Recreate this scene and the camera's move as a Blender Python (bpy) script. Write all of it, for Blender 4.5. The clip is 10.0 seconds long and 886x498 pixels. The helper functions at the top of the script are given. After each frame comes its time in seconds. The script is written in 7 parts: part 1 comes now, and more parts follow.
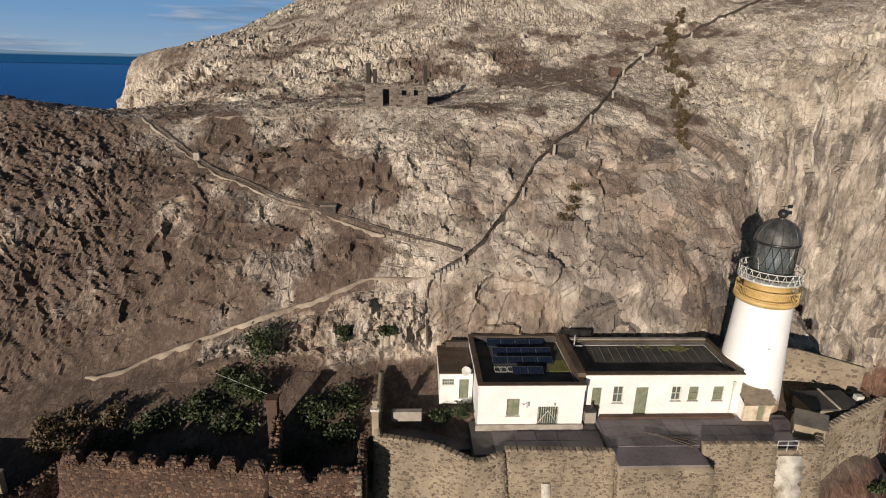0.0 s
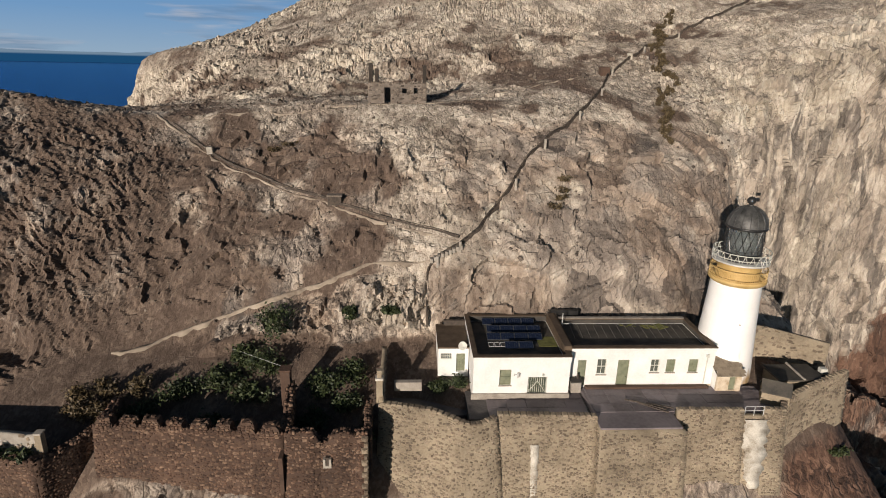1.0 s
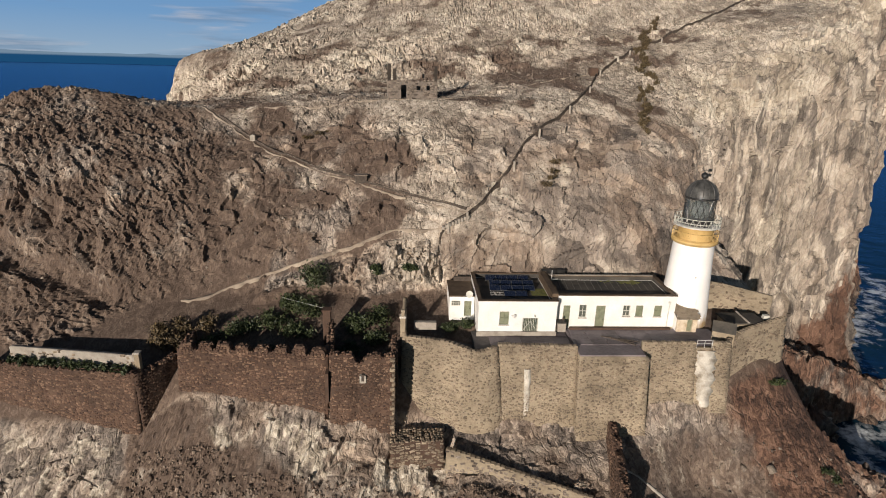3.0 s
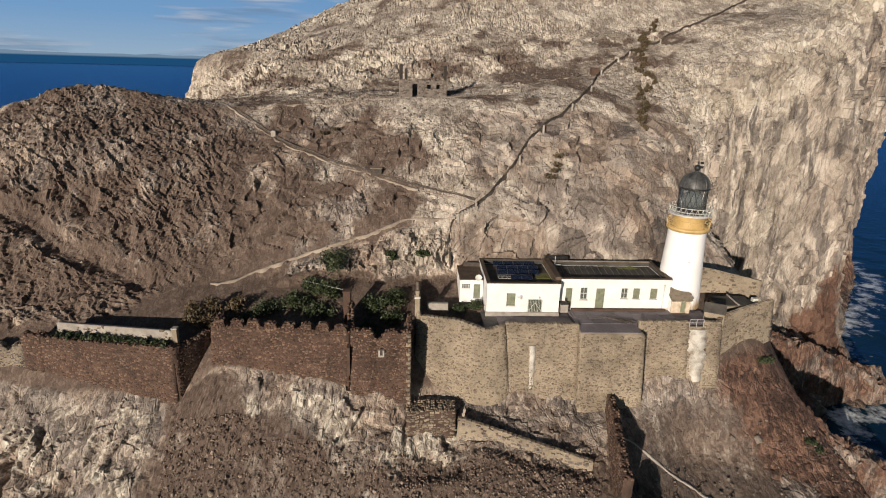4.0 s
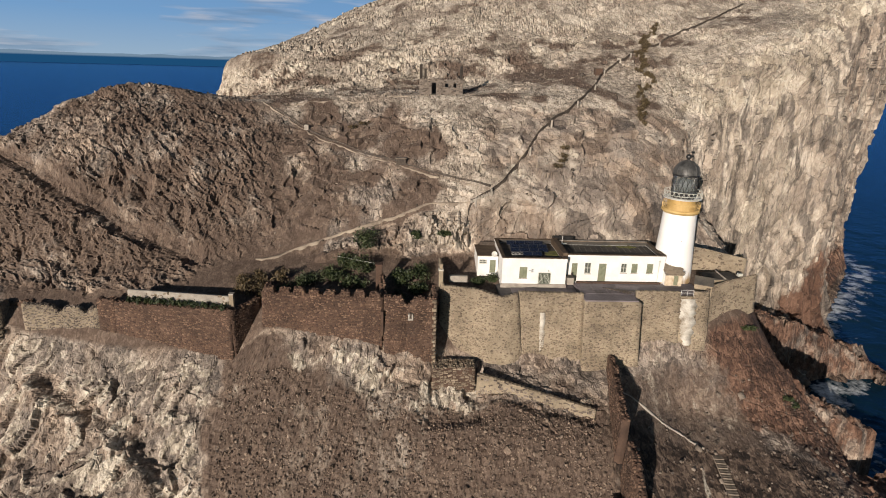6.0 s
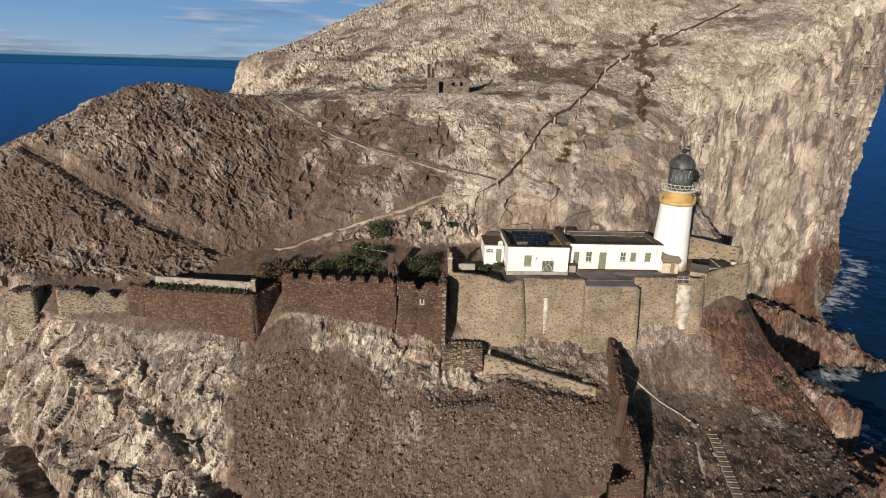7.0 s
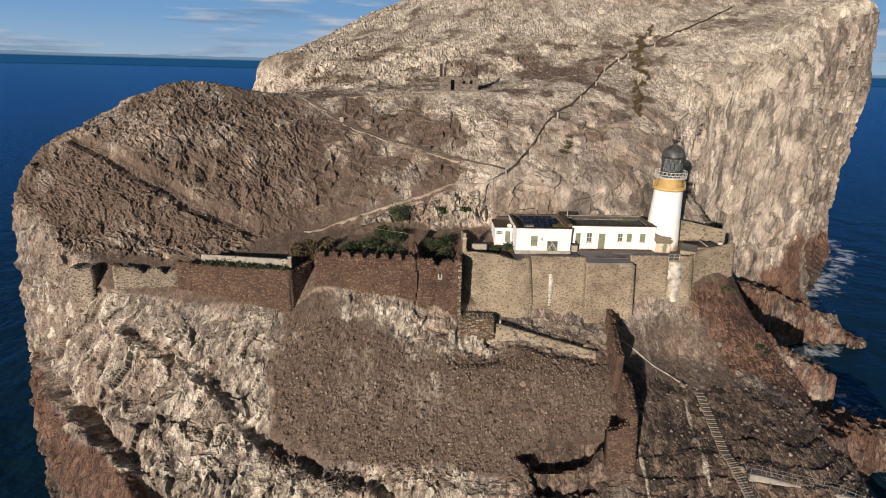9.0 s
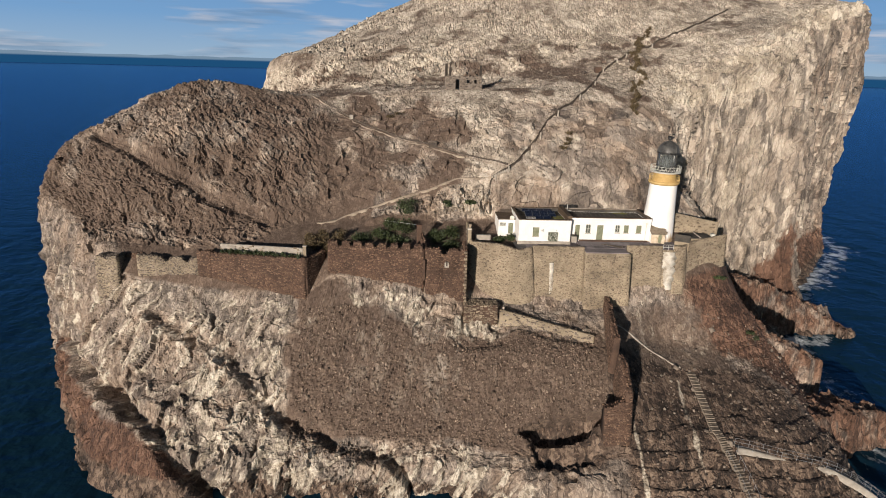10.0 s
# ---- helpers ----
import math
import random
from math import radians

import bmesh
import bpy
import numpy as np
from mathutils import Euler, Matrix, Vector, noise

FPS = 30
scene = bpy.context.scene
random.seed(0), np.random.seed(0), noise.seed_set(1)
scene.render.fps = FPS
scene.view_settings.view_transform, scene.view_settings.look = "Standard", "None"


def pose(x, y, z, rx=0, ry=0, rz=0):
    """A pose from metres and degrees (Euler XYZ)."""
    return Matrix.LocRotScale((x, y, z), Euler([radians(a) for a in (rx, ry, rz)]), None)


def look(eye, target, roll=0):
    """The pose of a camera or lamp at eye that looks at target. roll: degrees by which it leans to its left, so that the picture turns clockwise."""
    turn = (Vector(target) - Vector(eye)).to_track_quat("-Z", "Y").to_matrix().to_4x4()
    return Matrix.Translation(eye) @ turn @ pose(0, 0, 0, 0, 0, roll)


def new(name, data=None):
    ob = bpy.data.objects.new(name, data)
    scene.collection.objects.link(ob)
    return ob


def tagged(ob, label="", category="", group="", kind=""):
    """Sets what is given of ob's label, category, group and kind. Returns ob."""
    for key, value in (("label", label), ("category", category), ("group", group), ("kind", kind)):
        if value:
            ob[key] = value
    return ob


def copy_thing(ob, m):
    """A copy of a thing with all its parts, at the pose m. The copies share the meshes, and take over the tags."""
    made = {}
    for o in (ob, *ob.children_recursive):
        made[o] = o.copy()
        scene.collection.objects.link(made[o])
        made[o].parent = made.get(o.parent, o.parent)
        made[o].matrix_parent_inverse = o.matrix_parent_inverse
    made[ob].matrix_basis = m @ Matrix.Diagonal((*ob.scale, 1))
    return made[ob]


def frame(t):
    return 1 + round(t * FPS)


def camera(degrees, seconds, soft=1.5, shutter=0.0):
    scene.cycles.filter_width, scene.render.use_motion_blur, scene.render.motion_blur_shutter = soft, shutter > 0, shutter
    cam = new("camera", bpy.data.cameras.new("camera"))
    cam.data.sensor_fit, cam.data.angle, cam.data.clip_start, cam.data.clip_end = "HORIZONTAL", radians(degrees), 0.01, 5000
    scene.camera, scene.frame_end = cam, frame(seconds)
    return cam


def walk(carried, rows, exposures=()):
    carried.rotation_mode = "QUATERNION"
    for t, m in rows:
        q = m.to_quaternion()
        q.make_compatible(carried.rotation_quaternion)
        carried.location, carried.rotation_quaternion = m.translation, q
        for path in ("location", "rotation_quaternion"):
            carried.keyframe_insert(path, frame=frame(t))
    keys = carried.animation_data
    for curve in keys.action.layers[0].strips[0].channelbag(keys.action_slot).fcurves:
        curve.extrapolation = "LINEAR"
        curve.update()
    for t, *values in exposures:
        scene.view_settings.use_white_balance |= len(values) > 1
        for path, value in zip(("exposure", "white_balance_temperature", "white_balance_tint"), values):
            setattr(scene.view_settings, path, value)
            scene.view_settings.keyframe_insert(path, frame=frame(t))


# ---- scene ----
cam = camera(75.5, 10.0, 1.0)
PATH = [
    (0, (-5.937, -43.247, 60.482), (-5.827, -41.348, 59.864), 1.5),
    (0.5, (-6.061, -45.234, 60.706), (-5.947, -43.337, 60.081), 1.6),
    (1, (-6.152, -48.219, 60.579), (-6.037, -46.321, 59.958), 1.5),
    (1.5, (-6.378, -51.781, 60.587), (-6.264, -49.883, 59.966), 1.5),
    (2, (-6.727, -55.315, 60.446), (-6.614, -53.416, 59.828), 1.5),
    (2.5, (-7.282, -58.708, 60.423), (-7.17, -56.808, 59.807), 1.6),
    (4, (-9.414, -67.54, 60.264), (-9.313, -65.639, 59.651), 1.7),
    (4.5, (-10.119, -70.176, 60.262), (-10.021, -68.274, 59.649), 1.7),
    (5, (-10.83, -72.699, 60.176), (-10.737, -70.797, 59.566), 1.7),
    (5.5, (-11.631, -75.172, 60.236), (-11.539, -73.27, 59.624), 1.8),
    (7, (-13.666, -82.712, 60.075), (-13.582, -80.81, 59.463), 1.7),
    (7.5, (-14.393, -85.1, 60.191), (-14.31, -83.198, 59.577), 1.7),
    (8, (-15.066, -87.676, 59.866), (-14.985, -85.773, 59.257), 1.7),
    (8.5, (-15.723, -90.211, 59.891), (-15.642, -88.308, 59.281), 1.6),
    (9, (-16.413, -92.8, 60.076), (-16.332, -90.899, 59.462), 1.6),
    (9.5, (-17.058, -95.51, 59.86), (-16.977, -93.607, 59.25), 1.6),
    (10, (-17.656, -98.285, 59.893), (-17.576, -96.383, 59.281), 1.7),
]
walk(cam, [(t, look(eye, target, roll)) for t, eye, target, roll in PATH], [(0.0, -0.08), (2.5, -0.03), (5.5, 0.03), (10.0, 0.1)])

# ---- sun, sky, sea light ----
SUN_AZ, SUN_EL = 28.0, 11.5          # the way the light travels in plan (from y towards x), and the sun's height
world = bpy.data.worlds.new("world")
scene.world = world
world.use_nodes = True
wn = world.node_tree.nodes
wl = world.node_tree.links
sky = wn.new("ShaderNodeTexSky")
sky.sky_type = 'NISHITA'
sky.sun_disc = False
sky.sun_elevation = radians(SUN_EL)
sky.sun_rotation = radians(SUN_AZ + 180)
sky.altitude = 60
sky.air_density, sky.dust_density, sky.ozone_density = 1.0, 0.6, 1.5
wn["Background"].inputs["Strength"].default_value = 0.042
wl.new(sky.outputs[0], wn["Background"].inputs[0])
sun = new("sun", bpy.data.lights.new("sun", 'SUN'))
sun.data.energy, sun.data.angle, sun.data.color = 5.3, radians(0.5), (1.0, 0.87, 0.75)
_a, _e = radians(SUN_AZ), radians(SUN_EL)
_way = Vector((math.sin(_a) * math.cos(_e), math.cos(_a) * math.cos(_e), -math.sin(_e)))
sun.matrix_world = look(-_way * 200, (0, 0, 0))
scene.view_settings.exposure = 0.0


# ---- materials ----
def material(name, rough=0.9, metal=0.0):
    m = bpy.data.materials.new(name)
    m.use_nodes = True
    b = m.node_tree.nodes["Principled BSDF"]
    b.inputs["Roughness"].default_value = rough
    b.inputs["Metallic"].default_value = metal
    return m, m.node_tree.nodes, m.node_tree.links, b


def plain(name, c1, c2, scale=1.5, rough=0.85, metal=0.0, bump=0.25, fine=9.0, vary=0.0):
    """Two colours mixed by a coarse and a fine noise, with relief; vary adds a shift per object."""
    m, n, l, b = material(name, rough, metal)
    tc = n.new("ShaderNodeTexCoord")
    a = n.new("ShaderNodeTexNoise"); a.inputs["Scale"].default_value = scale; a.inputs["Detail"].default_value = 6
    f = n.new("ShaderNodeTexNoise"); f.inputs["Scale"].default_value = scale * fine; f.inputs["Detail"].default_value = 4
    l.new(tc.outputs["Object"], a.inputs["Vector"]); l.new(tc.outputs["Object"], f.inputs["Vector"])
    mm = n.new("ShaderNodeMath"); mm.operation = 'MULTIPLY_ADD'; mm.inputs[1].default_value = 0.45
    l.new(f.outputs[0], mm.inputs[0]); l.new(a.outputs[0], mm.inputs[2])
    r = n.new("ShaderNodeValToRGB")
    r.color_ramp.elements[0].position, r.color_ramp.elements[1].position = 0.45, 0.95
    r.color_ramp.elements[0].color, r.color_ramp.elements[1].color = (*c1, 1), (*c2, 1)
    src = mm.outputs[0]
    if vary:
        oi = n.new("ShaderNodeObjectInfo")
        mv = n.new("ShaderNodeMath"); mv.operation = 'MULTIPLY_ADD'; mv.inputs[1].default_value = vary
        l.new(oi.outputs["Random"], mv.inputs[0]); l.new(src, mv.inputs[2]); src = mv.outputs[0]
    l.new(src, r.inputs[0]); l.new(r.outputs[0], b.inputs["Base Color"])
    bp = n.new("ShaderNodeBump"); bp.inputs["Strength"].default_value = bump; bp.inputs["Distance"].default_value = 0.05
    l.new(mm.outputs[0], bp.inputs["Height"]); l.new(bp.outputs[0], b.inputs["Normal"])
    return m


M_WHITE = plain("white_harling", (0.66, 0.65, 0.62), (0.82, 0.82, 0.8), 0.6, 0.8, bump=0.15)
M_ROOF = plain("roof_felt", (0.025, 0.025, 0.025), (0.09, 0.08, 0.065), 0.7)
M_OCHRE = plain("ochre_paint", (0.45, 0.3, 0.1), (0.62, 0.44, 0.19), 0.8, 0.6)
M_BLACK = plain("black_metal", (0.01, 0.01, 0.01), (0.03, 0.03, 0.03), 2, 0.35)


def rock_material():
    m, n, l, b = material("sea_rock", 0.92)
    tc = n.new("ShaderNodeTexCoord")

    def noise_tex(scale, detail, stretch=None, rough=0.6):
        t = n.new("ShaderNodeTexNoise")
        t.inputs["Scale"].default_value, t.inputs["Detail"].default_value, t.inputs["Roughness"].default_value = scale, detail, rough
        if stretch:
            mp = n.new("ShaderNodeMapping"); mp.inputs["Scale"].default_value = stretch
            l.new(tc.outputs["Object"], mp.inputs["Vector"]); l.new(mp.outputs[0], t.inputs["Vector"])
        else:
            l.new(tc.outputs["Object"], t.inputs["Vector"])
        return t.outputs[0]

    def attr(name):
        a = n.new("ShaderNodeAttribute"); a.attribute_name = name
        return a.outputs["Fac"]

    def math_node(op, a, v, c=None):
        k = n.new("ShaderNodeMath"); k.operation = op; k.use_clamp = False
        for i, it in enumerate((a, v, c)):
            if it is None:
                continue
            if isinstance(it, (int, float)):
                k.inputs[i].default_value = it
            else:
                l.new(it, k.inputs[i])
        return k.outputs[0]

    def ramp(src, *stops):
        r = n.new("ShaderNodeValToRGB")
        e = r.color_ramp.elements
        while len(e) < len(stops):
            e.new(0.5)
        for k, (p, c) in zip(e, stops):
            k.position, k.color = p, (*c, 1)
        l.new(src, r.inputs[0])
        return r.outputs[0]

    def mix(f, a, c):
        k = n.new("ShaderNodeMix"); k.data_type = 'RGBA'
        l.new(f, k.inputs[0]); l.new(a, k.inputs[6]); l.new(c, k.inputs[7])
        return k.outputs[2]

    def step(src, lo, hi):
        k = n.new("ShaderNodeMapRange"); k.inputs[1].default_value, k.inputs[2].default_value = lo, hi
        k.interpolation_type = 'SMOOTHSTEP'
        l.new(src, k.inputs[0])
        return k.outputs[0]

    coarse, mid, fine = noise_tex(0.13, 4), noise_tex(0.55, 6, (1.2, 0.9, 0.7), 0.62), noise_tex(2.8, 6, (1.2, 0.8, 0.8), 0.72)
    streak = noise_tex(0.5, 6, (1.0, 1.0, 0.13), 0.62)
    # broken faces: warped cells, two sizes
    wc = n.new("ShaderNodeTexNoise"); wc.inputs["Scale"].default_value, wc.inputs["Detail"].default_value = 0.9, 3
    l.new(tc.outputs["Object"], wc.inputs["Vector"])
    wv = n.new("ShaderNodeVectorMath"); wv.operation = 'MULTIPLY_ADD'; wv.inputs[1].default_value = (1.6, 1.6, 1.6)
    l.new(wc.outputs["Color"], wv.inputs[0]); l.new(tc.outputs["Object"], wv.inputs[2])

    wk = n.new("ShaderNodeVectorMath"); wk.operation = 'MULTIPLY_ADD'; wk.inputs[1].default_value = (0.6, 0.6, 0.6)
    l.new(wc.outputs["Color"], wk.inputs[0]); l.new(tc.outputs["Object"], wk.inputs[2])

    def cells(scale, stretch):
        mp = n.new("ShaderNodeMapping"); mp.inputs["Scale"].default_value = stretch; mp.inputs["Rotation"].default_value = (0.5, 0.35, 0.2)
        l.new(wv.outputs[0], mp.inputs["Vector"])
        t = n.new("ShaderNodeTexVoronoi"); t.inputs["Scale"].default_value = scale
        l.new(mp.outputs[0], t.inputs["Vector"])
        sp = n.new("ShaderNodeSeparateColor"); l.new(t.outputs["Color"], sp.inputs[0])
        return t.outputs["Distance"], sp.outputs[0]

    def cracks(scale, stretch, wide):
        """1 along the joints between blocks."""
        mp = n.new("ShaderNodeMapping"); mp.inputs["Scale"].default_value = stretch; mp.inputs["Rotation"].default_value = (0.3, -0.4, 0.3)
        l.new(wk.outputs[0], mp.inputs["Vector"])
        t = n.new("ShaderNodeTexVoronoi"); t.feature = 'DISTANCE_TO_EDGE'; t.inputs["Scale"].default_value = scale
        l.new(mp.outputs[0], t.inputs["Vector"])
        k = n.new("ShaderNodeMapRange"); k.inputs[1].default_value, k.inputs[2].default_value, k.inputs[3].default_value, k.inputs[4].default_value = 0.0, wide, 1.0, 0.0
        l.new(t.outputs["Distance"], k.inputs[0])
        return k.outputs[0]

    _, slabs = cells(0.24, (1.2, 1.0, 0.8))
    joint = math_node('MULTIPLY', cracks(0.22, (1.5, 1.0, 0.55), 0.03), step(mid, 0.42, 0.58))
    d1, chip1 = cells(1.15, (1.5, 0.8, 0.65))
    d2, chip2 = cells(2.9, (1.4, 0.8, 0.7))
    soft = math_node('MULTIPLY_ADD', fine, 0.3, math_node('MULTIPLY_ADD', chip2, 0.16, math_node('MULTIPLY', mid, 0.54)))
    grain = math_node('MULTIPLY_ADD', fine, 0.12, math_node('MULTIPLY_ADD', chip2, 0.2, math_node('MULTIPLY_ADD', chip1, 0.22, math_node('MULTIPLY', mid, 0.46))))
    run = math_node('MULTIPLY_ADD', noise_tex(1.9, 6, (1.0, 1.0, 0.08), 0.68), 0.55, math_node('MULTIPLY', streak, 0.45))
    grain = math_node('MULTIPLY_ADD', math_node('SUBTRACT', run, grain), math_node('MULTIPLY', attr("face"), 0.6), grain)
    even = math_node('MULTIPLY_ADD', mid, 0.5, math_node('MULTIPLY_ADD', fine, 0.14, math_node('MULTIPLY_ADD', slabs, 0.3, 0.03)))
    grain = math_node('MULTIPLY_ADD', math_node('SUBTRACT', even, grain), math_node('MULTIPLY', attr("calm"), 0.8), grain)
    grain = math_node('MULTIPLY_ADD', math_node('ADD', slabs, -0.5), 0.1, math_node('MULTIPLY_ADD', math_node('ADD', coarse, -0.5), 0.3, grain))
    rock = ramp(grain, (0.3, (0.07, 0.059, 0.052)), (0.5, (0.205, 0.171, 0.144)), (0.7, (0.43, 0.37, 0.31)))
    rock = mix(step(coarse, 0.42, 0.6), rock, ramp(grain, (0.3, (0.07, 0.05, 0.038)), (0.5, (0.21, 0.16, 0.123)), (0.7, (0.42, 0.34, 0.266))))
    soil = ramp(soft, (0.3, (0.06, 0.04, 0.03)), (0.5, (0.105, 0.074, 0.056)), (0.7, (0.22, 0.165, 0.126)))
    redc = ramp(grain, (0.32, (0.035, 0.019, 0.013)), (0.5, (0.1, 0.054, 0.036)), (0.68, (0.2, 0.12, 0.082)))
    wet_shade_c = ramp(grain, (0.36, (0.02, 0.014, 0.011)), (0.5, (0.08, 0.054, 0.04)), (0.66, (0.21, 0.155, 0.115)))
    white = ramp(grain, (0.36, (0.23, 0.195, 0.15)), (0.5, (0.44, 0.39, 0.315)), (0.64, (0.64, 0.585, 0.49)))
    straw = ramp(grain, (0.3, (0.16, 0.134, 0.108)), (0.5, (0.39, 0.338, 0.276)), (0.7, (0.62, 0.555, 0.47)))
    rock = mix(step(math_node('ADD', attr("pale"), math_node('MULTIPLY_ADD', mid, 1.2, -0.6)), 0.15, 0.95), rock, straw)
    stain = noise_tex(0.07, 6, None, 0.65)
    rock = mix(math_node('MULTIPLY', step(stain, 0.5, 0.62), 0.42), rock, ramp(grain, (0.3, (0.08, 0.056, 0.044)), (0.5, (0.185, 0.139, 0.108)), (0.7, (0.34, 0.272, 0.215))))
    rock = mix(math_node('MULTIPLY', step(streak, 0.46, 0.58), math_node('MULTIPLY', attr("face"), 0.85)), rock, ramp(grain, (0.4, (0.045, 0.039, 0.035)), (0.6, (0.13, 0.112, 0.098))))
    col = mix(step(math_node('ADD', attr("earth_shade"), math_node('MULTIPLY_ADD', mid, 0.8, -0.4)), 0.3, 0.75), rock, soil)
    col = mix(step(math_node('ADD', attr("red"), math_node('MULTIPLY_ADD', mid, 1.4, -0.7)), 0.3, 0.75), col, redc)
    col = mix(step(math_node('ADD', attr("wet_shade"), math_node('MULTIPLY_ADD', mid, 1.3, -0.65)), 0.35, 0.85), col, wet_shade_c)
    patch = noise_tex(0.22, 7, (1.0, 1.0, 0.55), 0.66)
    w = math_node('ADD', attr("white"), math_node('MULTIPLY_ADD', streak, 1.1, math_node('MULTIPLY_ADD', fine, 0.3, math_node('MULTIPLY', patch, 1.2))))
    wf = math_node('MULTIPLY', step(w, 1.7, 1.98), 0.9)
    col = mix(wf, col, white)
    bare = math_node('SUBTRACT', 1.0, math_node('MULTIPLY', step(attr("earth_shade"), 0.15, 0.7), 0.85))
    bare = math_node('MULTIPLY', bare, math_node('SUBTRACT', 1.0, math_node('MULTIPLY', attr("calm"), 0.75)))
    seam = ramp(grain, (0.36, (0.035, 0.029, 0.025)), (0.64, (0.12, 0.1, 0.085)))
    col = mix(math_node('MULTIPLY', joint, 0.4), col, seam)
    l.new(col, b.inputs["Base Color"])
    chipped = math_node('MULTIPLY', math_node('MULTIPLY_ADD', d1, -0.35, math_node('MULTIPLY_ADD', d2, -0.3, math_node('MULTIPLY', joint, -0.5))), bare)
    hgt = math_node('ADD', chipped, math_node('MULTIPLY_ADD', mid, 0.5, math_node('MULTIPLY', fine, 0.24)))
    bp = n.new("ShaderNodeBump"); bp.inputs["Strength"].default_value = 0.75; bp.inputs["Distance"].default_value = 0.45
    l.new(hgt, bp.inputs["Height"]); l.new(bp.outputs[0], b.inputs["Normal"])
    return m


M_ROCK = rock_material()


# ---- building helpers ----
def bm_box(bm, x0, y0, z0, x1, y1, z1):
    v = [bm.verts.new(p) for p in ((x0, y0, z0), (x1, y0, z0), (x1, y1, z0), (x0, y1, z0), (x0, y0, z1), (x1, y0, z1), (x1, y1, z1), (x0, y1, z1))]
    for f in ((0, 3, 2, 1), (4, 5, 6, 7), (0, 1, 5, 4), (1, 2, 6, 5), (2, 3, 7, 6), (3, 0, 4, 7)):
        bm.faces.new([v[i] for i in f])
    return bm


def part(name, bm, mat, parent=None, label="", smooth=False):
    me = bpy.data.meshes.new(name)
    bm.to_mesh(me); bm.free()
    me.materials.append(mat)
    if smooth:
        me.polygons.foreach_set("use_smooth", [True] * len(me.polygons))
    ob = new(name, me)
    if parent:
        ob.parent = parent
    if label:
        tagged(ob, label)
    return ob


def box(name, x0, y0, z0, x1, y1, z1, mat, parent=None, label=""):
    return part(name, bm_box(bmesh.new(), x0, y0, z0, x1, y1, z1), mat, parent, label)


def thing(name, label, category, x, y, z, group=""):
    ob = new(name)
    ob.location = (x, y, z)
    return tagged(ob, label, category, group)


def lathe(bm, rings, n=48, x=0, y=0):
    """Rings of (radius, z) turned about the upright axis through x, y."""
    last = None
    for r, z in rings:
        ring = [bm.verts.new((x + r * math.cos(2 * math.pi * i / n), y + r * math.sin(2 * math.pi * i / n), z)) for i in range(n)]
        if last:
            for i in range(n):
                bm.faces.new((last[i], last[(i + 1) % n], ring[(i + 1) % n], ring[i]))
        last = ring
    return bm


# ---- numpy noise ----
def _hash(ix, iy, iz, seed):
    h = (ix * 374761393 + iy * 668265263 + iz * 2147483647 + seed * 1274126177) & 0xFFFFFFFF
    h = ((h ^ (h >> 13)) * 1274126177) & 0xFFFFFFFF
    h = ((h ^ (h >> 15)) * 2246822519) & 0xFFFFFFFF
    return (h ^ (h >> 14)) & 0xFFFFFFFF


def perlin(p, seed=0):
    """Gradient noise of an (n, 3) array, about -1 to 1."""
    i = np.floor(p).astype(np.int64)
    f = p - i
    u = f * f * f * (f * (f * 6 - 15) + 10)
    out = np.zeros(len(p))
    for cx in (0, 1):
        for cy in (0, 1):
            for cz in (0, 1):
                h = _hash(i[:, 0] + cx, i[:, 1] + cy, i[:, 2] + cz, seed)
                gx = (h & 1023) / 511.5 - 1
                gy = ((h >> 10) & 1023) / 511.5 - 1
                gz = ((h >> 20) & 1023) / 511.5 - 1
                d = gx * (f[:, 0] - cx) + gy * (f[:, 1] - cy) + gz * (f[:, 2] - cz)
                w = np.where(cx, u[:, 0], 1 - u[:, 0]) * np.where(cy, u[:, 1], 1 - u[:, 1]) * np.where(cz, u[:, 2], 1 - u[:, 2])
                out += w * d
    return out * 1.4


def fbm(p, octaves, seed=0, gain=0.5):
    s, a, k = np.zeros(len(p)), 1.0, 1.0
    for o in range(octaves):
        s += a * perlin(p * k, seed + o)
        a *= gain
        k *= 2.03
    return s


def ridged(p, octaves, seed=0, gain=0.55):
    """Sharp crests and rounded hollows, 0 to about 2."""
    s, a, k = np.zeros(len(p)), 1.0, 1.0
    for o in range(octaves):
        s += a * (1 - np.abs(perlin(p * k, seed + o)))
        a *= gain
        k *= 2.1
    return s


def facets(p, seed=0, tilt=1.0):
    """Angular blocks: each cell's nearest seed tilts its own face. About -1 to 1."""
    i = np.floor(p).astype(np.int64)
    best = np.full(len(p), 1e9)
    out = np.zeros(len(p))
    for cx in (-1, 0, 1):
        for cy in (-1, 0, 1):
            for cz in (-1, 0, 1):
                jx, jy, jz = i[:, 0] + cx, i[:, 1] + cy, i[:, 2] + cz
                h = _hash(jx, jy, jz, seed)
                h2 = _hash(jx, jy, jz, seed + 77)
                rx = p[:, 0] - jx - (h & 1023) / 1023
                ry = p[:, 1] - jy - ((h >> 10) & 1023) / 1023
                rz = p[:, 2] - jz - ((h >> 20) & 1023) / 1023
                d = rx * rx + ry * ry + rz * rz
                val = tilt * (rx * ((h2 & 1023) / 511.5 - 1) + ry * (((h2 >> 10) & 1023) / 511.5 - 1) + rz * (((h2 >> 20) & 1023) / 511.5 - 1)) + ((h2 >> 5) & 1023) / 1023 - 0.5
                near = d < best
                best = np.where(near, d, best)
                out = np.where(near, val, out)
    return out


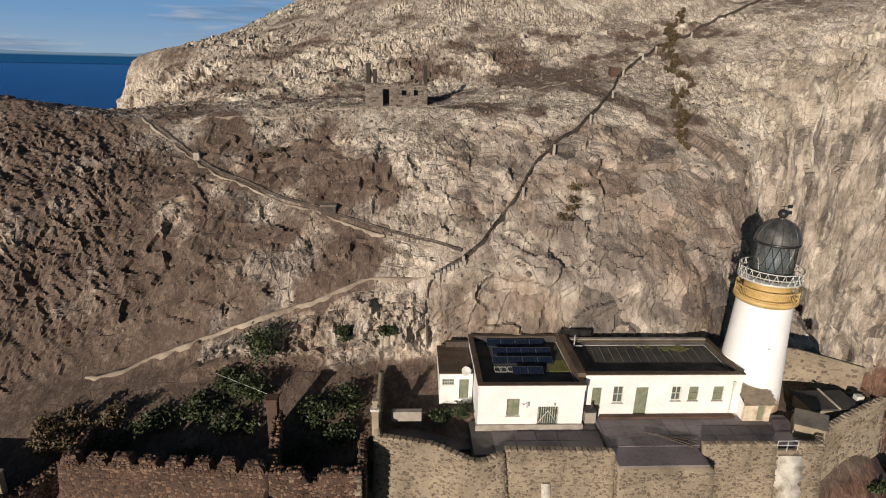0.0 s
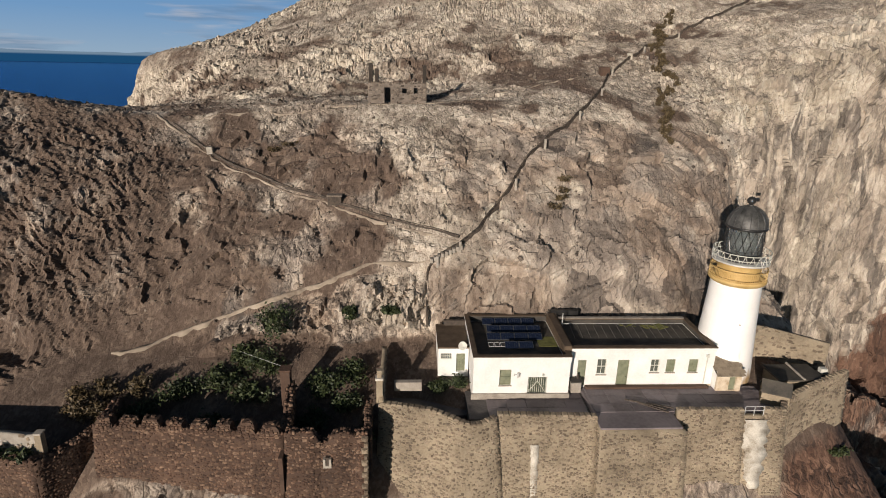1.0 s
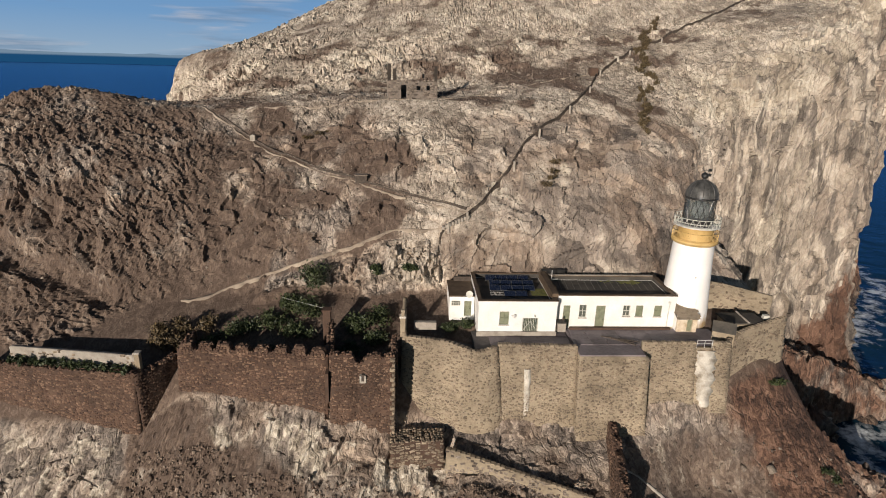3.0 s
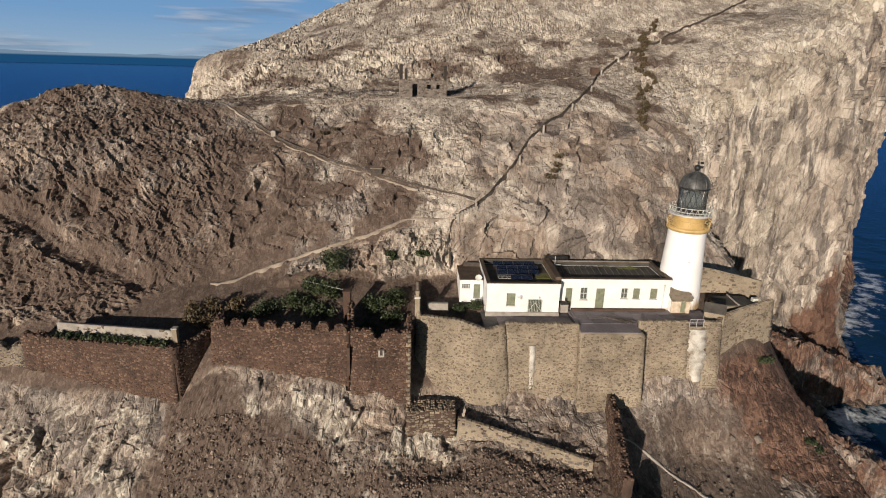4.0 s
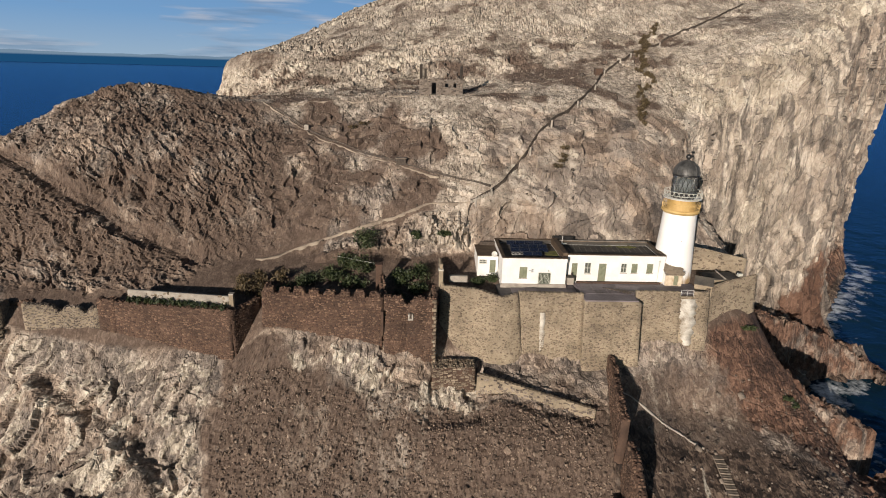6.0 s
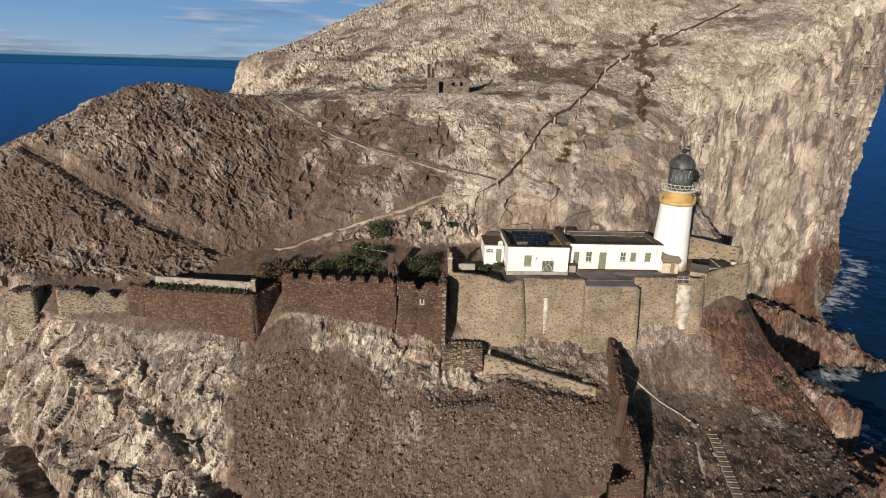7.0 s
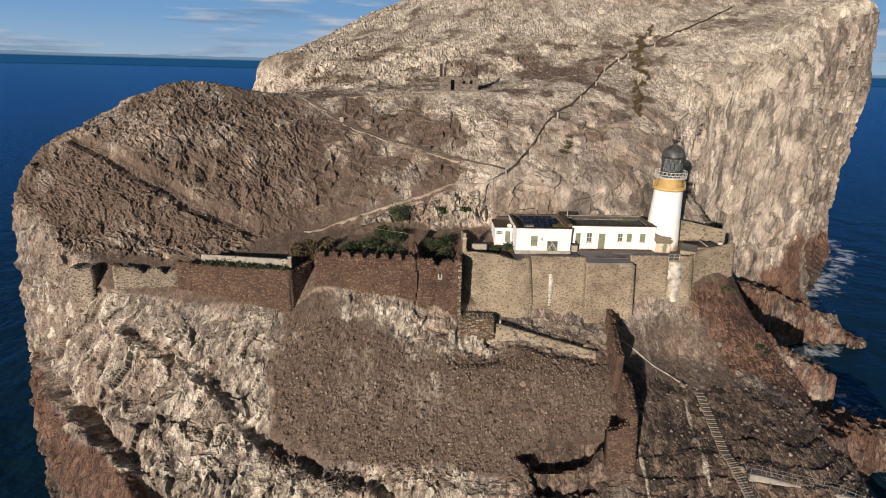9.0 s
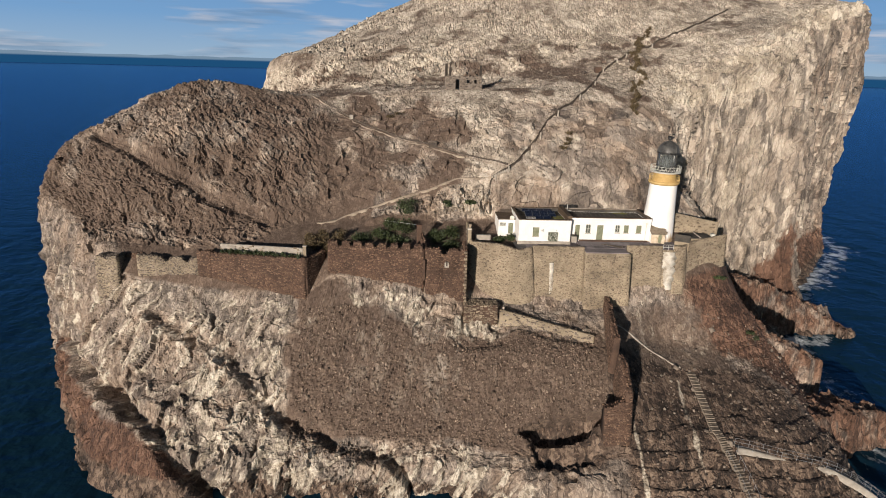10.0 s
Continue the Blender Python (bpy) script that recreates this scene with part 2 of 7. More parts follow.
# ---- the island: lines along the rock, from the sea in front to the sea behind, lofted ----
KNOT = (-99, -93.5, -86, -78, -70, -67, -65, -58, -48, -36, -33.5, -24, -12, -7, 0, 12, 24, 36, 43, 48, 54, 62, 70, 78, 92, 106, 124, 135, 140)
# each line: y over KNOT, then z over KNOT
SEA_FOOT = ((20, 12, 2, -9, -22, -25, -27, -31, -31, -31, -31, -31, -31, -33, -36, -39, -44, -46, -42, -38, -30, -18, 20, 22, 50, 62, 82, 92, 120),
    (-4, -4, -4, -4, -4, -4, -4, -4, -4, -4, -4, -4, -4, -4, -4, -4, -4, -4, -4, -4, -4, -4, -4, -4, -4, -4, -4, -4, -4))
LOW_LEDGE = ((20.5, 12.5, 3, -7, -18, -21, -23, -26, -27, -27, -27.2, -28, -28, -30, -33.5, -35, -40, -42, -38, -34, -26, -15, 21, 24, 53, 65, 84, 94, 121),
    (-4, 2, 2, 2, 2, 2, 2, 3, 4, 2, 2.2, 3, 4, 4.3, 5.4, 5.5, 4, 3, 3, 1, -3, -4, -4, 1, 0, 0, 0.5, 1, -4))
CLIFF_LOW = ((21, 13, 5, -3, -9, -10.8, -12, -15, -20, -22, -22.4, -24, -25, -26, -29, -31, -30, -30, -28, -25, -19, -12, 23, 28, 58, 70, 87, 96, 122),
    (-4, 12, 12, 13, 12, 12, 12, 11, 8, 7.5, 7.4, 7, 7, 7, 6.6, 8.5, 10, 10, 8.5, 6, -1, -4, -4, 4, 1, 1.5, 3, 6, -4))
CLIFF_MID = ((21.5, 14, 7, -1, -5, -6.2, -7, -10, -13, -17, -17, -17, -17, -17.4, -18, -19, -9.5, -11, -13, -14, -12, -9, 25, 32, 63, 74, 90, 98, 123),
    (-4, 20, 19, 20, 19, 18.7, 18.5, 17, 14.5, 13.5, 13.6, 14, 14, 15, 16.5, 17, 15.3, 14.3, 12.5, 9, 1, -4, -4, 9, 1, 4, 6, 12, -4))
WALL_FOOT = ((22, 14.5, 9, 0, -3.5, -4.1, -4.5, -6, -7.5, -8, -5.8, -6.4, -7.6, -5, -6.3, -6.6, -5.6, -3.4, -2.5, -6, -6.5, -5, 27, 35, 67, 77, 92, 100, 124),
    (-4, 27, 25, 25, 24, 23.4, 23, 22, 21.5, 21.6, 25, 24.2, 22, 20.3, 20.5, 20.3, 24, 23.3, 19.5, 12.5, 4, -4, -4, 12, 2, 8, 12, 20, -4))
EDGE = ((22.5, 15, 11, 2, -1, -1.3, -1.5, -2, -2.6, -2.6, -2.6, -2.5, -2.5, -0.6, -2.6, -2.8, -2.4, 1.6, 2, -1, -1, 2, 29, 36.5, 69, 79, 94, 102, 125),
    (-4, 33, 30, 29, 27, 26.8, 26.6, 26.8, 27.3, 27.3, 27.3, 27.3, 27.2, 27.8, 28.4, 28.8, 29.2, 28.8, 21, -4, -4, -4, 0, 15, 6, 16, 28, 40, -4))
TOE = ((23, 16, 14, 7, 6, 6, 6, 6, 6, 8, 8.2, 9, 9, 9.1, 9.3, 9.3, 9.5, 14, 14, 28, 30, 31, 34, 38, 70, 80, 95, 103, 126),
    (-4, 35, 34, 30.5, 30, 30, 30, 30, 30.5, 31, 31.1, 31.5, 31.5, 31.3, 31, 31, 31, 32, 30, -3, 0, 6, 12, 22, 22, 32, 44, 55, -4))
SLOPE_LOW = ((26, 19, 18, 11, 10, 10.3, 10.5, 12, 13, 15, 15, 15, 13, 12.6, 12, 11.5, 12.5, 20, 32, 36, 37.5, 38, 38, 39.5, 71, 81, 96, 104, 128),
    (-4, 39, 39.5, 36, 35, 35.6, 36, 37, 38.5, 37, 37.4, 39, 38, 38.6, 39.5, 39.5, 40, 38, 36, 26, 20, 22, 28, 38, 45, 55, 62, 66, -4))
SLOPE_HIGH = ((30, 24, 25, 20, 20, 20.6, 21, 22, 22, 25, 25.4, 27, 25, 24.6, 24, 22, 24, 26, 36, 39, 40, 40, 41, 45, 73, 82, 97, 106, 132),
    (-4, 41, 45.5, 44, 46.5, 46.8, 47, 47, 45.5, 45, 45.2, 46, 48, 48.2, 48.5, 48, 49, 48.5, 50, 49, 48, 46, 58, 63, 66, 72, 76, 78, -4))
BENCH = ((36, 32, 36, 35, 38, 39.2, 40, 38, 38, 40, 40.2, 41, 38, 37.6, 37, 36, 36, 37, 38.5, 41, 42, 43, 47, 52, 76, 85, 100, 110, 140),
    (-4, 40, 47.6, 51.8, 54.8, 55.1, 55.3, 54.4, 52.3, 52.5, 53.0, 54.0, 54.5, 54.6, 54.7, 54.8, 55, 53.5, 54.5, 56, 58, 61, 66, 69.5, 75, 78, 81.5, 83.5, -4))
BENCH_BACK = ((60, 45, 50, 52, 66, 72, 76, 69, 60, 54, 53.8, 53, 53, 53, 53, 55, 58, 58, 58, 58, 58, 60, 65, 72, 92, 102, 116, 122, 150),
    (-4, 30, 42, 45, 44, 44, 46, 49.5, 52.5, 54, 54.2, 54.8, 55, 55.4, 56, 59, 61.5, 63, 63.5, 65, 66.5, 69, 71.5, 74, 79, 82, 85, 86, -4))
UPPER = ((90, 60, 62, 64, 66, 70, 84, 82, 78, 78, 78, 78, 80, 80, 80, 80, 80, 80, 80, 80, 82, 84, 88, 95, 112, 122, 134, 138, 165),
    (-4, -4, 15, 25, 25, 28, 59.5, 61.5, 62, 63, 63.4, 65, 67.5, 68.1, 69, 69, 69, 69.5, 70, 71, 72, 74, 76, 79, 85, 88, 90, 90, -4))
RIDGE = ((125, 125, 125, 125, 125, 125, 125, 125, 125, 125, 125, 125, 125, 125, 125, 125, 125, 125, 125, 125, 125, 125, 125, 128, 140, 148, 155, 158, 180),
    (-4, -4, -4, 0, 5, 5, 61, 65, 70, 76, 76.9, 80.5, 87, 88.7, 91, 94, 95, 96, 96, 96, 96, 96, 96, 96, 97, 97, 95, 92, -4))
SUMMIT = ((175, 175, 175, 175, 175, 175, 175, 175, 175, 175, 175, 175, 175, 175, 175, 175, 175, 175, 175, 175, 175, 175, 175, 175, 175, 175, 175, 175, 195),
    (-4, -4, -4, -4, 0, 0, 30, 55, 72, 80, 81.1, 85.5, 93, 95.5, 99, 104, 106, 107, 107, 107, 107, 106, 105, 104, 102, 100, 96, 90, -4))
BACK = ((260, 260, 260, 260, 260, 260, 260, 260, 260, 260, 260, 260, 260, 260, 260, 260, 260, 260, 260, 260, 260, 260, 260, 260, 260, 260, 260, 260, 260),
    (-4, -4, -4, -4, -4, -4, -4, -4, -4, -4, -4, -4, -4, -4, -4, -4, -4, -4, -4, -4, -4, -4, -4, -4, -4, -4, -4, -4, -4))
# the two footpaths on the hillside
UP = [(-44.5, 40.5), (-40.3, 36.5), (-36.8, 33.6), (-33.4, 30.5), (-30.0, 28.2), (-25.0, 25.9), (-21.1, 23.3), (-16.6, 21.2), (-14.8, 20.0), (-11.5, 18.6), (-7.7, 17.0), (-4.0, 15.6), (-0.6, 14.2)]
LOW = [(-0.5, 13.7), (-3.5, 12.6), (-8.2, 13.2), (-11.2, 13.5), (-13.5, 13.0), (-15.8, 12.5), (-20.4, 11.9), (-23.7, 11.3), (-25.4, 10.8), (-28.0, 10.2), (-31.7, 9.1), (-34.2, 7.9), (-37.3, 7.0)]
KNOLL_TRACK = ((-84, 23), (-75, 17.3), (-69, 14.1), (-64, 12.9), (-58.4, 10.3), (-53.5, 9.2), (-46.4, 6.8))
LINES = (SEA_FOOT, LOW_LEDGE, CLIFF_LOW, CLIFF_MID, WALL_FOOT, EDGE, TOE, SLOPE_LOW, SLOPE_HIGH, BENCH, BENCH_BACK, UPPER, RIDGE, SUMMIT, BACK)
STEPS = (26, 44, 36, 38, 34, 44, 40, 50, 60, 50, 60, 50, 26, 10)


def smooth_rows(a, k, axis):
    """A running mean over k samples, twice, with the ends held."""
    for _ in range(2):
        w = np.ones(k) / k
        pad = [(0, 0)] * a.ndim
        pad[axis] = (k // 2, k // 2)
        a = np.apply_along_axis(lambda r: np.convolve(r, w, 'valid'), axis, np.pad(a, pad, mode='edge'))
    return a


def island():
    xs = np.concatenate([np.arange(-99, 66, 0.23), np.arange(66, 140.5, 0.4)])
    ys = np.array([np.interp(xs, KNOT, line[0]) for line in LINES])
    zs = np.array([np.interp(xs, KNOT, line[1]) for line in LINES])
    ys, zs = smooth_rows(ys, 11, 1), smooth_rows(zs, 11, 1)
    v = np.concatenate([np.linspace(i, i + 1, n, endpoint=False) for i, n in enumerate(STEPS)] + [[len(STEPS)]])
    lo = np.minimum(v.astype(int), len(STEPS) - 1)
    t = (v - lo)[:, None]
    y = ys[lo] * (1 - t) + ys[lo + 1] * t
    z = zs[lo] * (1 - t) + zs[lo + 1] * t
    y, z = smooth_rows(y, 7, 0), smooth_rows(z, 7, 0)
    x = np.broadcast_to(xs, y.shape)
    x = x - np.clip((x - 92) / 43, 0, 1) * np.clip((52 - z) / 40, 0, 1) * 6.5
    p = np.stack([x, y, z], -1)
    du, dv = np.gradient(p, axis=1), np.gradient(p, axis=0)
    nrm = np.cross(du, dv)
    nrm /= np.linalg.norm(nrm, axis=-1, keepdims=True) + 1e-9
    q = p.reshape(-1, 3)
    vv = np.repeat(v, len(xs))
    X, Y, Z = q.T
    n0 = nrm.reshape(-1, 3)

    def band(v, lo, hi, w):
        """1 between lo and hi, falling to 0 over w outside."""
        return np.clip((v - lo) / w + 1, 0, 1) * np.clip((hi - v) / w + 1, 0, 1)

    # how rough the rock is: quiet on the made ground behind the walls, on the scree and round the walls' feet
    made = band(vv, 4.3, 5.9, 0.3) * np.clip((np.interp(X, (-50, -42), (5.2, 5.9)) + 0.25 * fbm(q / 3, 2, 162) - vv) / 0.2 + 1, 0, 1) * band(X, -68, 40, 5)
    feet = band(vv, 3.7, 4.3, 0.3) * band(X, -74, 40, 4)
    scree = band(vv + 0.2 * fbm(q / 5, 3, 161), 1.85, np.interp(X, (-36, -31, -22, -10), (3.95, 3.85, 3.4, 3.3)), 0.25) * band(X + 3 * fbm(q / 6, 3, 160), -36, 12, 3)
    bench = band(vv, 8.9, 9.9, 0.4) * band(X, -60, 30, 6)
    soil = band(vv, 5.6, 6.3, 0.4) * band(X, -44, -30, 4)
    shelf = band(X, 13, 60, 3) * band(vv, 0, 3.7, 0.4)
    quiet = (1 - 0.4 * feet) * (1 - 0.95 * made) * (1 - 0.9 * scree) * (1 - 0.55 * bench) * (1 - 0.5 * soil) * (1 - 0.45 * shelf)
    quiet = quiet * (1 - 0.92 * band(X, -15, -1, 2) * band(Y, 32.5, 45, 1.5) * band(vv, 8.3, 10, 0.3))
    quiet = quiet * (1 - 0.6 * band(X, 12, 33, 2) * band(vv, 2.5, 4.0, 0.3))
    hill = band(vv, 5.4, 10.6, 0.4) * band(X, -34, 46, 8)
    knoll = band(X, -100, -42, 8) * band(vv, 5.4, 10.4, 0.5)
    top = band(vv, 10.1, 14, 0.5)
    face = band(X, 46, 140, 6) * band(vv, 4, 9.2, 0.5)
    front = band(X, -100, -6, 5) * band(vv, 0.4, 3.9, 0.4) * (1 - scree)
    slab = band(X + 3 * fbm(q / 6, 2, 147), 0, 46, 5) * band(vv, 6.0, 8.6, 0.4)
    lump = fbm(q * (1.0, 1.0, 0.6) / 11.0, 4, 140)
    outcrop = np.clip(0.42 + 1.9 * lump + 0.35 * band(vv, 7.6, 8.9, 0.3) - 0.5 * band(vv, 6.2, 8.4, 0.5) * band(X, -44, -26, 6), 0, 1)
    spread = np.clip(0.62 + 1.5 * fbm(q / 15.0, 3, 143) - 0.55 * band(vv, 9.7, 10.6, 0.3) * band(X, 5, 80, 8), 0, 1)
    # the scarp under the lower footpath
    way = np.interp(X, [c[0] for c in LOW[::-1]], [c[1] for c in LOW[::-1]])
    drop = way - Y + 0.5 * fbm(q / 2.5, 2, 145)
    bluff = band(X + 2 * fbm(q / 4, 2, 146), -27, -5, 1.5) * band(drop, 1.0, 3.4, 0.35) * band(vv, 5.9, 7.2, 0.2)
    warp = np.stack([fbm(q / 7.0, 2, 70), fbm(q / 7.0, 2, 75), fbm(q / 7.0, 2, 80)], -1) * 1.6
    s = q + warp
    big = ridged(s / 9.0, 3, 3) - 1.3

    def blades(mask, grain, flat, *sizes):
        """Angular pieces that lie along grain and are thin across flat, in rows of (length, breadth, thickness, height, seed)."""
        out, fine = np.zeros(len(q)), np.zeros(len(q))
        i = np.where(mask > 0.03)[0]
        g = np.array(grain) / np.linalg.norm(grain)
        c = np.array(flat) - g * np.dot(flat, g)
        c /= np.linalg.norm(c)
        turned = s[i] @ np.stack([g, np.cross(g, c), c], 1)
        for k, (ln, br, th, high, seed) in enumerate(sizes):
            val = high * facets(turned / (ln, br, th), seed)
            out[i] += val
            if k:
                fine[i] += val
        return out * mask, fine * mask

    rocky = hill * (1 - slab) * (0.15 + 0.85 * outcrop)
    sets = (blades(knoll, (0.6, -0.45, -0.6), (0.75, 0.55, 0.3), (4.6, 2.4, 1.9, 0.4, 5), (1.8, 0.9, 0.7, 0.3, 6), (0.85, 0.45, 0.38, 0.2, 7)),
            blades(rocky, (0.3, -0.55, -0.7), (0.9, 0.3, 0.2), (5.2, 3.4, 2.6, 0.65, 8), (2.0, 1.4, 1.0, 0.28, 9), (0.95, 0.7, 0.5, 0.1, 10)),
            blades(slab, (0.5, -0.4, 0.75), (0.8, 0.5, -0.2), (8.0, 5.0, 4.0, 0.7, 15), (3.0, 2.0, 1.5, 0.26, 16), (1.1, 0.8, 0.6, 0.06, 17)),
            blades(top * (0.25 + 0.75 * spread), (0.25, 0.1, 0.95), (0.8, 0.6, 0), (4.5, 3.0, 2.6, 0.5, 18), (2.0, 1.0, 0.8, 0.34, 19), (0.9, 0.55, 0.45, 0.1, 20)),
            blades(face, (0.14, 0.0, 1.0), (0.9, 0.5, 0), (19.0, 4.6, 3.6, 1.5, 21), (9.0, 1.9, 1.4, 0.6, 22), (4.0, 0.9, 0.6, 0.22, 23)),
            blades(front, (0.58, 0.12, 0.8), (0.8, 0.5, -0.45), (9.0, 2.8, 2.4, 0.95, 24), (5.0, 1.1, 0.85, 0.45, 25), (2.4, 0.55, 0.42, 0.2, 26)),
            blades(shelf, (1.0, 0.2, 0.05), (0.0, 0.3, 1.0), (3.2, 2.0, 0.8, 0.3, 27), (1.3, 0.8, 0.4, 0.16, 28)),
            blades(bluff, (0.15, 0.1, 1.0), (0.9, 0.3, 0), (3.6, 1.7, 1.3, 0.9, 29), (1.5, 0.8, 0.6, 0.3, 30)))
    blade, crest = sum(k[0] for k in sets), sum(k[1] for k in sets)
    left = np.clip(1 - knoll - rocky - slab - top - face - front - shelf - bluff, 0, 1) * (1 - made)
    small = fbm(s / 0.9, 3, 23)
    d = quiet * ((0.75 * knoll + 0.55 * hill * (1 - 0.5 * slab) + 0.5 * top + 0.5 * face + 0.6 * front + 0.4 * left) * big + blade + 0.07 * small + 0.6 * left * facets(s / 2.4, 31))
    d += 1.15 * bluff + 0.3 * quiet * hill * (lump - 0.2)
    # hollows in the flank of the knoll
    for hx, hy, hr, deep in ((-63.5, 14.0, 1.5, 1.8), (-56.5, 14.4, 1.2, 1.5), (-60.5, 16.2, 1.0, 1.0), (-49.5, 9.7, 1.6, 1.6), (-44.5, 14.0, 0.9, 0.9), (-52.5, 8.6, 1.4, 1.2)):
        d -= deep * np.exp(-((X - hx) ** 2 + 0.5 * (Y - hy) ** 2) / hr ** 2) * band(vv, 5.6, 9, 0.3)
    # a worn groove over the knoll
    trail = np.full(len(q), 9.0)
    for (ax, ay), (bx, by) in zip(KNOLL_TRACK, KNOLL_TRACK[1:]):
        t = np.clip(((X - ax) * (bx - ax) + (Y - ay) * (by - ay)) / ((bx - ax) ** 2 + (by - ay) ** 2), 0, 1)
        trail = np.minimum(trail, np.hypot(X - ax - t * (bx - ax), Y - ay - t * (by - ay)))
    trail = np.clip(1.5 - trail, 0, 1) * band(vv, 5, 9, 0.3)
    d = d * (1 - 0.6 * trail) - 1.35 * trail
    worn = np.full(len(q), 9.0)
    for (ax, ay), (bx, by) in list(zip(UP, UP[1:])) + list(zip(LOW, LOW[1:])):
        t = np.clip(((X - ax) * (bx - ax) + (Y - ay) * (by - ay)) / ((bx - ax) ** 2 + (by - ay) ** 2), 0, 1)
        worn = np.minimum(worn, np.hypot(X - ax - t * (bx - ax), Y - ay - t * (by - ay)))
    worn = np.clip(1.8 - worn, 0, 1) * band(vv, 5, 10, 0.3)
    d = d * (1 - 0.85 * worn)
    # crest also steers colour: raised pieces paler, hollows and the groove browner
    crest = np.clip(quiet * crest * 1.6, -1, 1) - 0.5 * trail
    # ledges: beds that dip to the east under the walls, level beds on the shelf
    bed = (Z + 0.42 * (X + 60) + 1.5 * fbm(q / 8, 2, 50)) / 5.0
    bed = bed - np.floor(bed)
    left_beds = band(X, -90, -14, 10) * band(Z, -4, 11, 5) * band(vv, 0, 3, 0.5) * (1 - scree)
    d += 0.35 * left_beds * (1.6 * np.minimum(bed, (1 - bed) * 6) - 0.6)
    bed2 = (Z + 0.16 * Y + 0.05 * X + 0.7 * fbm(q / 9, 3, 55)) / 1.7
    bed2 = bed2 - np.floor(bed2)
    d += shelf * band(vv, 0, 2.2, 0.4) * (0.55 * np.minimum(bed2, (1 - bed2) * 5) * np.clip(0.7 + fbm(q * (1, 0.5, 1) / 5, 2, 56), 0.1, 1) - 0.25)
    # a sunk, ruined pit at the foot of the scree
    hollow = np.clip(1.2 - ((X - 4) / 6.2) ** 2 - ((Y + 26.7 - 0.012 * (X - 4) ** 2) / 1.0) ** 2, 0, 0.35) / 0.35
    d += band(vv, 0.8, 3.4, 0.2) * (0.7 * np.exp(-((X - 4) / 5) ** 2 - ((Y + 29) / 1.8) ** 2) - 3.4 * hollow)
    # clefts behind the two low buttresses
    for kx, kz, x0, x1, out, deep in (((-86, -79, -66, -60, -54, -49, -44), (9, 7.3, 7.6, 6.4, 3.7, 1.2, -2), -84, -46, 1.7, 2.7), ((-68, -64, -54.6, -49, -45, -40, -30, -21.5, -19, -17), (19.5, 18.4, 15.5, 13.9, 11.4, 8, 5, 4.3, 2, -4), -64, -18, 1.1, 2.3)):
        e = Z + 0.6 * fbm(q / 3, 2, 58) - np.interp(X, kx, kz)
        d += band(X, x0, x1, 2) * band(vv, 0, 3.2, 0.2) * (out * np.clip(-e / 1.2, 0, 1) - deep * np.interp(X, (-62, -46, -38), (0.35 if deep < 2.5 else 1, 0.6 if deep < 2.5 else 1, 1)) * np.clip(0.55 + 0.9 * fbm(q / 6, 2, 59), 0.15, 1) * np.exp(-((e - 0.3) / 0.8) ** 2))
    d += scree * 0.16 * facets(q / 0.55, 61)
    d = np.clip(d, -5.0, 2.6)
    # weathered edges on the cliff under the walls
    soft = np.pad(d.reshape(y.shape), 1, mode='edge')
    soft = (soft[:-2] + 2 * soft[1:-1] + soft[2:]) / 4
    soft = ((soft[:, :-2] + 2 * soft[:, 1:-1] + soft[:, 2:]) / 4).ravel()
    d = d + 0.35 * np.clip(front, 0, 1) * (soft - d)
    q = q + n0 * d[:, None]
    q[:, 2] -= 1.7 * band(X + 0.8 * fbm(q / 1.6, 3, 62), 0.2, 7.2, 1.4) * band(Y + 0.7 * fbm(q / 1.6, 3, 63), -30.6, -27.4, 1.3) * band(vv, 1.0, 3.0, 0.2)
    k = np.clip(((X + 4.2) * 14.6 - (Y + 9.6) * 5.6) / 244.5, 0, 1)
    ramp_line = np.hypot(X + 4.2 - 14.6 * k, Y + 9.6 + 5.6 * k)
    q[:, 2] -= 1.0 * band(X, -10.3, -3.8, 2.5) * band(Y, -13.5, -9.4, 2.0) + 0.5 * np.clip(1.9 - ramp_line, 0, 1) * (X < 11)
    nv, nu = y.shape
    me = bpy.data.meshes.new("island_rock")
    idx = np.arange(nv * nu).reshape(nv, nu)
    quads = np.stack([idx[:-1, :-1], idx[:-1, 1:], idx[1:, 1:], idx[1:, :-1]], -1).reshape(-1, 4)
    me.vertices.add(nv * nu)
    me.vertices.foreach_set("co", q.astype(np.float32).ravel())
    me.loops.add(quads.size)
    me.loops.foreach_set("vertex_index", quads.astype(np.int32).ravel())
    me.polygons.add(len(quads))
    me.polygons.foreach_set("loop_start", np.arange(0, quads.size, 4, dtype=np.int32))
    me.polygons.foreach_set("loop_total", np.full(len(quads), 4, dtype=np.int32))
    me.update(calc_edges=True)
    # what covers the rock: dung-whitened stone, bare soil, red lava stone, wet black foot; soil and wet also carry some
    # painted shade
    low = fbm(q / 14, 3, 90)
    frayed = X + 5 * fbm(q / 5, 4, 97)
    white = 0.02 + 0.36 * band(frayed, -90, -30, 5) * band(vv + 0.5 * low, 0.8, 3.9, 0.5) + 0.12 * band(X, 44, 140, 8) * band(vv, 5, 9.3, 0.7) + 0.42 * band(vv, 9.7, 14, 0.6)
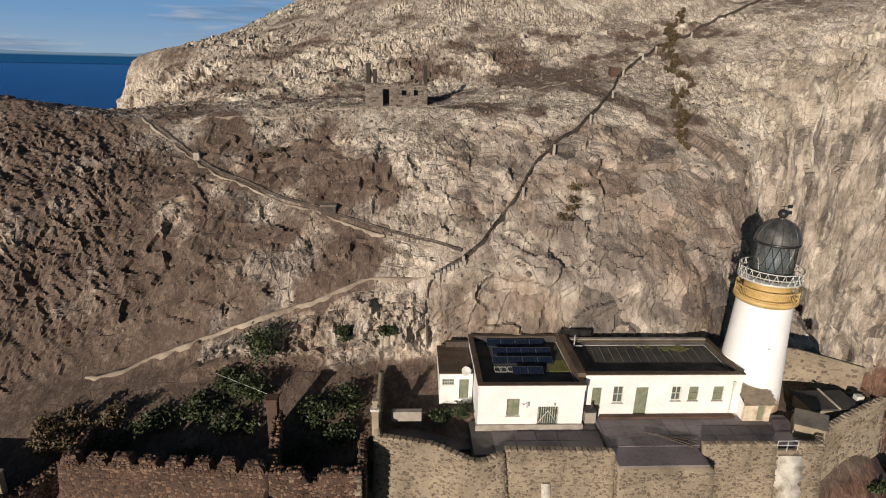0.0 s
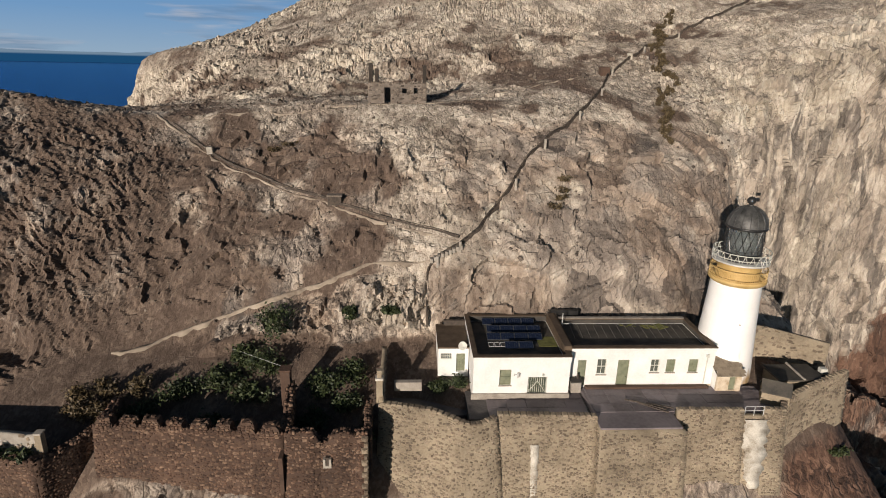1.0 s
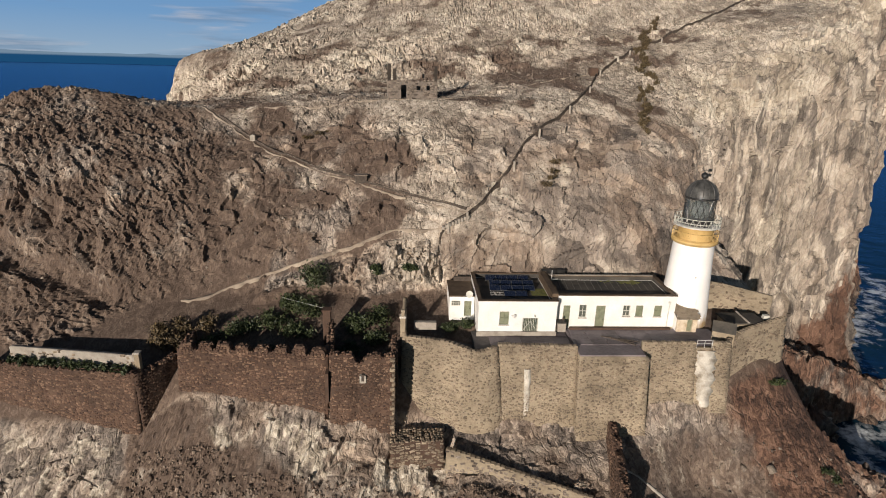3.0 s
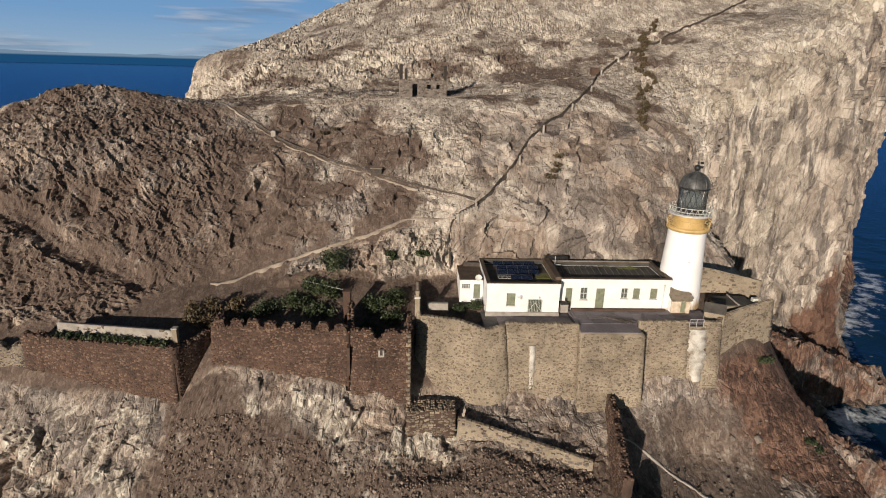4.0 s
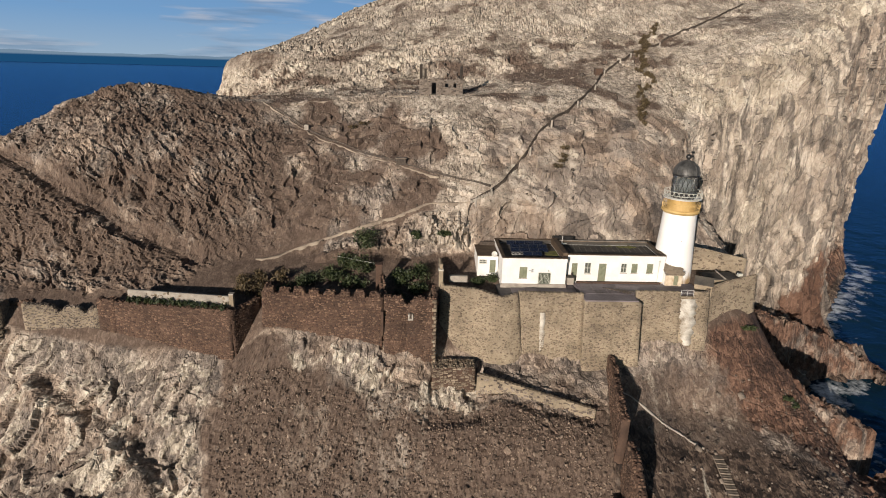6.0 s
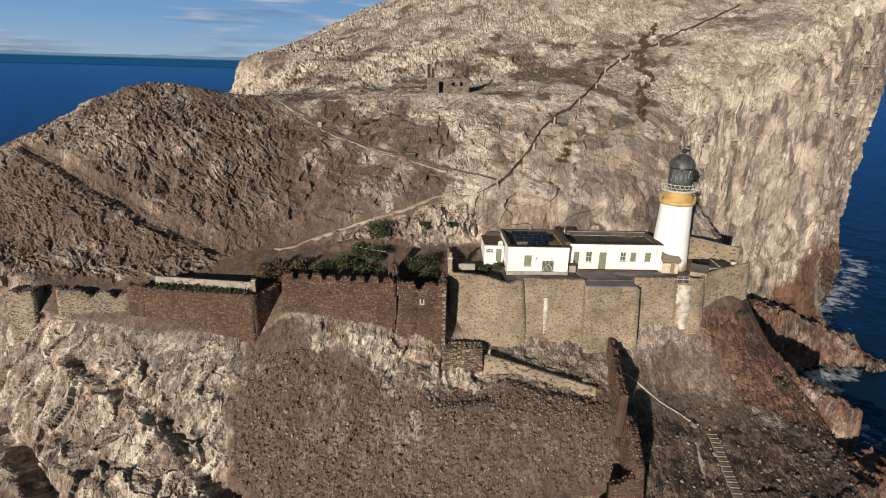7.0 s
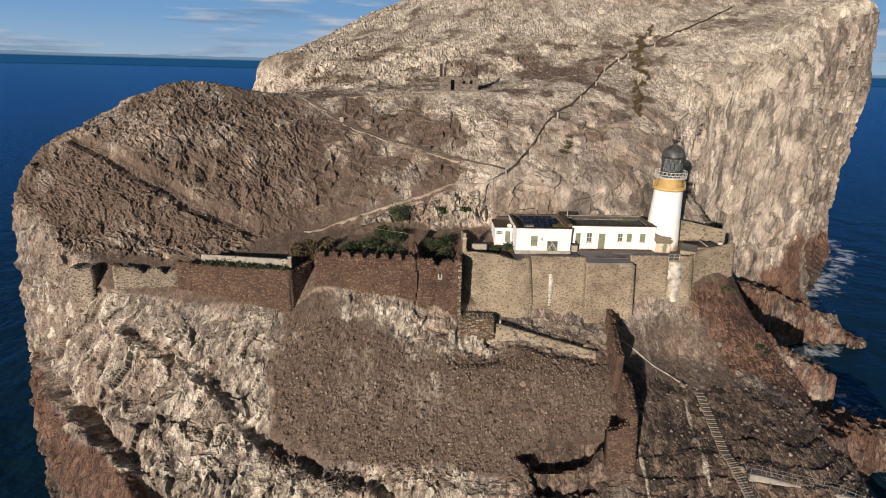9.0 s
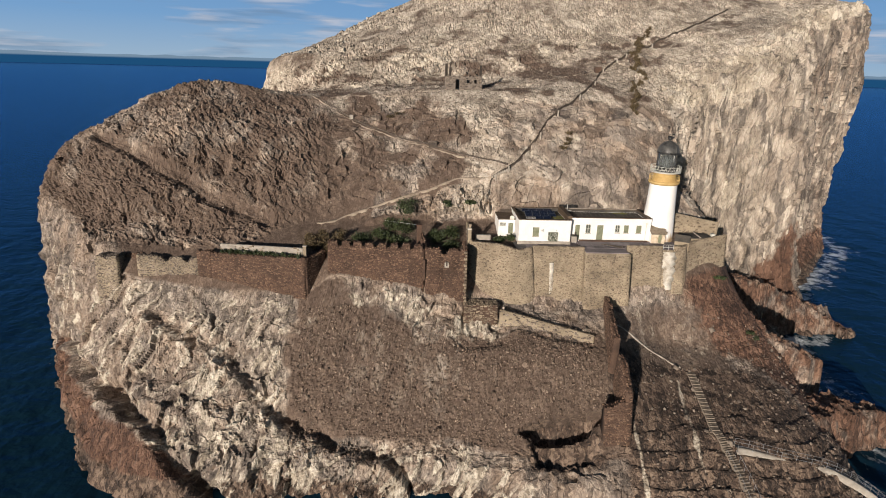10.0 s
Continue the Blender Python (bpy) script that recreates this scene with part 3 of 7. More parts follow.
    white += 0.5 * band(frayed, -34, -8, 4) * band(vv, 3.1, 3.75, 0.3) + 0.42 * band(frayed, -24, -2, 3) * band(Z + 2 * low, -4, 5.2, 1.5) + 0.3 * band(frayed, -7, 18, 3) * band(vv, 3.2, 3.9, 0.25) + 0.1 * band(vv, 6, 8.8, 0.4) * band(X, -34, 40, 8) + 0.15 * low
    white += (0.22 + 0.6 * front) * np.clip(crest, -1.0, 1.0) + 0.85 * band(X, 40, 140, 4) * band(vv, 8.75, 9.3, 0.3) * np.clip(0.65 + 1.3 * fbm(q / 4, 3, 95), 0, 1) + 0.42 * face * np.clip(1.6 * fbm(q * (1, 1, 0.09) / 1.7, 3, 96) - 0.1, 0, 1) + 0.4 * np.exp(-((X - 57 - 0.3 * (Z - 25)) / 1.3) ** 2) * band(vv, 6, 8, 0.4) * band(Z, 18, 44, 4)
    buttress = band(X, -88, -50, 5) * np.clip((np.interp(X, (-86, -79, -66, -60, -54, -49, -44), (9, 7.3, 7.6, 6.4, 3.7, 1.2, -2)) + 1.5 * low - Z) / 1.5, 0, 1)
    white -= 0.14 * band(X, -100, -70, 6) * band(vv, 0, 5, 0.5)
    white *= (1 - 0.75 * scree) * (1 - 0.6 * shelf) * (1 - 0.85 * buttress)
    white += 0.02 * bluff - 0.05 * face + 0.12 * scree * band(X, -27, -9, 5) * band(vv, 2.3, 3.4, 0.6) * np.clip(0.5 + fbm(q * (1, 0.2, 0.2) / 3.0, 3, 98), 0, 1)
    white += 0.75 * shelf * (np.exp(-((X - 23.5 - 0.08 * (Y + 24) - 0.7 * low) / 0.35) ** 2) * band(Y, -34, -20, 2) + np.exp(-((X - 14.3 - 0.06 * (Y + 31) - 0.7 * low) / 0.4) ** 2) * band(Y, -36, -27, 2)) + 0.35 * band(X, 20, 31, 3) * band(vv, 3.0, 3.8, 0.25)
    # the lower knoll gets extra soil colour to paint its shadows
    earth_shade = np.maximum.reduce([0.9 * scree, soil, made * 0.9, 0.36 * bench, 0.28 * band(vv, 5.8, 9.2, 0.6) * band(X, -90, -38, 8)]) + 0.25 * low - 0.4 * np.clip(crest, -1, 1) + 0.05 + 0.75 * hill * (1 - slab) * (1 - outcrop) * band(vv, 5.4, 8.9, 0.4) - 0.2 * hill * outcrop - 0.8 * bluff + 0.3 * knoll * band(vv, 5.4, 7.3, 0.5) + 0.5 * top * (1 - spread) - 0.25 * slab
    red = np.clip(band(X, 29, 75, 4) * band(Z, 3, 24, 2) * band(vv, 0.5, 6, 0.5) * np.clip((X - 26 + 0.9 * (Y + 6)) / 8, 0, 1), 0, 1)
    red = np.clip(red + 0.5 * low * (red > 0.02), 0, 1)
    red = np.maximum(red, 0.9 * buttress)
    red = np.maximum(red, 0.8 * band(X, 84, 128, 5) * band(Z, -4, 7, 3))
    # less pale on the lower knoll, again for its painted shadows
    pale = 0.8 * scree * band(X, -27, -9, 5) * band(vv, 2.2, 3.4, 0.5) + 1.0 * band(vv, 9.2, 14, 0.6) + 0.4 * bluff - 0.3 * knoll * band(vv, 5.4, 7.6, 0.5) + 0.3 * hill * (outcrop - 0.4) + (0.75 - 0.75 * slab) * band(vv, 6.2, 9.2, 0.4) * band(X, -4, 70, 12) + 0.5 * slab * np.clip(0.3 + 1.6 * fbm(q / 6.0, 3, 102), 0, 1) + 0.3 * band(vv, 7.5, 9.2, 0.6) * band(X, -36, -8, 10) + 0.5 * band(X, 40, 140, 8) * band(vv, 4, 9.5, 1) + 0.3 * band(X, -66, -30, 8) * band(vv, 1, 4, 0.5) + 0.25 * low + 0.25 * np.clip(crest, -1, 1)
    wet_shade = np.maximum(shelf * (1 - red) * 1.0 * np.clip((-13 - Y) / 4 + 0.3 * low, 0, 1), band(Z, -6, 1.0, 1.2))
    patches = fbm(q * (1, 1, 0.7) / 7.5, 4, 99)
    earth_shade += 0.75 * patches * (hill * (1 - 0.6 * slab) + 0.55 * top + 0.8 * knoll) + 0.26 * knoll + 0.15 * hill * (1 - slab) * band(X, -34, -4, 5) * band(vv, 5.6, 8, 0.4)
    earth_shade -= 0.42 * scree * band(X, -27, -9, 6) * band(vv, 2.5, 3.4, 0.7) * np.clip(0.55 + 0.7 * fbm(q * (1, 0.4, 0.4) / 2.6, 4, 98), 0, 1)
    white += (0.6 + 0.25 * slab) * hill * outcrop * np.clip(1.3 * fbm(q * (1, 0.35, 0.35) / 2.6, 3, 101) - 0.25, 0, 1) - 0.3 * hill * np.clip(patches, 0, 1)
    earth_shade = np.maximum(earth_shade, 0.6 * band(X, 15, 34, 3) * band(vv, 2.4, 3.7, 0.3) * band(vv, 1, 3.6, 0.3))
    # the sunk pit's floor is darkened here too, as painted shade
    for name, val in (("white", white), ("earth_shade", earth_shade), ("red", red), ("wet_shade", np.maximum(wet_shade, 0.45 * band(X, -2, 14, 2) * band(vv, 0.6, 2.2, 0.3) + 0.5 * band(X, -1, 8.3, 0.8) * band(Y, -31.5, -26, 1.0))), ("pale", pale), ("calm", np.maximum.reduce([0.85 * slab, 0.35 * face, 0.6 * top * (1 - spread)]) * (1 - bluff)), ("face", np.maximum.reduce([0.95 * face, 0.2 * front, 0.2 * slab]))):
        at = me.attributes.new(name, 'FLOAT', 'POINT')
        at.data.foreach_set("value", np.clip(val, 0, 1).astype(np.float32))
    me.polygons.foreach_set("use_smooth", np.zeros(len(quads), dtype=bool))
    me.materials.append(M_ROCK)
    ob = new("ground", me)
    return tagged(ob, "craggy grey-brown sea rock with white streaks and bare soil", "rock", kind="structure")


GROUND = island()


# ---- red ledges that run out into the sea ----
def spit(line, label, seed, red=0.9):
    """A low ridge of rock along (x, y, top, half width)."""
    xs = np.arange(min(p[0] - p[3] for p in line) - 1, max(p[0] + p[3] for p in line) + 1, 0.3)
    ys = np.arange(min(p[1] - p[3] for p in line) - 1, max(p[1] + p[3] for p in line) + 1, 0.3)
    X, Y = (k.ravel() for k in np.meshgrid(xs, ys))
    flat = np.column_stack([X, Y, np.zeros(len(X))])
    wx, wy = X + 1.6 * fbm(flat / 4, 3, seed), Y + 1.6 * fbm(flat / 4, 3, seed + 9)
    best, top = np.full(len(X), 9.0), np.zeros(len(X))
    for (ax, ay, az, aw), (bx, by, bz, bw) in zip(line, line[1:]):
        t = np.clip(((wx - ax) * (bx - ax) + (wy - ay) * (by - ay)) / ((bx - ax) ** 2 + (by - ay) ** 2), 0, 1)
        d = np.hypot(wx - ax - t * (bx - ax), wy - ay - t * (by - ay)) / (aw + t * (bw - aw))
        top = np.where(d < best, az + t * (bz - az), top)
        best = np.minimum(best, d)
    z = -4 + (top + 4) * np.clip(1.35 - 1.35 * best ** 2.2, 0, 1)
    q = np.column_stack([X, Y, z])
    z = z + np.clip(z + 4, 0, 2) * 0.5 * (0.6 * facets(q / 2.6, seed) + 0.4 * facets(q / 1.1, seed + 3) + 0.5 * (ridged(q / 4.0, 3, seed + 5) - 1.3))
    q[:, 2] = z
    nu, nv = len(xs), len(ys)
    idx = np.arange(nu * nv).reshape(nv, nu)
    quads = np.stack([idx[:-1, :-1], idx[:-1, 1:], idx[1:, 1:], idx[1:, :-1]], -1).reshape(-1, 4)
    quads = quads[z[quads].max(axis=1) > -3.5]
    me = bpy.data.meshes.new("rock_ledge")
    me.from_pydata(q.tolist(), [], quads.tolist())
    low = fbm(q / 5, 3, seed + 7)
    for name, val in (("white", 0.1 + 0.2 * low), ("earth_shade", 0.1 + 0 * z), ("red", red + 0.4 * low), ("wet_shade", np.clip((2.2 + low - z) / 2.2, 0, 1)), ("pale", 0.1 + 0 * z), ("calm", 0 * z), ("face", 0 * z)):
        at = me.attributes.new(name, 'FLOAT', 'POINT')
        at.data.foreach_set("value", np.clip(val, 0, 1).astype(np.float32))
    me.materials.append(M_ROCK)
    return tagged(new("ground", me), label, "rock", kind="structure")


spit(((58, 27, 14, 6), (66, 30, 11, 7), (74, 31, 8, 6), (81, 29, 5, 5), (86, 25.5, 1.2, 3.5)), "low red rock spit running into the sea", 300, 0.6)
spit(((38, -2, 19, 6), (45, -5, 15, 5), (51, -7, 12.5, 4), (54, -7.5, 11, 2)), "broken red rock ledge below the tower", 310, 0.6)
spit(((44, -20, 9, 7), (51, -17, 8, 5), (57, -15.5, 6.5, 4.5), (62, -15, 5, 4), (66, -13.5, 1.2, 3)), "rust-red rock spit washed by the sea", 320, 0.8)



# ---- sea, far coast and sky ----
def sea_sheet():
    gx = np.concatenate([[-5000, -3500, -2200, -1300, -800, -500, -320, -220], np.arange(-160, 240, 1.6), [260, 320, 420, 600, 900, 1500, 2600, 3800, 5000]])
    gy = np.concatenate([[-3000, -1500, -800, -400, -220], np.arange(-120, 140, 1.6), np.arange(140, 320, 12), [360, 450, 600, 900, 1500, 2600, 3700, 4850]])
    gxx, gyy = np.meshgrid(gx, gy)
    near = np.exp(-((np.maximum(np.abs(gxx - 20) - 150, 0) / 90) ** 2 + (np.maximum(np.abs(gyy - 20) - 110, 0) / 90) ** 2))
    p = np.stack([gxx, gyy, gxx * 0], -1).reshape(-1, 3)
    z = near.ravel() * (0.35 * fbm(p / 9.0, 3, 200) + 0.12 * fbm(p * (1, 0.5, 1) / 2.5, 2, 210))
    p[:, 2] = z
    # broken water along the shore: nearness to the foot of the rock
    fx, fy = np.interp(np.arange(-99, 140, 1.0), KNOT, KNOT), np.interp(np.arange(-99, 140, 1.0), KNOT, LOW_LEDGE[0])
    foam = np.zeros(len(p))
    sel = np.where(near.ravel() > 0.5)[0]
    dist = np.full(len(sel), 1e9)
    for a, c in zip(fx, fy):
        dist = np.minimum(dist, (p[sel, 0] - a) ** 2 + (p[sel, 1] - c) ** 2)
    dist = np.sqrt(dist)
    east = np.clip((p[sel, 0] - 40) / 30, 0.25, 1)
    foam[sel] = np.clip(1 - dist / (5 + 6 * east), 0, 1) * (0.4 + 0.45 * east)
    me = bpy.data.meshes.new("water")
    nv, nu = gxx.shape
    idx = np.arange(nv * nu).reshape(nv, nu)
    quads = np.stack([idx[:-1, :-1], idx[:-1, 1:], idx[1:, 1:], idx[1:, :-1]], -1).reshape(-1, 4)
    me.from_pydata([tuple(v) for v in p], [], [tuple(int(i) for i in f) for f in quads])
    at = me.attributes.new("foam", 'FLOAT', 'POINT')
    at.data.foreach_set("value", foam.astype(np.float32))
    me.polygons.foreach_set("use_smooth", [True] * len(me.polygons))
    m, n, l, b = material("sea_water", 0.3)
    b.inputs["Specular IOR Level"].default_value = 0.0
    tc = n.new("ShaderNodeTexCoord")
    w1 = n.new("ShaderNodeTexNoise"); w1.inputs["Scale"].default_value = 0.35; w1.inputs["Detail"].default_value = 8
    w2 = n.new("ShaderNodeTexNoise"); w2.inputs["Scale"].default_value = 0.012; w2.inputs["Detail"].default_value = 5
    w3 = n.new("ShaderNodeTexNoise"); w3.inputs["Scale"].default_value = 0.22; w3.inputs["Detail"].default_value = 9; w3.inputs["Roughness"].default_value = 0.7
    for w in (w1, w2, w3):
        l.new(tc.outputs["Object"], w.inputs["Vector"])
    r = n.new("ShaderNodeValToRGB")
    r.color_ramp.elements[0].position, r.color_ramp.elements[1].position = 0.35, 0.65
    r.color_ramp.elements[0].color, r.color_ramp.elements[1].color = (0.005, 0.022, 0.038, 1), (0.008, 0.03, 0.052, 1)
    l.new(w2.outputs[0], r.inputs[0])
    at = n.new("ShaderNodeAttribute"); at.attribute_name = "foam"
    k = n.new("ShaderNodeMath"); k.operation = 'MULTIPLY_ADD'; k.inputs[1].default_value = 0.42
    l.new(at.outputs["Fac"], k.inputs[0]); l.new(w3.outputs[0], k.inputs[2])
    st = n.new("ShaderNodeMapRange"); st.inputs[1].default_value, st.inputs[2].default_value = 0.76, 0.92
    l.new(k.outputs[0], st.inputs[0])
    mx = n.new("ShaderNodeMix"); mx.data_type = 'RGBA'; mx.inputs[7].default_value = (0.75, 0.8, 0.82, 1)
    l.new(st.outputs[0], mx.inputs[0]); l.new(r.outputs[0], mx.inputs[6]); l.new(mx.outputs[2], b.inputs["Base Color"])
    bp = n.new("ShaderNodeBump"); bp.inputs["Strength"].default_value = 0.6; bp.inputs["Distance"].default_value = 0.8
    l.new(w1.outputs[0], bp.inputs["Height"]); l.new(bp.outputs[0], b.inputs["Normal"])
    gl = n.new("ShaderNodeBsdfGlossy"); gl.inputs["Roughness"].default_value = 0.22; gl.inputs["Color"].default_value = (0.18, 0.5, 0.9, 1)
    l.new(bp.outputs[0], gl.inputs["Normal"])
    ms = n.new("ShaderNodeMixShader")
    fz = n.new("ShaderNodeFresnel"); fz.inputs["IOR"].default_value = 1.33
    l.new(bp.outputs[0], fz.inputs["Normal"]); fk = n.new("ShaderNodeMath"); fk.operation = 'MULTIPLY'; fk.inputs[1].default_value = 0.62
    l.new(fz.outputs[0], fk.inputs[0]); l.new(fk.outputs[0], ms.inputs[0])
    l.new(b.outputs[0], ms.inputs[1]); l.new(gl.outputs[0], ms.inputs[2]); l.new(ms.outputs[0], n["Material Output"].inputs[0])
    me.materials.append(m)
    return tagged(new("water", me), "dark blue choppy open sea with foam at the rocks", "sea", kind="structure")


sea_sheet()


def backdrop():
    """Far sky with its cloud bands, and the low coast under it, on a part of a great ring."""
    n_a, rad = 64, 4800.0
    verts, faces = [], []
    levels = [-60, 0, 30, 60, 120, 200, 320, 500, 800, 1300, 2200]
    for i in range(n_a + 1):
        a = radians(-80 + 160 * i / n_a)
        verts += [(rad * math.sin(a), rad * math.cos(a) - 40, h) for h in levels]
    k = len(levels)
    faces = [(i * k + j, i * k + j + 1, (i + 1) * k + j + 1, (i + 1) * k + j) for i in range(n_a) for j in range(k - 1)]
    me = bpy.data.meshes.new("backdrop"); me.from_pydata(verts, [], faces)
    m = bpy.data.materials.new("far_sky"); m.use_nodes = True
    n, l = m.node_tree.nodes, m.node_tree.links
    n.remove(n["Principled BSDF"])
    tc = n.new("ShaderNodeTexCoord")
    sp = n.new("ShaderNodeSeparateXYZ"); l.new(tc.outputs["Object"], sp.inputs[0])
    h = n.new("ShaderNodeMapRange"); h.inputs[1].default_value, h.inputs[2].default_value = 0, 1200
    l.new(sp.outputs["Z"], h.inputs[0])
    g = n.new("ShaderNodeValToRGB"); e = g.color_ramp.elements
    e[0].position, e[0].color = 0.05, (0.30, 0.42, 0.55, 1)
    e[1].position, e[1].color = 1.0, (0.075, 0.20, 0.44, 1)
    x = e.new(0.3); x.color = (0.17, 0.33, 0.56, 1)
    l.new(h.outputs[0], g.inputs[0])
    mp = n.new("ShaderNodeMapping"); mp.inputs["Scale"].default_value = (0.0011, 0.0011, 0.0085)
    l.new(tc.outputs["Object"], mp.inputs[0])
    c = n.new("ShaderNodeTexNoise"); c.inputs["Scale"].default_value = 1.0; c.inputs["Detail"].default_value = 7; c.inputs["Roughness"].default_value = 0.55
    l.new(mp.outputs[0], c.inputs["Vector"])
    cs = n.new("ShaderNodeMapRange"); cs.inputs[1].default_value, cs.inputs[2].default_value = 0.48, 0.72
    l.new(c.outputs[0], cs.inputs[0])
    cc = n.new("ShaderNodeValToRGB"); cc.color_ramp.elements[0].color, cc.color_ramp.elements[1].color = (0.16, 0.24, 0.36, 1), (0.56, 0.55, 0.58, 1)
    cc.color_ramp.elements[0].position, cc.color_ramp.elements[1].position = 0.4, 0.6
    mp2 = n.new("ShaderNodeMapping"); mp2.inputs["Scale"].default_value = (0.0016, 0.0016, 0.02); mp2.inputs["Location"].default_value = (3, 1, 2)
    l.new(tc.outputs["Object"], mp2.inputs[0])
    c2 = n.new("ShaderNodeTexNoise"); c2.inputs["Scale"].default_value = 1.0; c2.inputs["Detail"].default_value = 5
    l.new(mp2.outputs[0], c2.inputs["Vector"]); l.new(c2.outputs[0], cc.inputs[0])
    mx = n.new("ShaderNodeMix"); mx.data_type = 'RGBA'
    l.new(cs.outputs[0], mx.inputs[0]); l.new(g.outputs[0], mx.inputs[6]); l.new(cc.outputs[0], mx.inputs[7])
    em = n.new("ShaderNodeEmission"); em.inputs[1].default_value = 1.0; l.new(mx.outputs[2], em.inputs[0])
    l.new(em.outputs[0], n["Material Output"].inputs[0])
    me.materials.append(m)
    tagged(new("backdrop", me), "pale blue sky with grey cloud bands over the horizon", "sky", kind="structure")
    # the low coast across the water: haze painted as glow, foot coloured as sea
    coast_v, coast_f = [], []
    for i in range(161):
        a = radians(-60 + 120 * i / 160)
        top = 62 + 16 * (0.5 + 0.5 * noise.noise(Vector((i * 0.13, 2, 0)))) + 8 * noise.noise(Vector((i * 0.5, 7, 0)))
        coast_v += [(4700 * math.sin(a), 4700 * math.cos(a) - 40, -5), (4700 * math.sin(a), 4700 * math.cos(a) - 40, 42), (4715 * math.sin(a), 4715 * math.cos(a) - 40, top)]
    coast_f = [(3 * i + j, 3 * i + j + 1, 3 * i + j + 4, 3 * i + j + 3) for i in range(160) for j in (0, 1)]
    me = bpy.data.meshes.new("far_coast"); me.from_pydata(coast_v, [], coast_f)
    m = bpy.data.materials.new("coast_haze_glow"); m.use_nodes = True
    n, l = m.node_tree.nodes, m.node_tree.links
    n.remove(n["Principled BSDF"])
    tc = n.new("ShaderNodeTexCoord"); sp = n.new("ShaderNodeSeparateXYZ"); l.new(tc.outputs["Object"], sp.inputs[0])
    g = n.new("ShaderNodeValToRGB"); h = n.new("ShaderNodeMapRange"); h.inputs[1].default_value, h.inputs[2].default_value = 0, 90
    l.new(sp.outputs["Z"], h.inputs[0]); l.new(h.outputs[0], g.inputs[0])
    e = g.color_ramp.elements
    # sea colour fills the gap up to the horizon, haze colour above it
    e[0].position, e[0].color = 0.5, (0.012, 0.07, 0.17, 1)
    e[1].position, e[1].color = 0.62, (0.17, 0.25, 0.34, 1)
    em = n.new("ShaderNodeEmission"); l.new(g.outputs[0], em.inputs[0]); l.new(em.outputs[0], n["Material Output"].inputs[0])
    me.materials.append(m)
    tagged(new("backdrop_coast", me), "low far coast with painted haze above a sea-coloured strip", "coast", kind="structure")


backdrop()

# ---- lie of the land, to set things on ----
from mathutils.bvhtree import BVHTree
bpy.context.view_layer.update()
LAND = BVHTree.FromObject(GROUND, bpy.context.evaluated_depsgraph_get())


def ground(x, y, high=200.0):
    hit = LAND.ray_cast(Vector((x, y, high)), Vector((0, 0, -1)))[0]
    return hit.z if hit else 0.0


# ---- more materials ----
def stone_material(name, c1, c2, c3, bump=0.5):
    """Rubble stones: a colour for each stone, with grain and stains."""
    m, n, l, b = material(name, 0.92)
    g, o = n.new("ShaderNodeNewGeometry"), n.new("ShaderNodeObjectInfo")
    tc = n.new("ShaderNodeTexCoord")
    ad = n.new("ShaderNodeMath"); ad.operation = 'ADD'
    l.new(g.outputs["Random Per Island"], ad.inputs[0]); l.new(o.outputs["Random"], ad.inputs[1])
    fr = n.new("ShaderNodeMath"); fr.operation = 'FRACT'; l.new(ad.outputs[0], fr.inputs[0])
    r = n.new("ShaderNodeValToRGB"); e = r.color_ramp.elements
    e[0].color, e[1].color = (*c1, 1), (*c3, 1)
    k = e.new(0.5); k.color = (*c2, 1)
    l.new(fr.outputs[0], r.inputs[0])
    t = n.new("ShaderNodeTexNoise"); t.inputs["Scale"].default_value = 6; t.inputs["Detail"].default_value = 6
    t2 = n.new("ShaderNodeTexNoise"); t2.inputs["Scale"].default_value = 0.35; t2.inputs["Detail"].default_value = 5
    l.new(tc.outputs["Object"], t.inputs["Vector"]); l.new(g.outputs["Position"], t2.inputs["Vector"])
    ml = n.new("ShaderNodeMapRange"); ml.inputs[1].default_value, ml.inputs[2].default_value, ml.inputs[3].default_value, ml.inputs[4].default_value = 0.3, 0.7, 0.6, 1.35
    l.new(t.outputs[0], ml.inputs[0])
    ml2 = n.new("ShaderNodeMapRange"); ml2.inputs[1].default_value, ml2.inputs[2].default_value, ml2.inputs[3].default_value, ml2.inputs[4].default_value = 0.35, 0.65, 0.75, 1.2
    l.new(t2.outputs[0], ml2.inputs[0])
    mu = n.new("ShaderNodeMath"); mu.operation = 'MULTIPLY'; l.new(ml.outputs[0], mu.inputs[0]); l.new(ml2.outputs[0], mu.inputs[1])
    vs = n.new("ShaderNodeVectorMath"); vs.operation = 'SCALE'
    l.new(r.outputs[0], vs.inputs[0]); l.new(mu.outputs[0], vs.inputs["Scale"]); l.new(vs.outputs[0], b.inputs["Base Color"])
    bp = n.new("ShaderNodeBump"); bp.inputs["Strength"].default_value = bump; bp.inputs["Distance"].default_value = 0.04
    l.new(t.outputs[0], bp.inputs["Height"]); l.new(bp.outputs[0], b.inputs["Normal"])
    return m


M_TAN_STONE = stone_material("tan_wall_stone", (0.115, 0.088, 0.064), (0.19, 0.15, 0.108), (0.3, 0.245, 0.178))
M_RED_STONE = stone_material("red_wall_stone", (0.045, 0.025, 0.017), (0.098, 0.056, 0.037), (0.18, 0.118, 0.08))
M_SCREE = stone_material("scree_stone", (0.09, 0.065, 0.05), (0.17, 0.125, 0.095), (0.28, 0.22, 0.17))
M_PIPE_STONE = stone_material("pipe_casing_stone", (0.025, 0.02, 0.016), (0.05, 0.04, 0.032), (0.1, 0.08, 0.06))
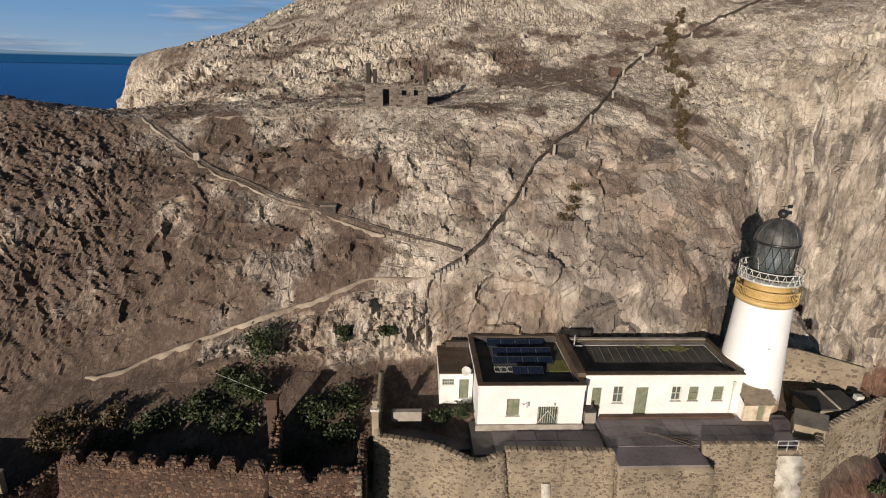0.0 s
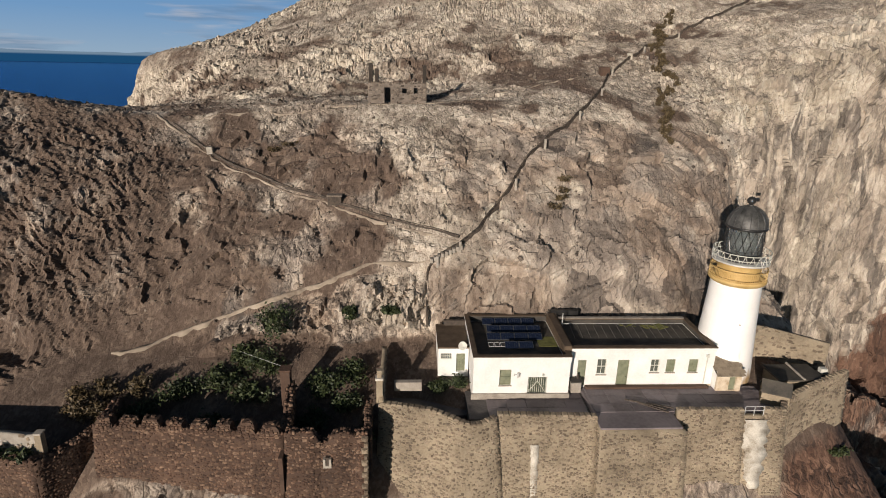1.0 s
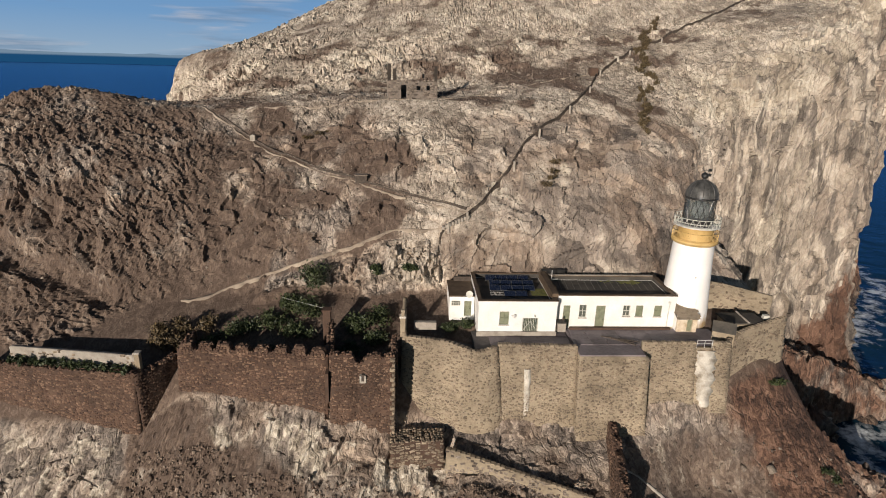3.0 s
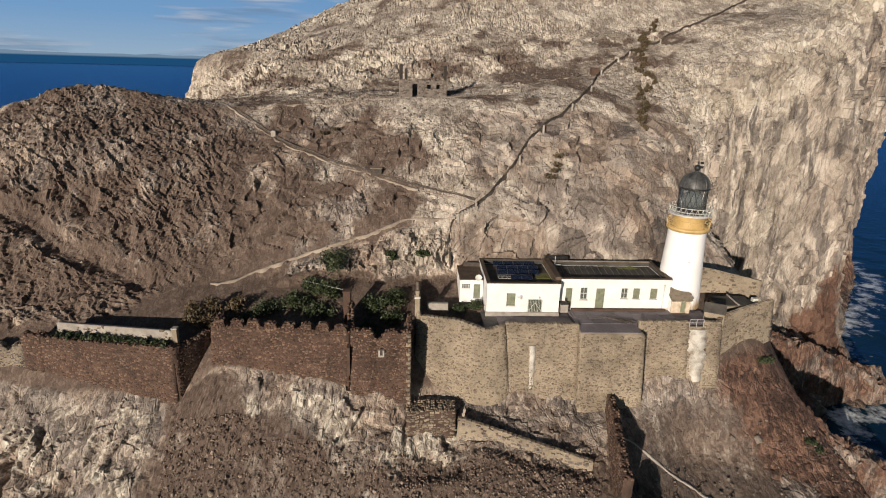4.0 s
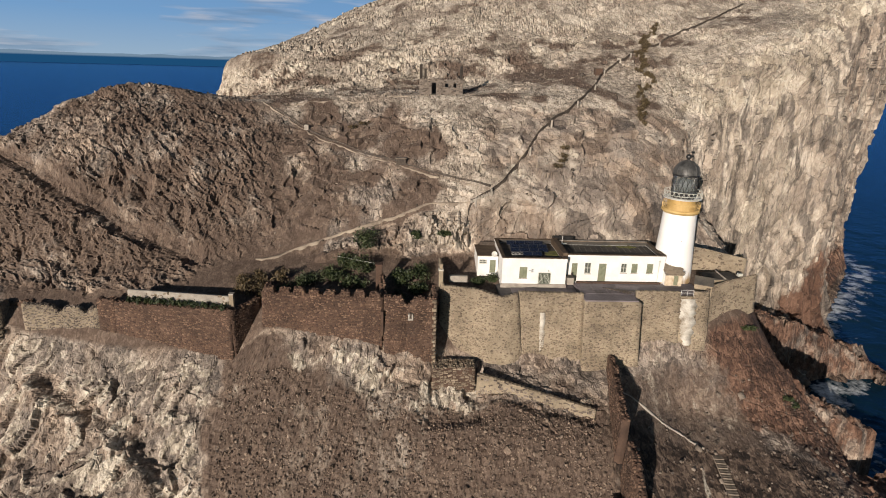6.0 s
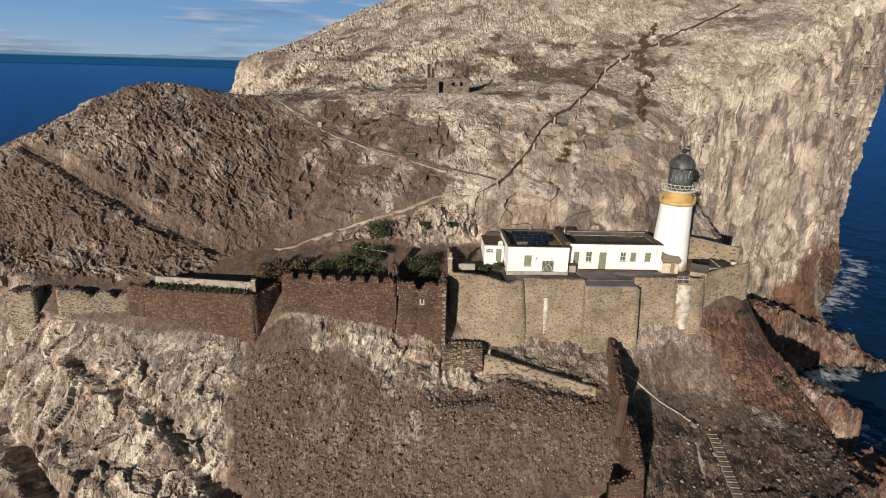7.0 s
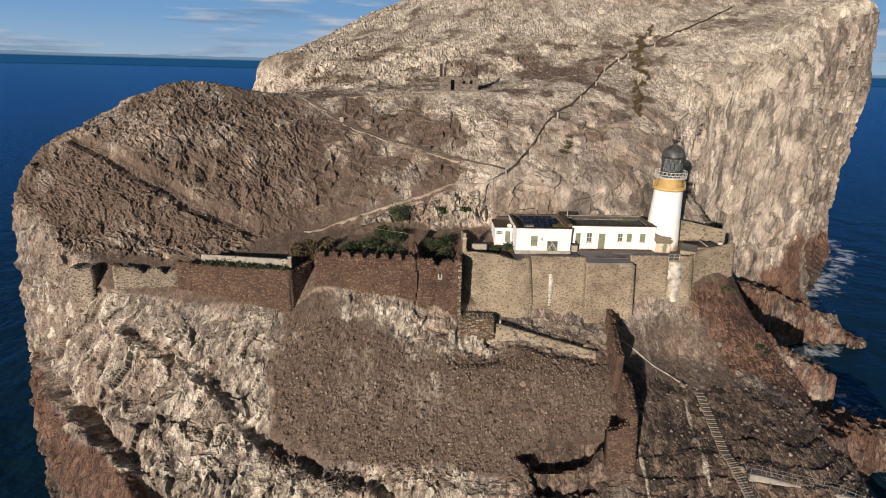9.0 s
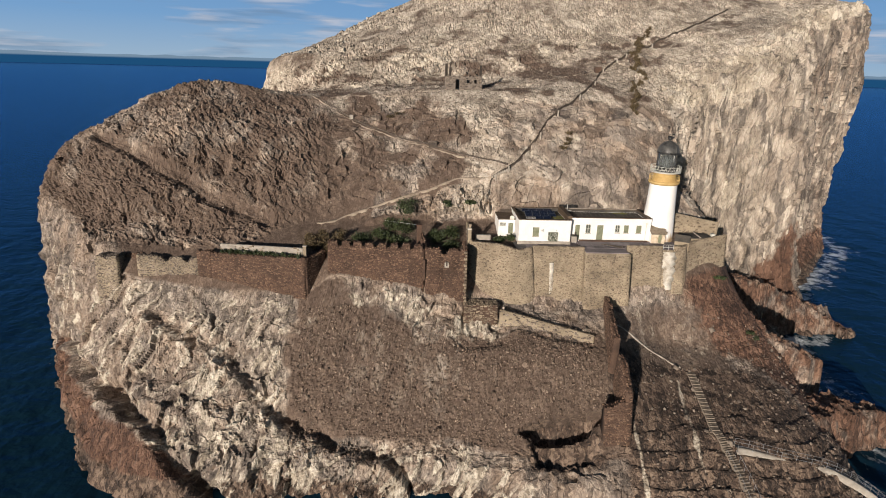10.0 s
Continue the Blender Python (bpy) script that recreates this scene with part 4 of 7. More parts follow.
M_GREY_STONE = stone_material("grey_dyke_stone", (0.06, 0.048, 0.04), (0.13, 0.105, 0.085), (0.25, 0.21, 0.17))
M_TAN_MORTAR = plain("lime_mortar", (0.16, 0.128, 0.09), (0.36, 0.3, 0.215), 0.35, 0.95, fine=14)
M_RED_MORTAR = plain("red_mortar", (0.04, 0.025, 0.018), (0.11, 0.068, 0.048), 0.5, 0.95, fine=12)
M_LIME_WASH = plain("lime_streak", (0.22, 0.185, 0.14), (0.66, 0.63, 0.56), 0.9, 0.95)
M_CONCRETE = plain("worn_concrete", (0.2, 0.175, 0.15), (0.42, 0.385, 0.33), 1.0)
M_PATH = plain("beaten_path", (0.1, 0.074, 0.056), (0.42, 0.355, 0.28), 0.28, fine=6)
M_SLAB = plain("purple_grey_paving", (0.06, 0.051, 0.053), (0.19, 0.165, 0.174), 0.35, 0.7, vary=0.25)
# yard concrete coloured dark to carry the parapet's shade
M_YARD = plain("shade_dark_concrete", (0.045, 0.042, 0.04), (0.14, 0.125, 0.12), 0.6, 0.85)
M_GREEN_PAINT = plain("faded_green_paint", (0.12, 0.14, 0.09), (0.24, 0.25, 0.17), 2.0, 0.6)
M_DARK_GREEN = plain("dark_green_paint", (0.03, 0.04, 0.028), (0.075, 0.09, 0.06), 2.0, 0.6)
M_FRAME = plain("pale_window_frame", (0.45, 0.45, 0.4), (0.62, 0.62, 0.56), 2.0, 0.6)
M_STAIN = plain("rust_stained_render", (0.36, 0.26, 0.15), (0.68, 0.6, 0.48), 1.2)
M_SLATE = plain("lichened_slate", (0.1, 0.08, 0.06), (0.27, 0.22, 0.16), 1.3, vary=0.3)
M_MOSS = plain("roof_moss", (0.06, 0.065, 0.015), (0.2, 0.2, 0.06), 2.2, 0.95, bump=0.8)
M_ALU = plain("pale_metal_rail", (0.55, 0.55, 0.53), (0.75, 0.75, 0.73), 3.0, 0.45, 0.4)
M_DARK_WOOD = plain("dark_timber", (0.03, 0.024, 0.02), (0.09, 0.07, 0.055), 3.0)
M_SOLAR = plain("solar_cells", (0.006, 0.01, 0.022), (0.012, 0.018, 0.04), 3.0, 0.18)
M_RUST = plain("brown_roof_coat", (0.05, 0.032, 0.02), (0.12, 0.085, 0.055), 1.0)
M_GREY_METAL = plain("dull_grey_metal", (0.16, 0.17, 0.18), (0.3, 0.31, 0.32), 3.0, 0.5, 0.4)
M_DOME = plain("black_dome_paint", (0.012, 0.012, 0.012), (0.1, 0.1, 0.096), 1.6, 0.5, fine=5)


def glass_material(name, tint, rough=0.05):
    m, n, l, b = material(name, rough)
    b.inputs["Base Color"].default_value = (*tint, 1)
    b.inputs["Specular IOR Level"].default_value = 0.8
    return m


M_PANE = glass_material("dark_window_glass", (0.1, 0.11, 0.095), 0.25)
M_LANTERN, _n, _l, _b = material("lantern_glass", 0.03)
_b.inputs["Transmission Weight"].default_value = 0.85
_b.inputs["Base Color"].default_value = (0.45, 0.5, 0.5, 1)


def leaf_material(name, c1, c2):
    m, n, l, b = material(name, 0.6)
    g = n.new("ShaderNodeNewGeometry")
    r = n.new("ShaderNodeValToRGB")
    r.color_ramp.elements[0].color, r.color_ramp.elements[1].color = (*c1, 1), (*c2, 1)
    l.new(g.outputs["Random Per Island"], r.inputs[0]); l.new(r.outputs[0], b.inputs["Base Color"])
    return m


M_COPE = stone_material("coping_tan_stone", (0.17, 0.135, 0.1), (0.26, 0.21, 0.15), (0.34, 0.28, 0.2))
M_LEAF = leaf_material("bush_leaves", (0.012, 0.022, 0.008), (0.058, 0.076, 0.025))
M_DRY = leaf_material("dry_stalks", (0.045, 0.032, 0.016), (0.13, 0.095, 0.045))


# ---- masonry ----
rng = np.random.default_rng(7)


def raw_mesh(name, verts, quads, mat, parent=None, label="", kind="", smooth=False):
    me = bpy.data.meshes.new(name)
    verts, quads = np.asarray(verts, np.float32), np.asarray(quads, np.int32)
    me.vertices.add(len(verts)); me.vertices.foreach_set("co", verts.ravel())
    me.loops.add(quads.size); me.loops.foreach_set("vertex_index", quads.ravel())
    me.polygons.add(len(quads))
    me.polygons.foreach_set("loop_start", np.arange(0, quads.size, 4, dtype=np.int32))
    me.polygons.foreach_set("loop_total", np.full(len(quads), 4, dtype=np.int32))
    me.update(calc_edges=True)
    me.materials.append(mat)
    ob = new(name, me)
    if parent:
        ob.parent = parent
    return tagged(ob, label, kind=kind)


def stone_mesh(seed):
    """One rubble stone: a block with chamfered, uneven edges, unit size, its face towards -y."""
    r = random.Random(seed)
    bm = bmesh.new()
    back = [bm.verts.new((sx * 0.5, 0.5, sz * 0.5)) for sx, sz in ((-1, -1), (1, -1), (1, 1), (-1, 1))]
    mid = [bm.verts.new((sx * r.uniform(0.33, 0.52), -0.2, sz * r.uniform(0.3, 0.52))) for sx, sz in ((-1, -1), (1, -1), (1, 1), (-1, 1))]
    face = [bm.verts.new((sx * r.uniform(0.18, 0.42), r.uniform(-0.55, -0.42), sz * r.uniform(0.24, 0.38))) for sx, sz in ((-1, -1), (1, -1), (1, 1), (-1, 1))]
    for a, c in ((back, mid), (mid, face)):
        for i in range(4):
            bm.faces.new((a[i], a[(i + 1) % 4], c[(i + 1) % 4], c[i]))
    bm.faces.new(face)
    me = bpy.data.meshes.new("stone")
    bm.to_mesh(me); bm.free()
    return me


STONES = {}


def stone_set(mat):
    if mat.name not in STONES:
        STONES[mat.name] = [stone_mesh(i) for i in range(8)]
        for me in STONES[mat.name]:
            me.materials.append(mat)
    return STONES[mat.name]


def along(pts, step):
    """Points every step metres along a line of (x, y, z), with the way of the line at each."""
    pts = np.asarray(pts, float)
    seg = np.linalg.norm(np.diff(pts[:, :2], axis=0), axis=1)
    s = np.concatenate([[0], np.cumsum(seg)])
    n = max(2, int(round(s[-1] / step)) + 1)
    u = np.linspace(0, s[-1], n)
    p = np.stack([np.interp(u, s, pts[:, i]) for i in range(3)], -1)
    d = np.gradient(p[:, :2], axis=0)
    d /= np.linalg.norm(d, axis=1, keepdims=True) + 1e-9
    return p, d, s[-1]


def rubble_wall(name, top, bottom, batter, thick, mortar, stone, label, category="wall", cover=0.7, size=(0.5, 0.27), ragged=0.0, coping=0.0, pieces=0, faces=("front",), kind="structure", seed=1, loose=1.0):
    """A wall of rubble along the line top; its front (to the right of the line's way) leans out by batter down to the height bottom."""
    r = np.random.default_rng(seed)
    p, d, length = along(top, 0.6)
    nrm = np.stack([d[:, 1], -d[:, 0]], -1)
    base = np.full(len(p), bottom) if np.isscalar(bottom) else np.interp(np.linspace(0, 1, len(p)), np.linspace(0, 1, len(bottom)), bottom)
    ztop = p[:, 2] + ragged * r.uniform(-1, 0.3, len(p))
    lean = batter * np.clip((p[:, 2] - base) / 9.0, 0.2, 1.5)
    ft = np.column_stack([p[:, :2], ztop])
    fb = np.column_stack([p[:, :2] + nrm * lean[:, None], base])
    bt = np.column_stack([p[:, :2] - nrm * thick, ztop])
    bb = np.column_stack([p[:, :2] - nrm * thick, base])
    verts = np.concatenate([fb, ft, bt, bb])
    m = len(p)
    quads = []
    for i in range(m - 1):
        for a, c in ((0, 1), (1, 2), (2, 3)):
            quads.append((a * m + i, a * m + i + 1, c * m + i + 1, c * m + i))
    quads += [(0, m, 2 * m, 3 * m), (m - 1, 4 * m - 1, 3 * m - 1, 2 * m - 1)]
    wall = raw_mesh(name, verts, quads, mortar, label=label, kind=kind)
    tagged(wall, category=category)
    # stones in rough courses over the faces
    sets = {"front": (ft, fb), "back": (bt[::-1], bb[::-1]), "end": (np.array([ft[-1], bt[-1]]), np.array([fb[-1], bb[-1]])), "start": (np.array([bt[0], ft[0]]), np.array([bb[0], fb[0]]))}
    allv, allq, singles, count = [], [], [], 0
    unit = [np.array([v.co[:] for v in me.vertices]) for me in stone_set(stone)]
    unit_q = [[tuple(f.vertices) for f in me.polygons] for me in stone_set(stone)]
    for face in faces:
        t_line, b_line = sets[face]
        fl = np.linalg.norm(np.diff(t_line[:, :2], axis=0), axis=1)
        fs = np.concatenate([[0], np.cumsum(fl)])
        high = float(np.max(t_line[:, 2] - b_line[:, 2]))
        row = 0.0
        while row < high - 0.08:
            ch = size[1] * r.uniform(0.75, 1.3)
            u = -r.uniform(0, size[0])
            while u < fs[-1]:
                w = size[0] * r.uniform(0.45, 1.5)
                hgt = ch * r.uniform(0.55, 1.35)
                lift = r.uniform(-0.45, 0.45) * ch * loose
                mid_u = u + w / 2
                u += w + 0.03
                if r.random() > cover or mid_u < 0.05 or mid_u > fs[-1] - 0.05:
                    continue
                tp = np.array([np.interp(mid_u, fs, t_line[:, i]) for i in range(3)])
                bp_ = np.array([np.interp(mid_u, fs, b_line[:, i]) for i in range(3)])
                k = (row + ch / 2 + lift) / max(tp[2] - bp_[2], 0.1)
                if not 0.01 < k < 0.985:
                    continue
                c = tp + (bp_ - tp) * k
                j = min(np.searchsorted(fs, mid_u), len(fs) - 1)
                j = max(j, 1)
                dx = t_line[j] - t_line[j - 1]
                dx = np.array([dx[0], dx[1], 0]) / (np.hypot(dx[0], dx[1]) + 1e-9)
                out = np.array([dx[1], -dx[0], 0])
                deep = r.uniform(0.07, 0.13)
                tilt = r.uniform(-0.3, 0.3) * (0.4 + loose)
                ax = dx * math.cos(tilt) + np.array([0, 0, 1]) * math.sin(tilt)
                az = np.array([0, 0, 1]) * math.cos(tilt) - dx * math.sin(tilt)
                which = r.integers(0, 8)
                if len(singles) < pieces and row < 3.0:
                    singles.append((which, c, ax, out, az, w, deep, hgt))
                else:
                    v = unit[which]
                    allv.append(c + np.outer(v[:, 0] * w, ax) - np.outer(v[:, 1] * deep, out) + np.outer(v[:, 2] * hgt, az))
                    allq += [tuple(count + i for i in q) for q in unit_q[which]]
                    count += len(v)
            row += ch + 0.02
    if ragged:
        for i in range(m - 1):
            up, dx, back = np.array([0, 0, 1.0]), np.array([d[i][0], d[i][1], 0]), np.array([-nrm[i][0], -nrm[i][1], 0])
            n_across = max(2, int(thick / 0.34))
            for a in range(2):
                for k in range(n_across):
                    w, hgt, deep = r.uniform(0.2, 0.42), r.uniform(0.22, 0.4), r.uniform(0.1, 0.3)
                    c = ft[i] + (ft[i + 1] - ft[i]) * (a + r.uniform(0.2, 0.8)) / 2 + back * thick * (k + r.uniform(0.2, 0.8)) / n_across + up * r.uniform(-0.02, 0.06)
                    v = unit[r.integers(0, 8)]
                    allv.append(c + np.outer(v[:, 0] * w, dx) - np.outer(v[:, 1] * deep, up) + np.outer(v[:, 2] * hgt, back))
                    allq += [tuple(count + j for j in f) for f in unit_q[0]]
                    count += len(v)
    if allv:
        raw_mesh("stones", np.concatenate(allv), allq, stone, wall, kind="stuff")
    for which, c, ax, out, az, w, deep, hgt in singles:
        ob = new("stone", stone_set(stone)[which])
        ob.matrix_world = Matrix(((ax[0] * w, -out[0] * deep, az[0] * hgt, c[0]), (ax[1] * w, -out[1] * deep, az[1] * hgt, c[1]), (ax[2] * w, -out[2] * deep, az[2] * hgt, c[2]), (0, 0, 0, 1)))
        ob.parent = wall
    if coping:
        cp, cd, _ = along(top, 0.55)
        for i in range(len(cp) - 1):
            a, c = cp[i], cp[i + 1]
            way = c - a
            ln = float(np.linalg.norm(way[:2]))
            ux = np.array([way[0], way[1], 0]) / ln
            uy = np.array([-ux[1], ux[0], 0])
            c0 = (a + c) / 2 + uy * (thick / 2) + np.array([0, 0, coping * r.uniform(0.3, 0.55)])
            ob = new("coping_stone", stone_set(M_COPE)[int(r.integers(0, 8))])
            wd, hg = thick + 0.12, coping * r.uniform(0.9, 1.3)
            ob.matrix_world = Matrix(((ux[0] * ln * 0.97, 0, uy[0] * wd, c0[0]), (ux[1] * ln * 0.97, 0, uy[1] * wd, c0[1]), (0, -hg, 0, c0[2]), (0, 0, 0, 1))) @ Matrix.Identity(4)
            ob.parent = wall
    return wall


# ---- small shapes ----
def rod(bm, a, b, r=0.03, n=6, r2=None):
    a, b = Vector(a), Vector(b)
    q = (b - a).to_track_quat('Z', 'Y')
    r2 = r if r2 is None else r2
    lo = [bm.verts.new(a + q @ Vector((r * math.cos(2 * math.pi * i / n), r * math.sin(2 * math.pi * i / n), 0))) for i in range(n)]
    hi = [bm.verts.new(b + q @ Vector((r2 * math.cos(2 * math.pi * i / n), r2 * math.sin(2 * math.pi * i / n), 0))) for i in range(n)]
    for i in range(n):
        bm.faces.new((lo[i], lo[(i + 1) % n], hi[(i + 1) % n], hi[i]))
    bm.faces.new(lo[::-1]); bm.faces.new(hi)
    return bm


def soft_box(name, x0, y0, z0, x1, y1, z1, mat, parent=None, label="", bevel=0.03):
    bm = bm_box(bmesh.new(), x0, y0, z0, x1, y1, z1)
    bmesh.ops.bevel(bm, geom=bm.edges[:], offset=bevel, segments=1, affect='EDGES')
    return part(name, bm, mat, parent, label)


def panel_with_holes(bm, x0, x1, z0, z1, y0, y1, holes):
    """A wall in the x-z plane between y0 and y1, with openings (x0, z0, x1, z1) through it."""
    xs = sorted({x0, x1, *[h[0] for h in holes], *[h[2] for h in holes]})
    zs = sorted({z0, z1, *[h[1] for h in holes], *[h[3] for h in holes]})
    for a, b_ in zip(xs, xs[1:]):
        for c, d in zip(zs, zs[1:]):
            mx, mz = (a + b_) / 2, (c + d) / 2
            if not any(h[0] < mx < h[2] and h[1] < mz < h[3] for h in holes):
                bm_box(bm, a, y0, c, b_, y1, d)
    bmesh.ops.remove_doubles(bm, verts=bm.verts[:], dist=0.0005)
    inner = [f for f in bm.faces if any(g is not f and len(set(f.verts) & set(g.verts)) == 4 for e in f.edges for g in e.link_faces)]
    bmesh.ops.delete(bm, geom=inner, context='FACES_ONLY')
    return bm


def window(house, x0, z0, x1, z1, y, label, boarded=False):
    """A sash window, or a boarded one, set back in its opening in a wall that faces -y."""
    w = thing_part("window", house, label)
    bm = bmesh.new()
    t = 0.07
    for a in ((x0, z0, x1, z0 + t), (x0, z1 - t, x1, z1), (x0, z0 + t, x0 + t, z1 - t), (x1 - t, z0 + t, x1, z1 - t), (x0 + t, (z0 + z1) / 2 - 0.03, x1 - t, (z0 + z1) / 2 + 0.03), ((x0 + x1) / 2 - 0.025, z0 + t, (x0 + x1) / 2 + 0.025, (z0 + z1) / 2 - 0.03), ((x0 + x1) / 2 - 0.025, (z0 + z1) / 2 + 0.03, (x0 + x1) / 2 + 0.025, z1 - t)):
        bm_box(bm, a[0], y + 0.10, a[1], a[2], y + 0.16, a[3])
    part("window_frame", bm, M_GREEN_PAINT if boarded else M_FRAME, w)
    part("pane", bm_box(bmesh.new(), x0 + 0.01, y + 0.17, z0 + 0.01, x1 - 0.01, y + 0.19, z1 - 0.01), M_GREEN_PAINT if boarded else M_PANE, w)
    part("sill", bm_box(bmesh.new(), x0 - 0.08, y - 0.07, z0 - 0.1, x1 + 0.08, y + 0.12, z0 - 0.004), M_CONCRETE, w)
    return w


def thing_part(name, parent, label=""):
    ob = new(name)
    ob.parent = parent
    if label:
        tagged(ob, label)
    return ob


def plank_door(house, x0, z0, x1, z1, y, mat, label, bars=False):
    d = thing_part("door", house, label)
    n = 5
    bm = bmesh.new()
    for i in range(n):
        a = x0 + 0.06 + (x1 - x0 - 0.12) * i / n
        b_ = x0 + 0.06 + (x1 - x0 - 0.12) * (i + 1) / n - 0.015
        bm_box(bm, a, y + 0.14 + 0.006 * (i % 2), z0 + 0.02, b_, y + 0.19, z1 - 0.08)
    part("leaf", bm, mat, d)
    bm = bmesh.new()
    for a in ((x0, z0, x0 + 0.06, z1), (x1 - 0.06, z0, x1, z1), (x0 + 0.06, z1 - 0.08, x1 - 0.06, z1)):
        bm_box(bm, a[0], y + 0.08, a[1], a[2], y + 0.21, a[3])
    part("door_frame", bm, M_FRAME if bars else mat, d)
    if bars:
        bm = bmesh.new()
        for i in range(9):
            a = x0 + 0.12 + (x1 - x0 - 0.24) * i / 8
            rod(bm, (a, y + 0.11, z0 + 0.05), (a, y + 0.11, z1 - 0.12), 0.02, 5)
        rod(bm, (x0 + 0.1, y + 0.1, z0 + 0.1), ((x0 + x1) / 2, y + 0.1, z1 - 0.5), 0.03, 5)
        rod(bm, (x1 - 0.1, y + 0.1, z0 + 0.1), ((x0 + x1) / 2, y + 0.1, z1 - 0.5), 0.03, 5)
        part("grille", bm, M_FRAME, d, "pale metal grille")
    else:
        bm = bmesh.new()
        rod(bm, (x1 - 0.18, y + 0.13, z0 + 1.0), (x1 - 0.18, y + 0.05, z0 + 1.0), 0.035, 8)
        part("door_handle", bm, M_BLACK, d)
    return d


def parapet_ring(x0, y0, x1, y1, z0, z1, t):
    bm = bmesh.new()
    for a in ((x0, y0, x1, y0 + t), (x0, y1 - t, x1, y1), (x0, y0 + t, x0 + t, y1 - t), (x1 - t, y0 + t, x1, y1 - t)):
        bm_box(bm, a[0], a[1], z0, a[2], a[3], z1)
    return bm


# ---- the keepers' block with its barred door ----
Z0 = 30.0


def keepers_block():
    h = thing("keepers_house", "white harled flat-roofed keepers' block on the walled terrace", "house", 4.7, 4.7, Z0)
    h.location = (0, 0, 0)
    x0, x1, y0, y1, top = 0.0, 9.4, 0.0, 9.6, 33.45
    holes = [(2.55, 30.95, 3.68, 32.65), (5.35, 30.0, 7.25, 31.85)]
    part("front_wall", panel_with_holes(bmesh.new(), x0, x1, 29.5, top, y0, y0 + 0.5, holes), M_WHITE, h)
    part("side_wall", bm_box(bmesh.new(), x0, y0 + 0.5, 29.5, x0 + 0.45, y1, top), M_WHITE, h)
    part("side_wall", bm_box(bmesh.new(), x1 - 0.45, y0 + 0.5, 29.5, x1, y1, top), M_WHITE, h)
    part("back_wall", bm_box(bmesh.new(), x0 + 0.45, y1 - 0.45, 29.5, x1 - 0.45, y1, top), M_WHITE, h)
    part("roof", bm_box(bmesh.new(), x0 + 0.4, y0 + 0.4, top - 0.25, x1 - 0.4, y1 - 0.4, top - 0.02), M_ROOF, h, "dark felted flat roof")
    part("parapet", parapet_ring(x0 - 0.06, y0 - 0.06, x1 + 0.06, y1 + 0.06, top, 34.0, 0.42), M_WHITE, h)
    part("coping", parapet_ring(x0 - 0.1, y0 - 0.1, x1 + 0.1, y1 + 0.1, 34.0, 34.08, 0.5), M_RUST, h, "dark weathered coping")
    part("felt_upstand", parapet_ring(x0 + 0.364, y0 + 0.364, x1 - 0.364, y1 - 0.364, top - 0.02, 33.99, 0.03), M_ROOF, h)
    window(h, 2.55, 30.95, 3.68, 32.65, y0, "boarded window in a pale frame", True)
    plank_door(h, 5.35, 30.02, 7.25, 31.85, y0, M_DARK_GREEN, "faded green double door behind a pale grille", True)
    bm = bmesh.new()
    rod(bm, (6.75, -0.02, 32.2), (6.75, -0.2, 32.2), 0.05, 8); rod(bm, (6.75, -0.2, 32.22), (6.75, -0.2, 32.05), 0.09, 8)
    part("wall_lamp", bm, M_FRAME, h)
    bm = bmesh.new()
    rod(bm, (3.95, 0, 32.2), (3.95, -0.3, 32.15), 0.04, 6); rod(bm, (3.95, -0.3, 32.15), (4.3, -0.25, 32.3), 0.05, 6); bm_box(bm, 4.2, -0.33, 31.95, 4.4, -0.18, 32.4)
    part("bracket", bm, M_ALU, h, "small grey bracket and fittings")
    part("plinth", bm_box(bmesh.new(), -0.15, -0.2, 29.5, 9.5, -0.004, 30.08), M_CONCRETE, h)
    # rooftop dividing wall leaning over the join, patched with moss
    part("moss", bm_box(bmesh.new(), 7.0, 3.2, top - 0.02, 8.9, 5.3, top + 0.03), M_MOSS, h, "green moss patch on the roof")
    return h


M_PANEL_FRAME = plain("dark_panel_frame", (0.05, 0.055, 0.065), (0.11, 0.12, 0.135), 3.0, 0.5, 0.3)
M_BATTEN = plain("grey_roof_batten", (0.09, 0.085, 0.075), (0.2, 0.185, 0.16), 2.0)


def solar_panel():
    p = thing("solar_panel", "dark blue framed solar panel propped on the flat roof", "solar panel", 0, 0, 0, "solar panels on the roof")
    part("glass", bm_box(bmesh.new(), 0.03, 0.03, 0.0, 1.37, 0.87, 0.03), M_SOLAR, p)
    bm = bmesh.new()
    for a in ((0, 0, 1.4, 0.028), (0, 0.872, 1.4, 0.9), (0, 0.028, 0.028, 0.872), (1.372, 0.028, 1.4, 0.872)):
        bm_box(bm, a[0], a[1], -0.01, a[2], a[3], 0.045)
    for i in range(1, 6):
        bm_box(bm, 1.4 * i / 6 - 0.004, 0.03, 0.031, 1.4 * i / 6 + 0.004, 0.87, 0.034)
    part("frame", bm, M_PANEL_FRAME, p)
    for x in (0.1, 1.3):
        part("leg", rod(bmesh.new(), (x, 0.85, -0.03), (x, 0.7, -0.46), 0.02, 5), M_ALU, p)
        part("foot", rod(bmesh.new(), (x, 0.05, -0.02), (x, 0.05, -0.08), 0.02, 5), M_ALU, p)
    return p


keepers_block()
first = solar_panel()
spots = [(1.75 + 1.45 * i, 8.1) for i in range(4)] + [(2.05 + 1.45 * i, 6.3) for i in range(4)] + [(1.85 + 1.45 * i, 4.5) for i in range(4)] + [(3.45 + 1.45 * i, 2.6) for i in range(2)]
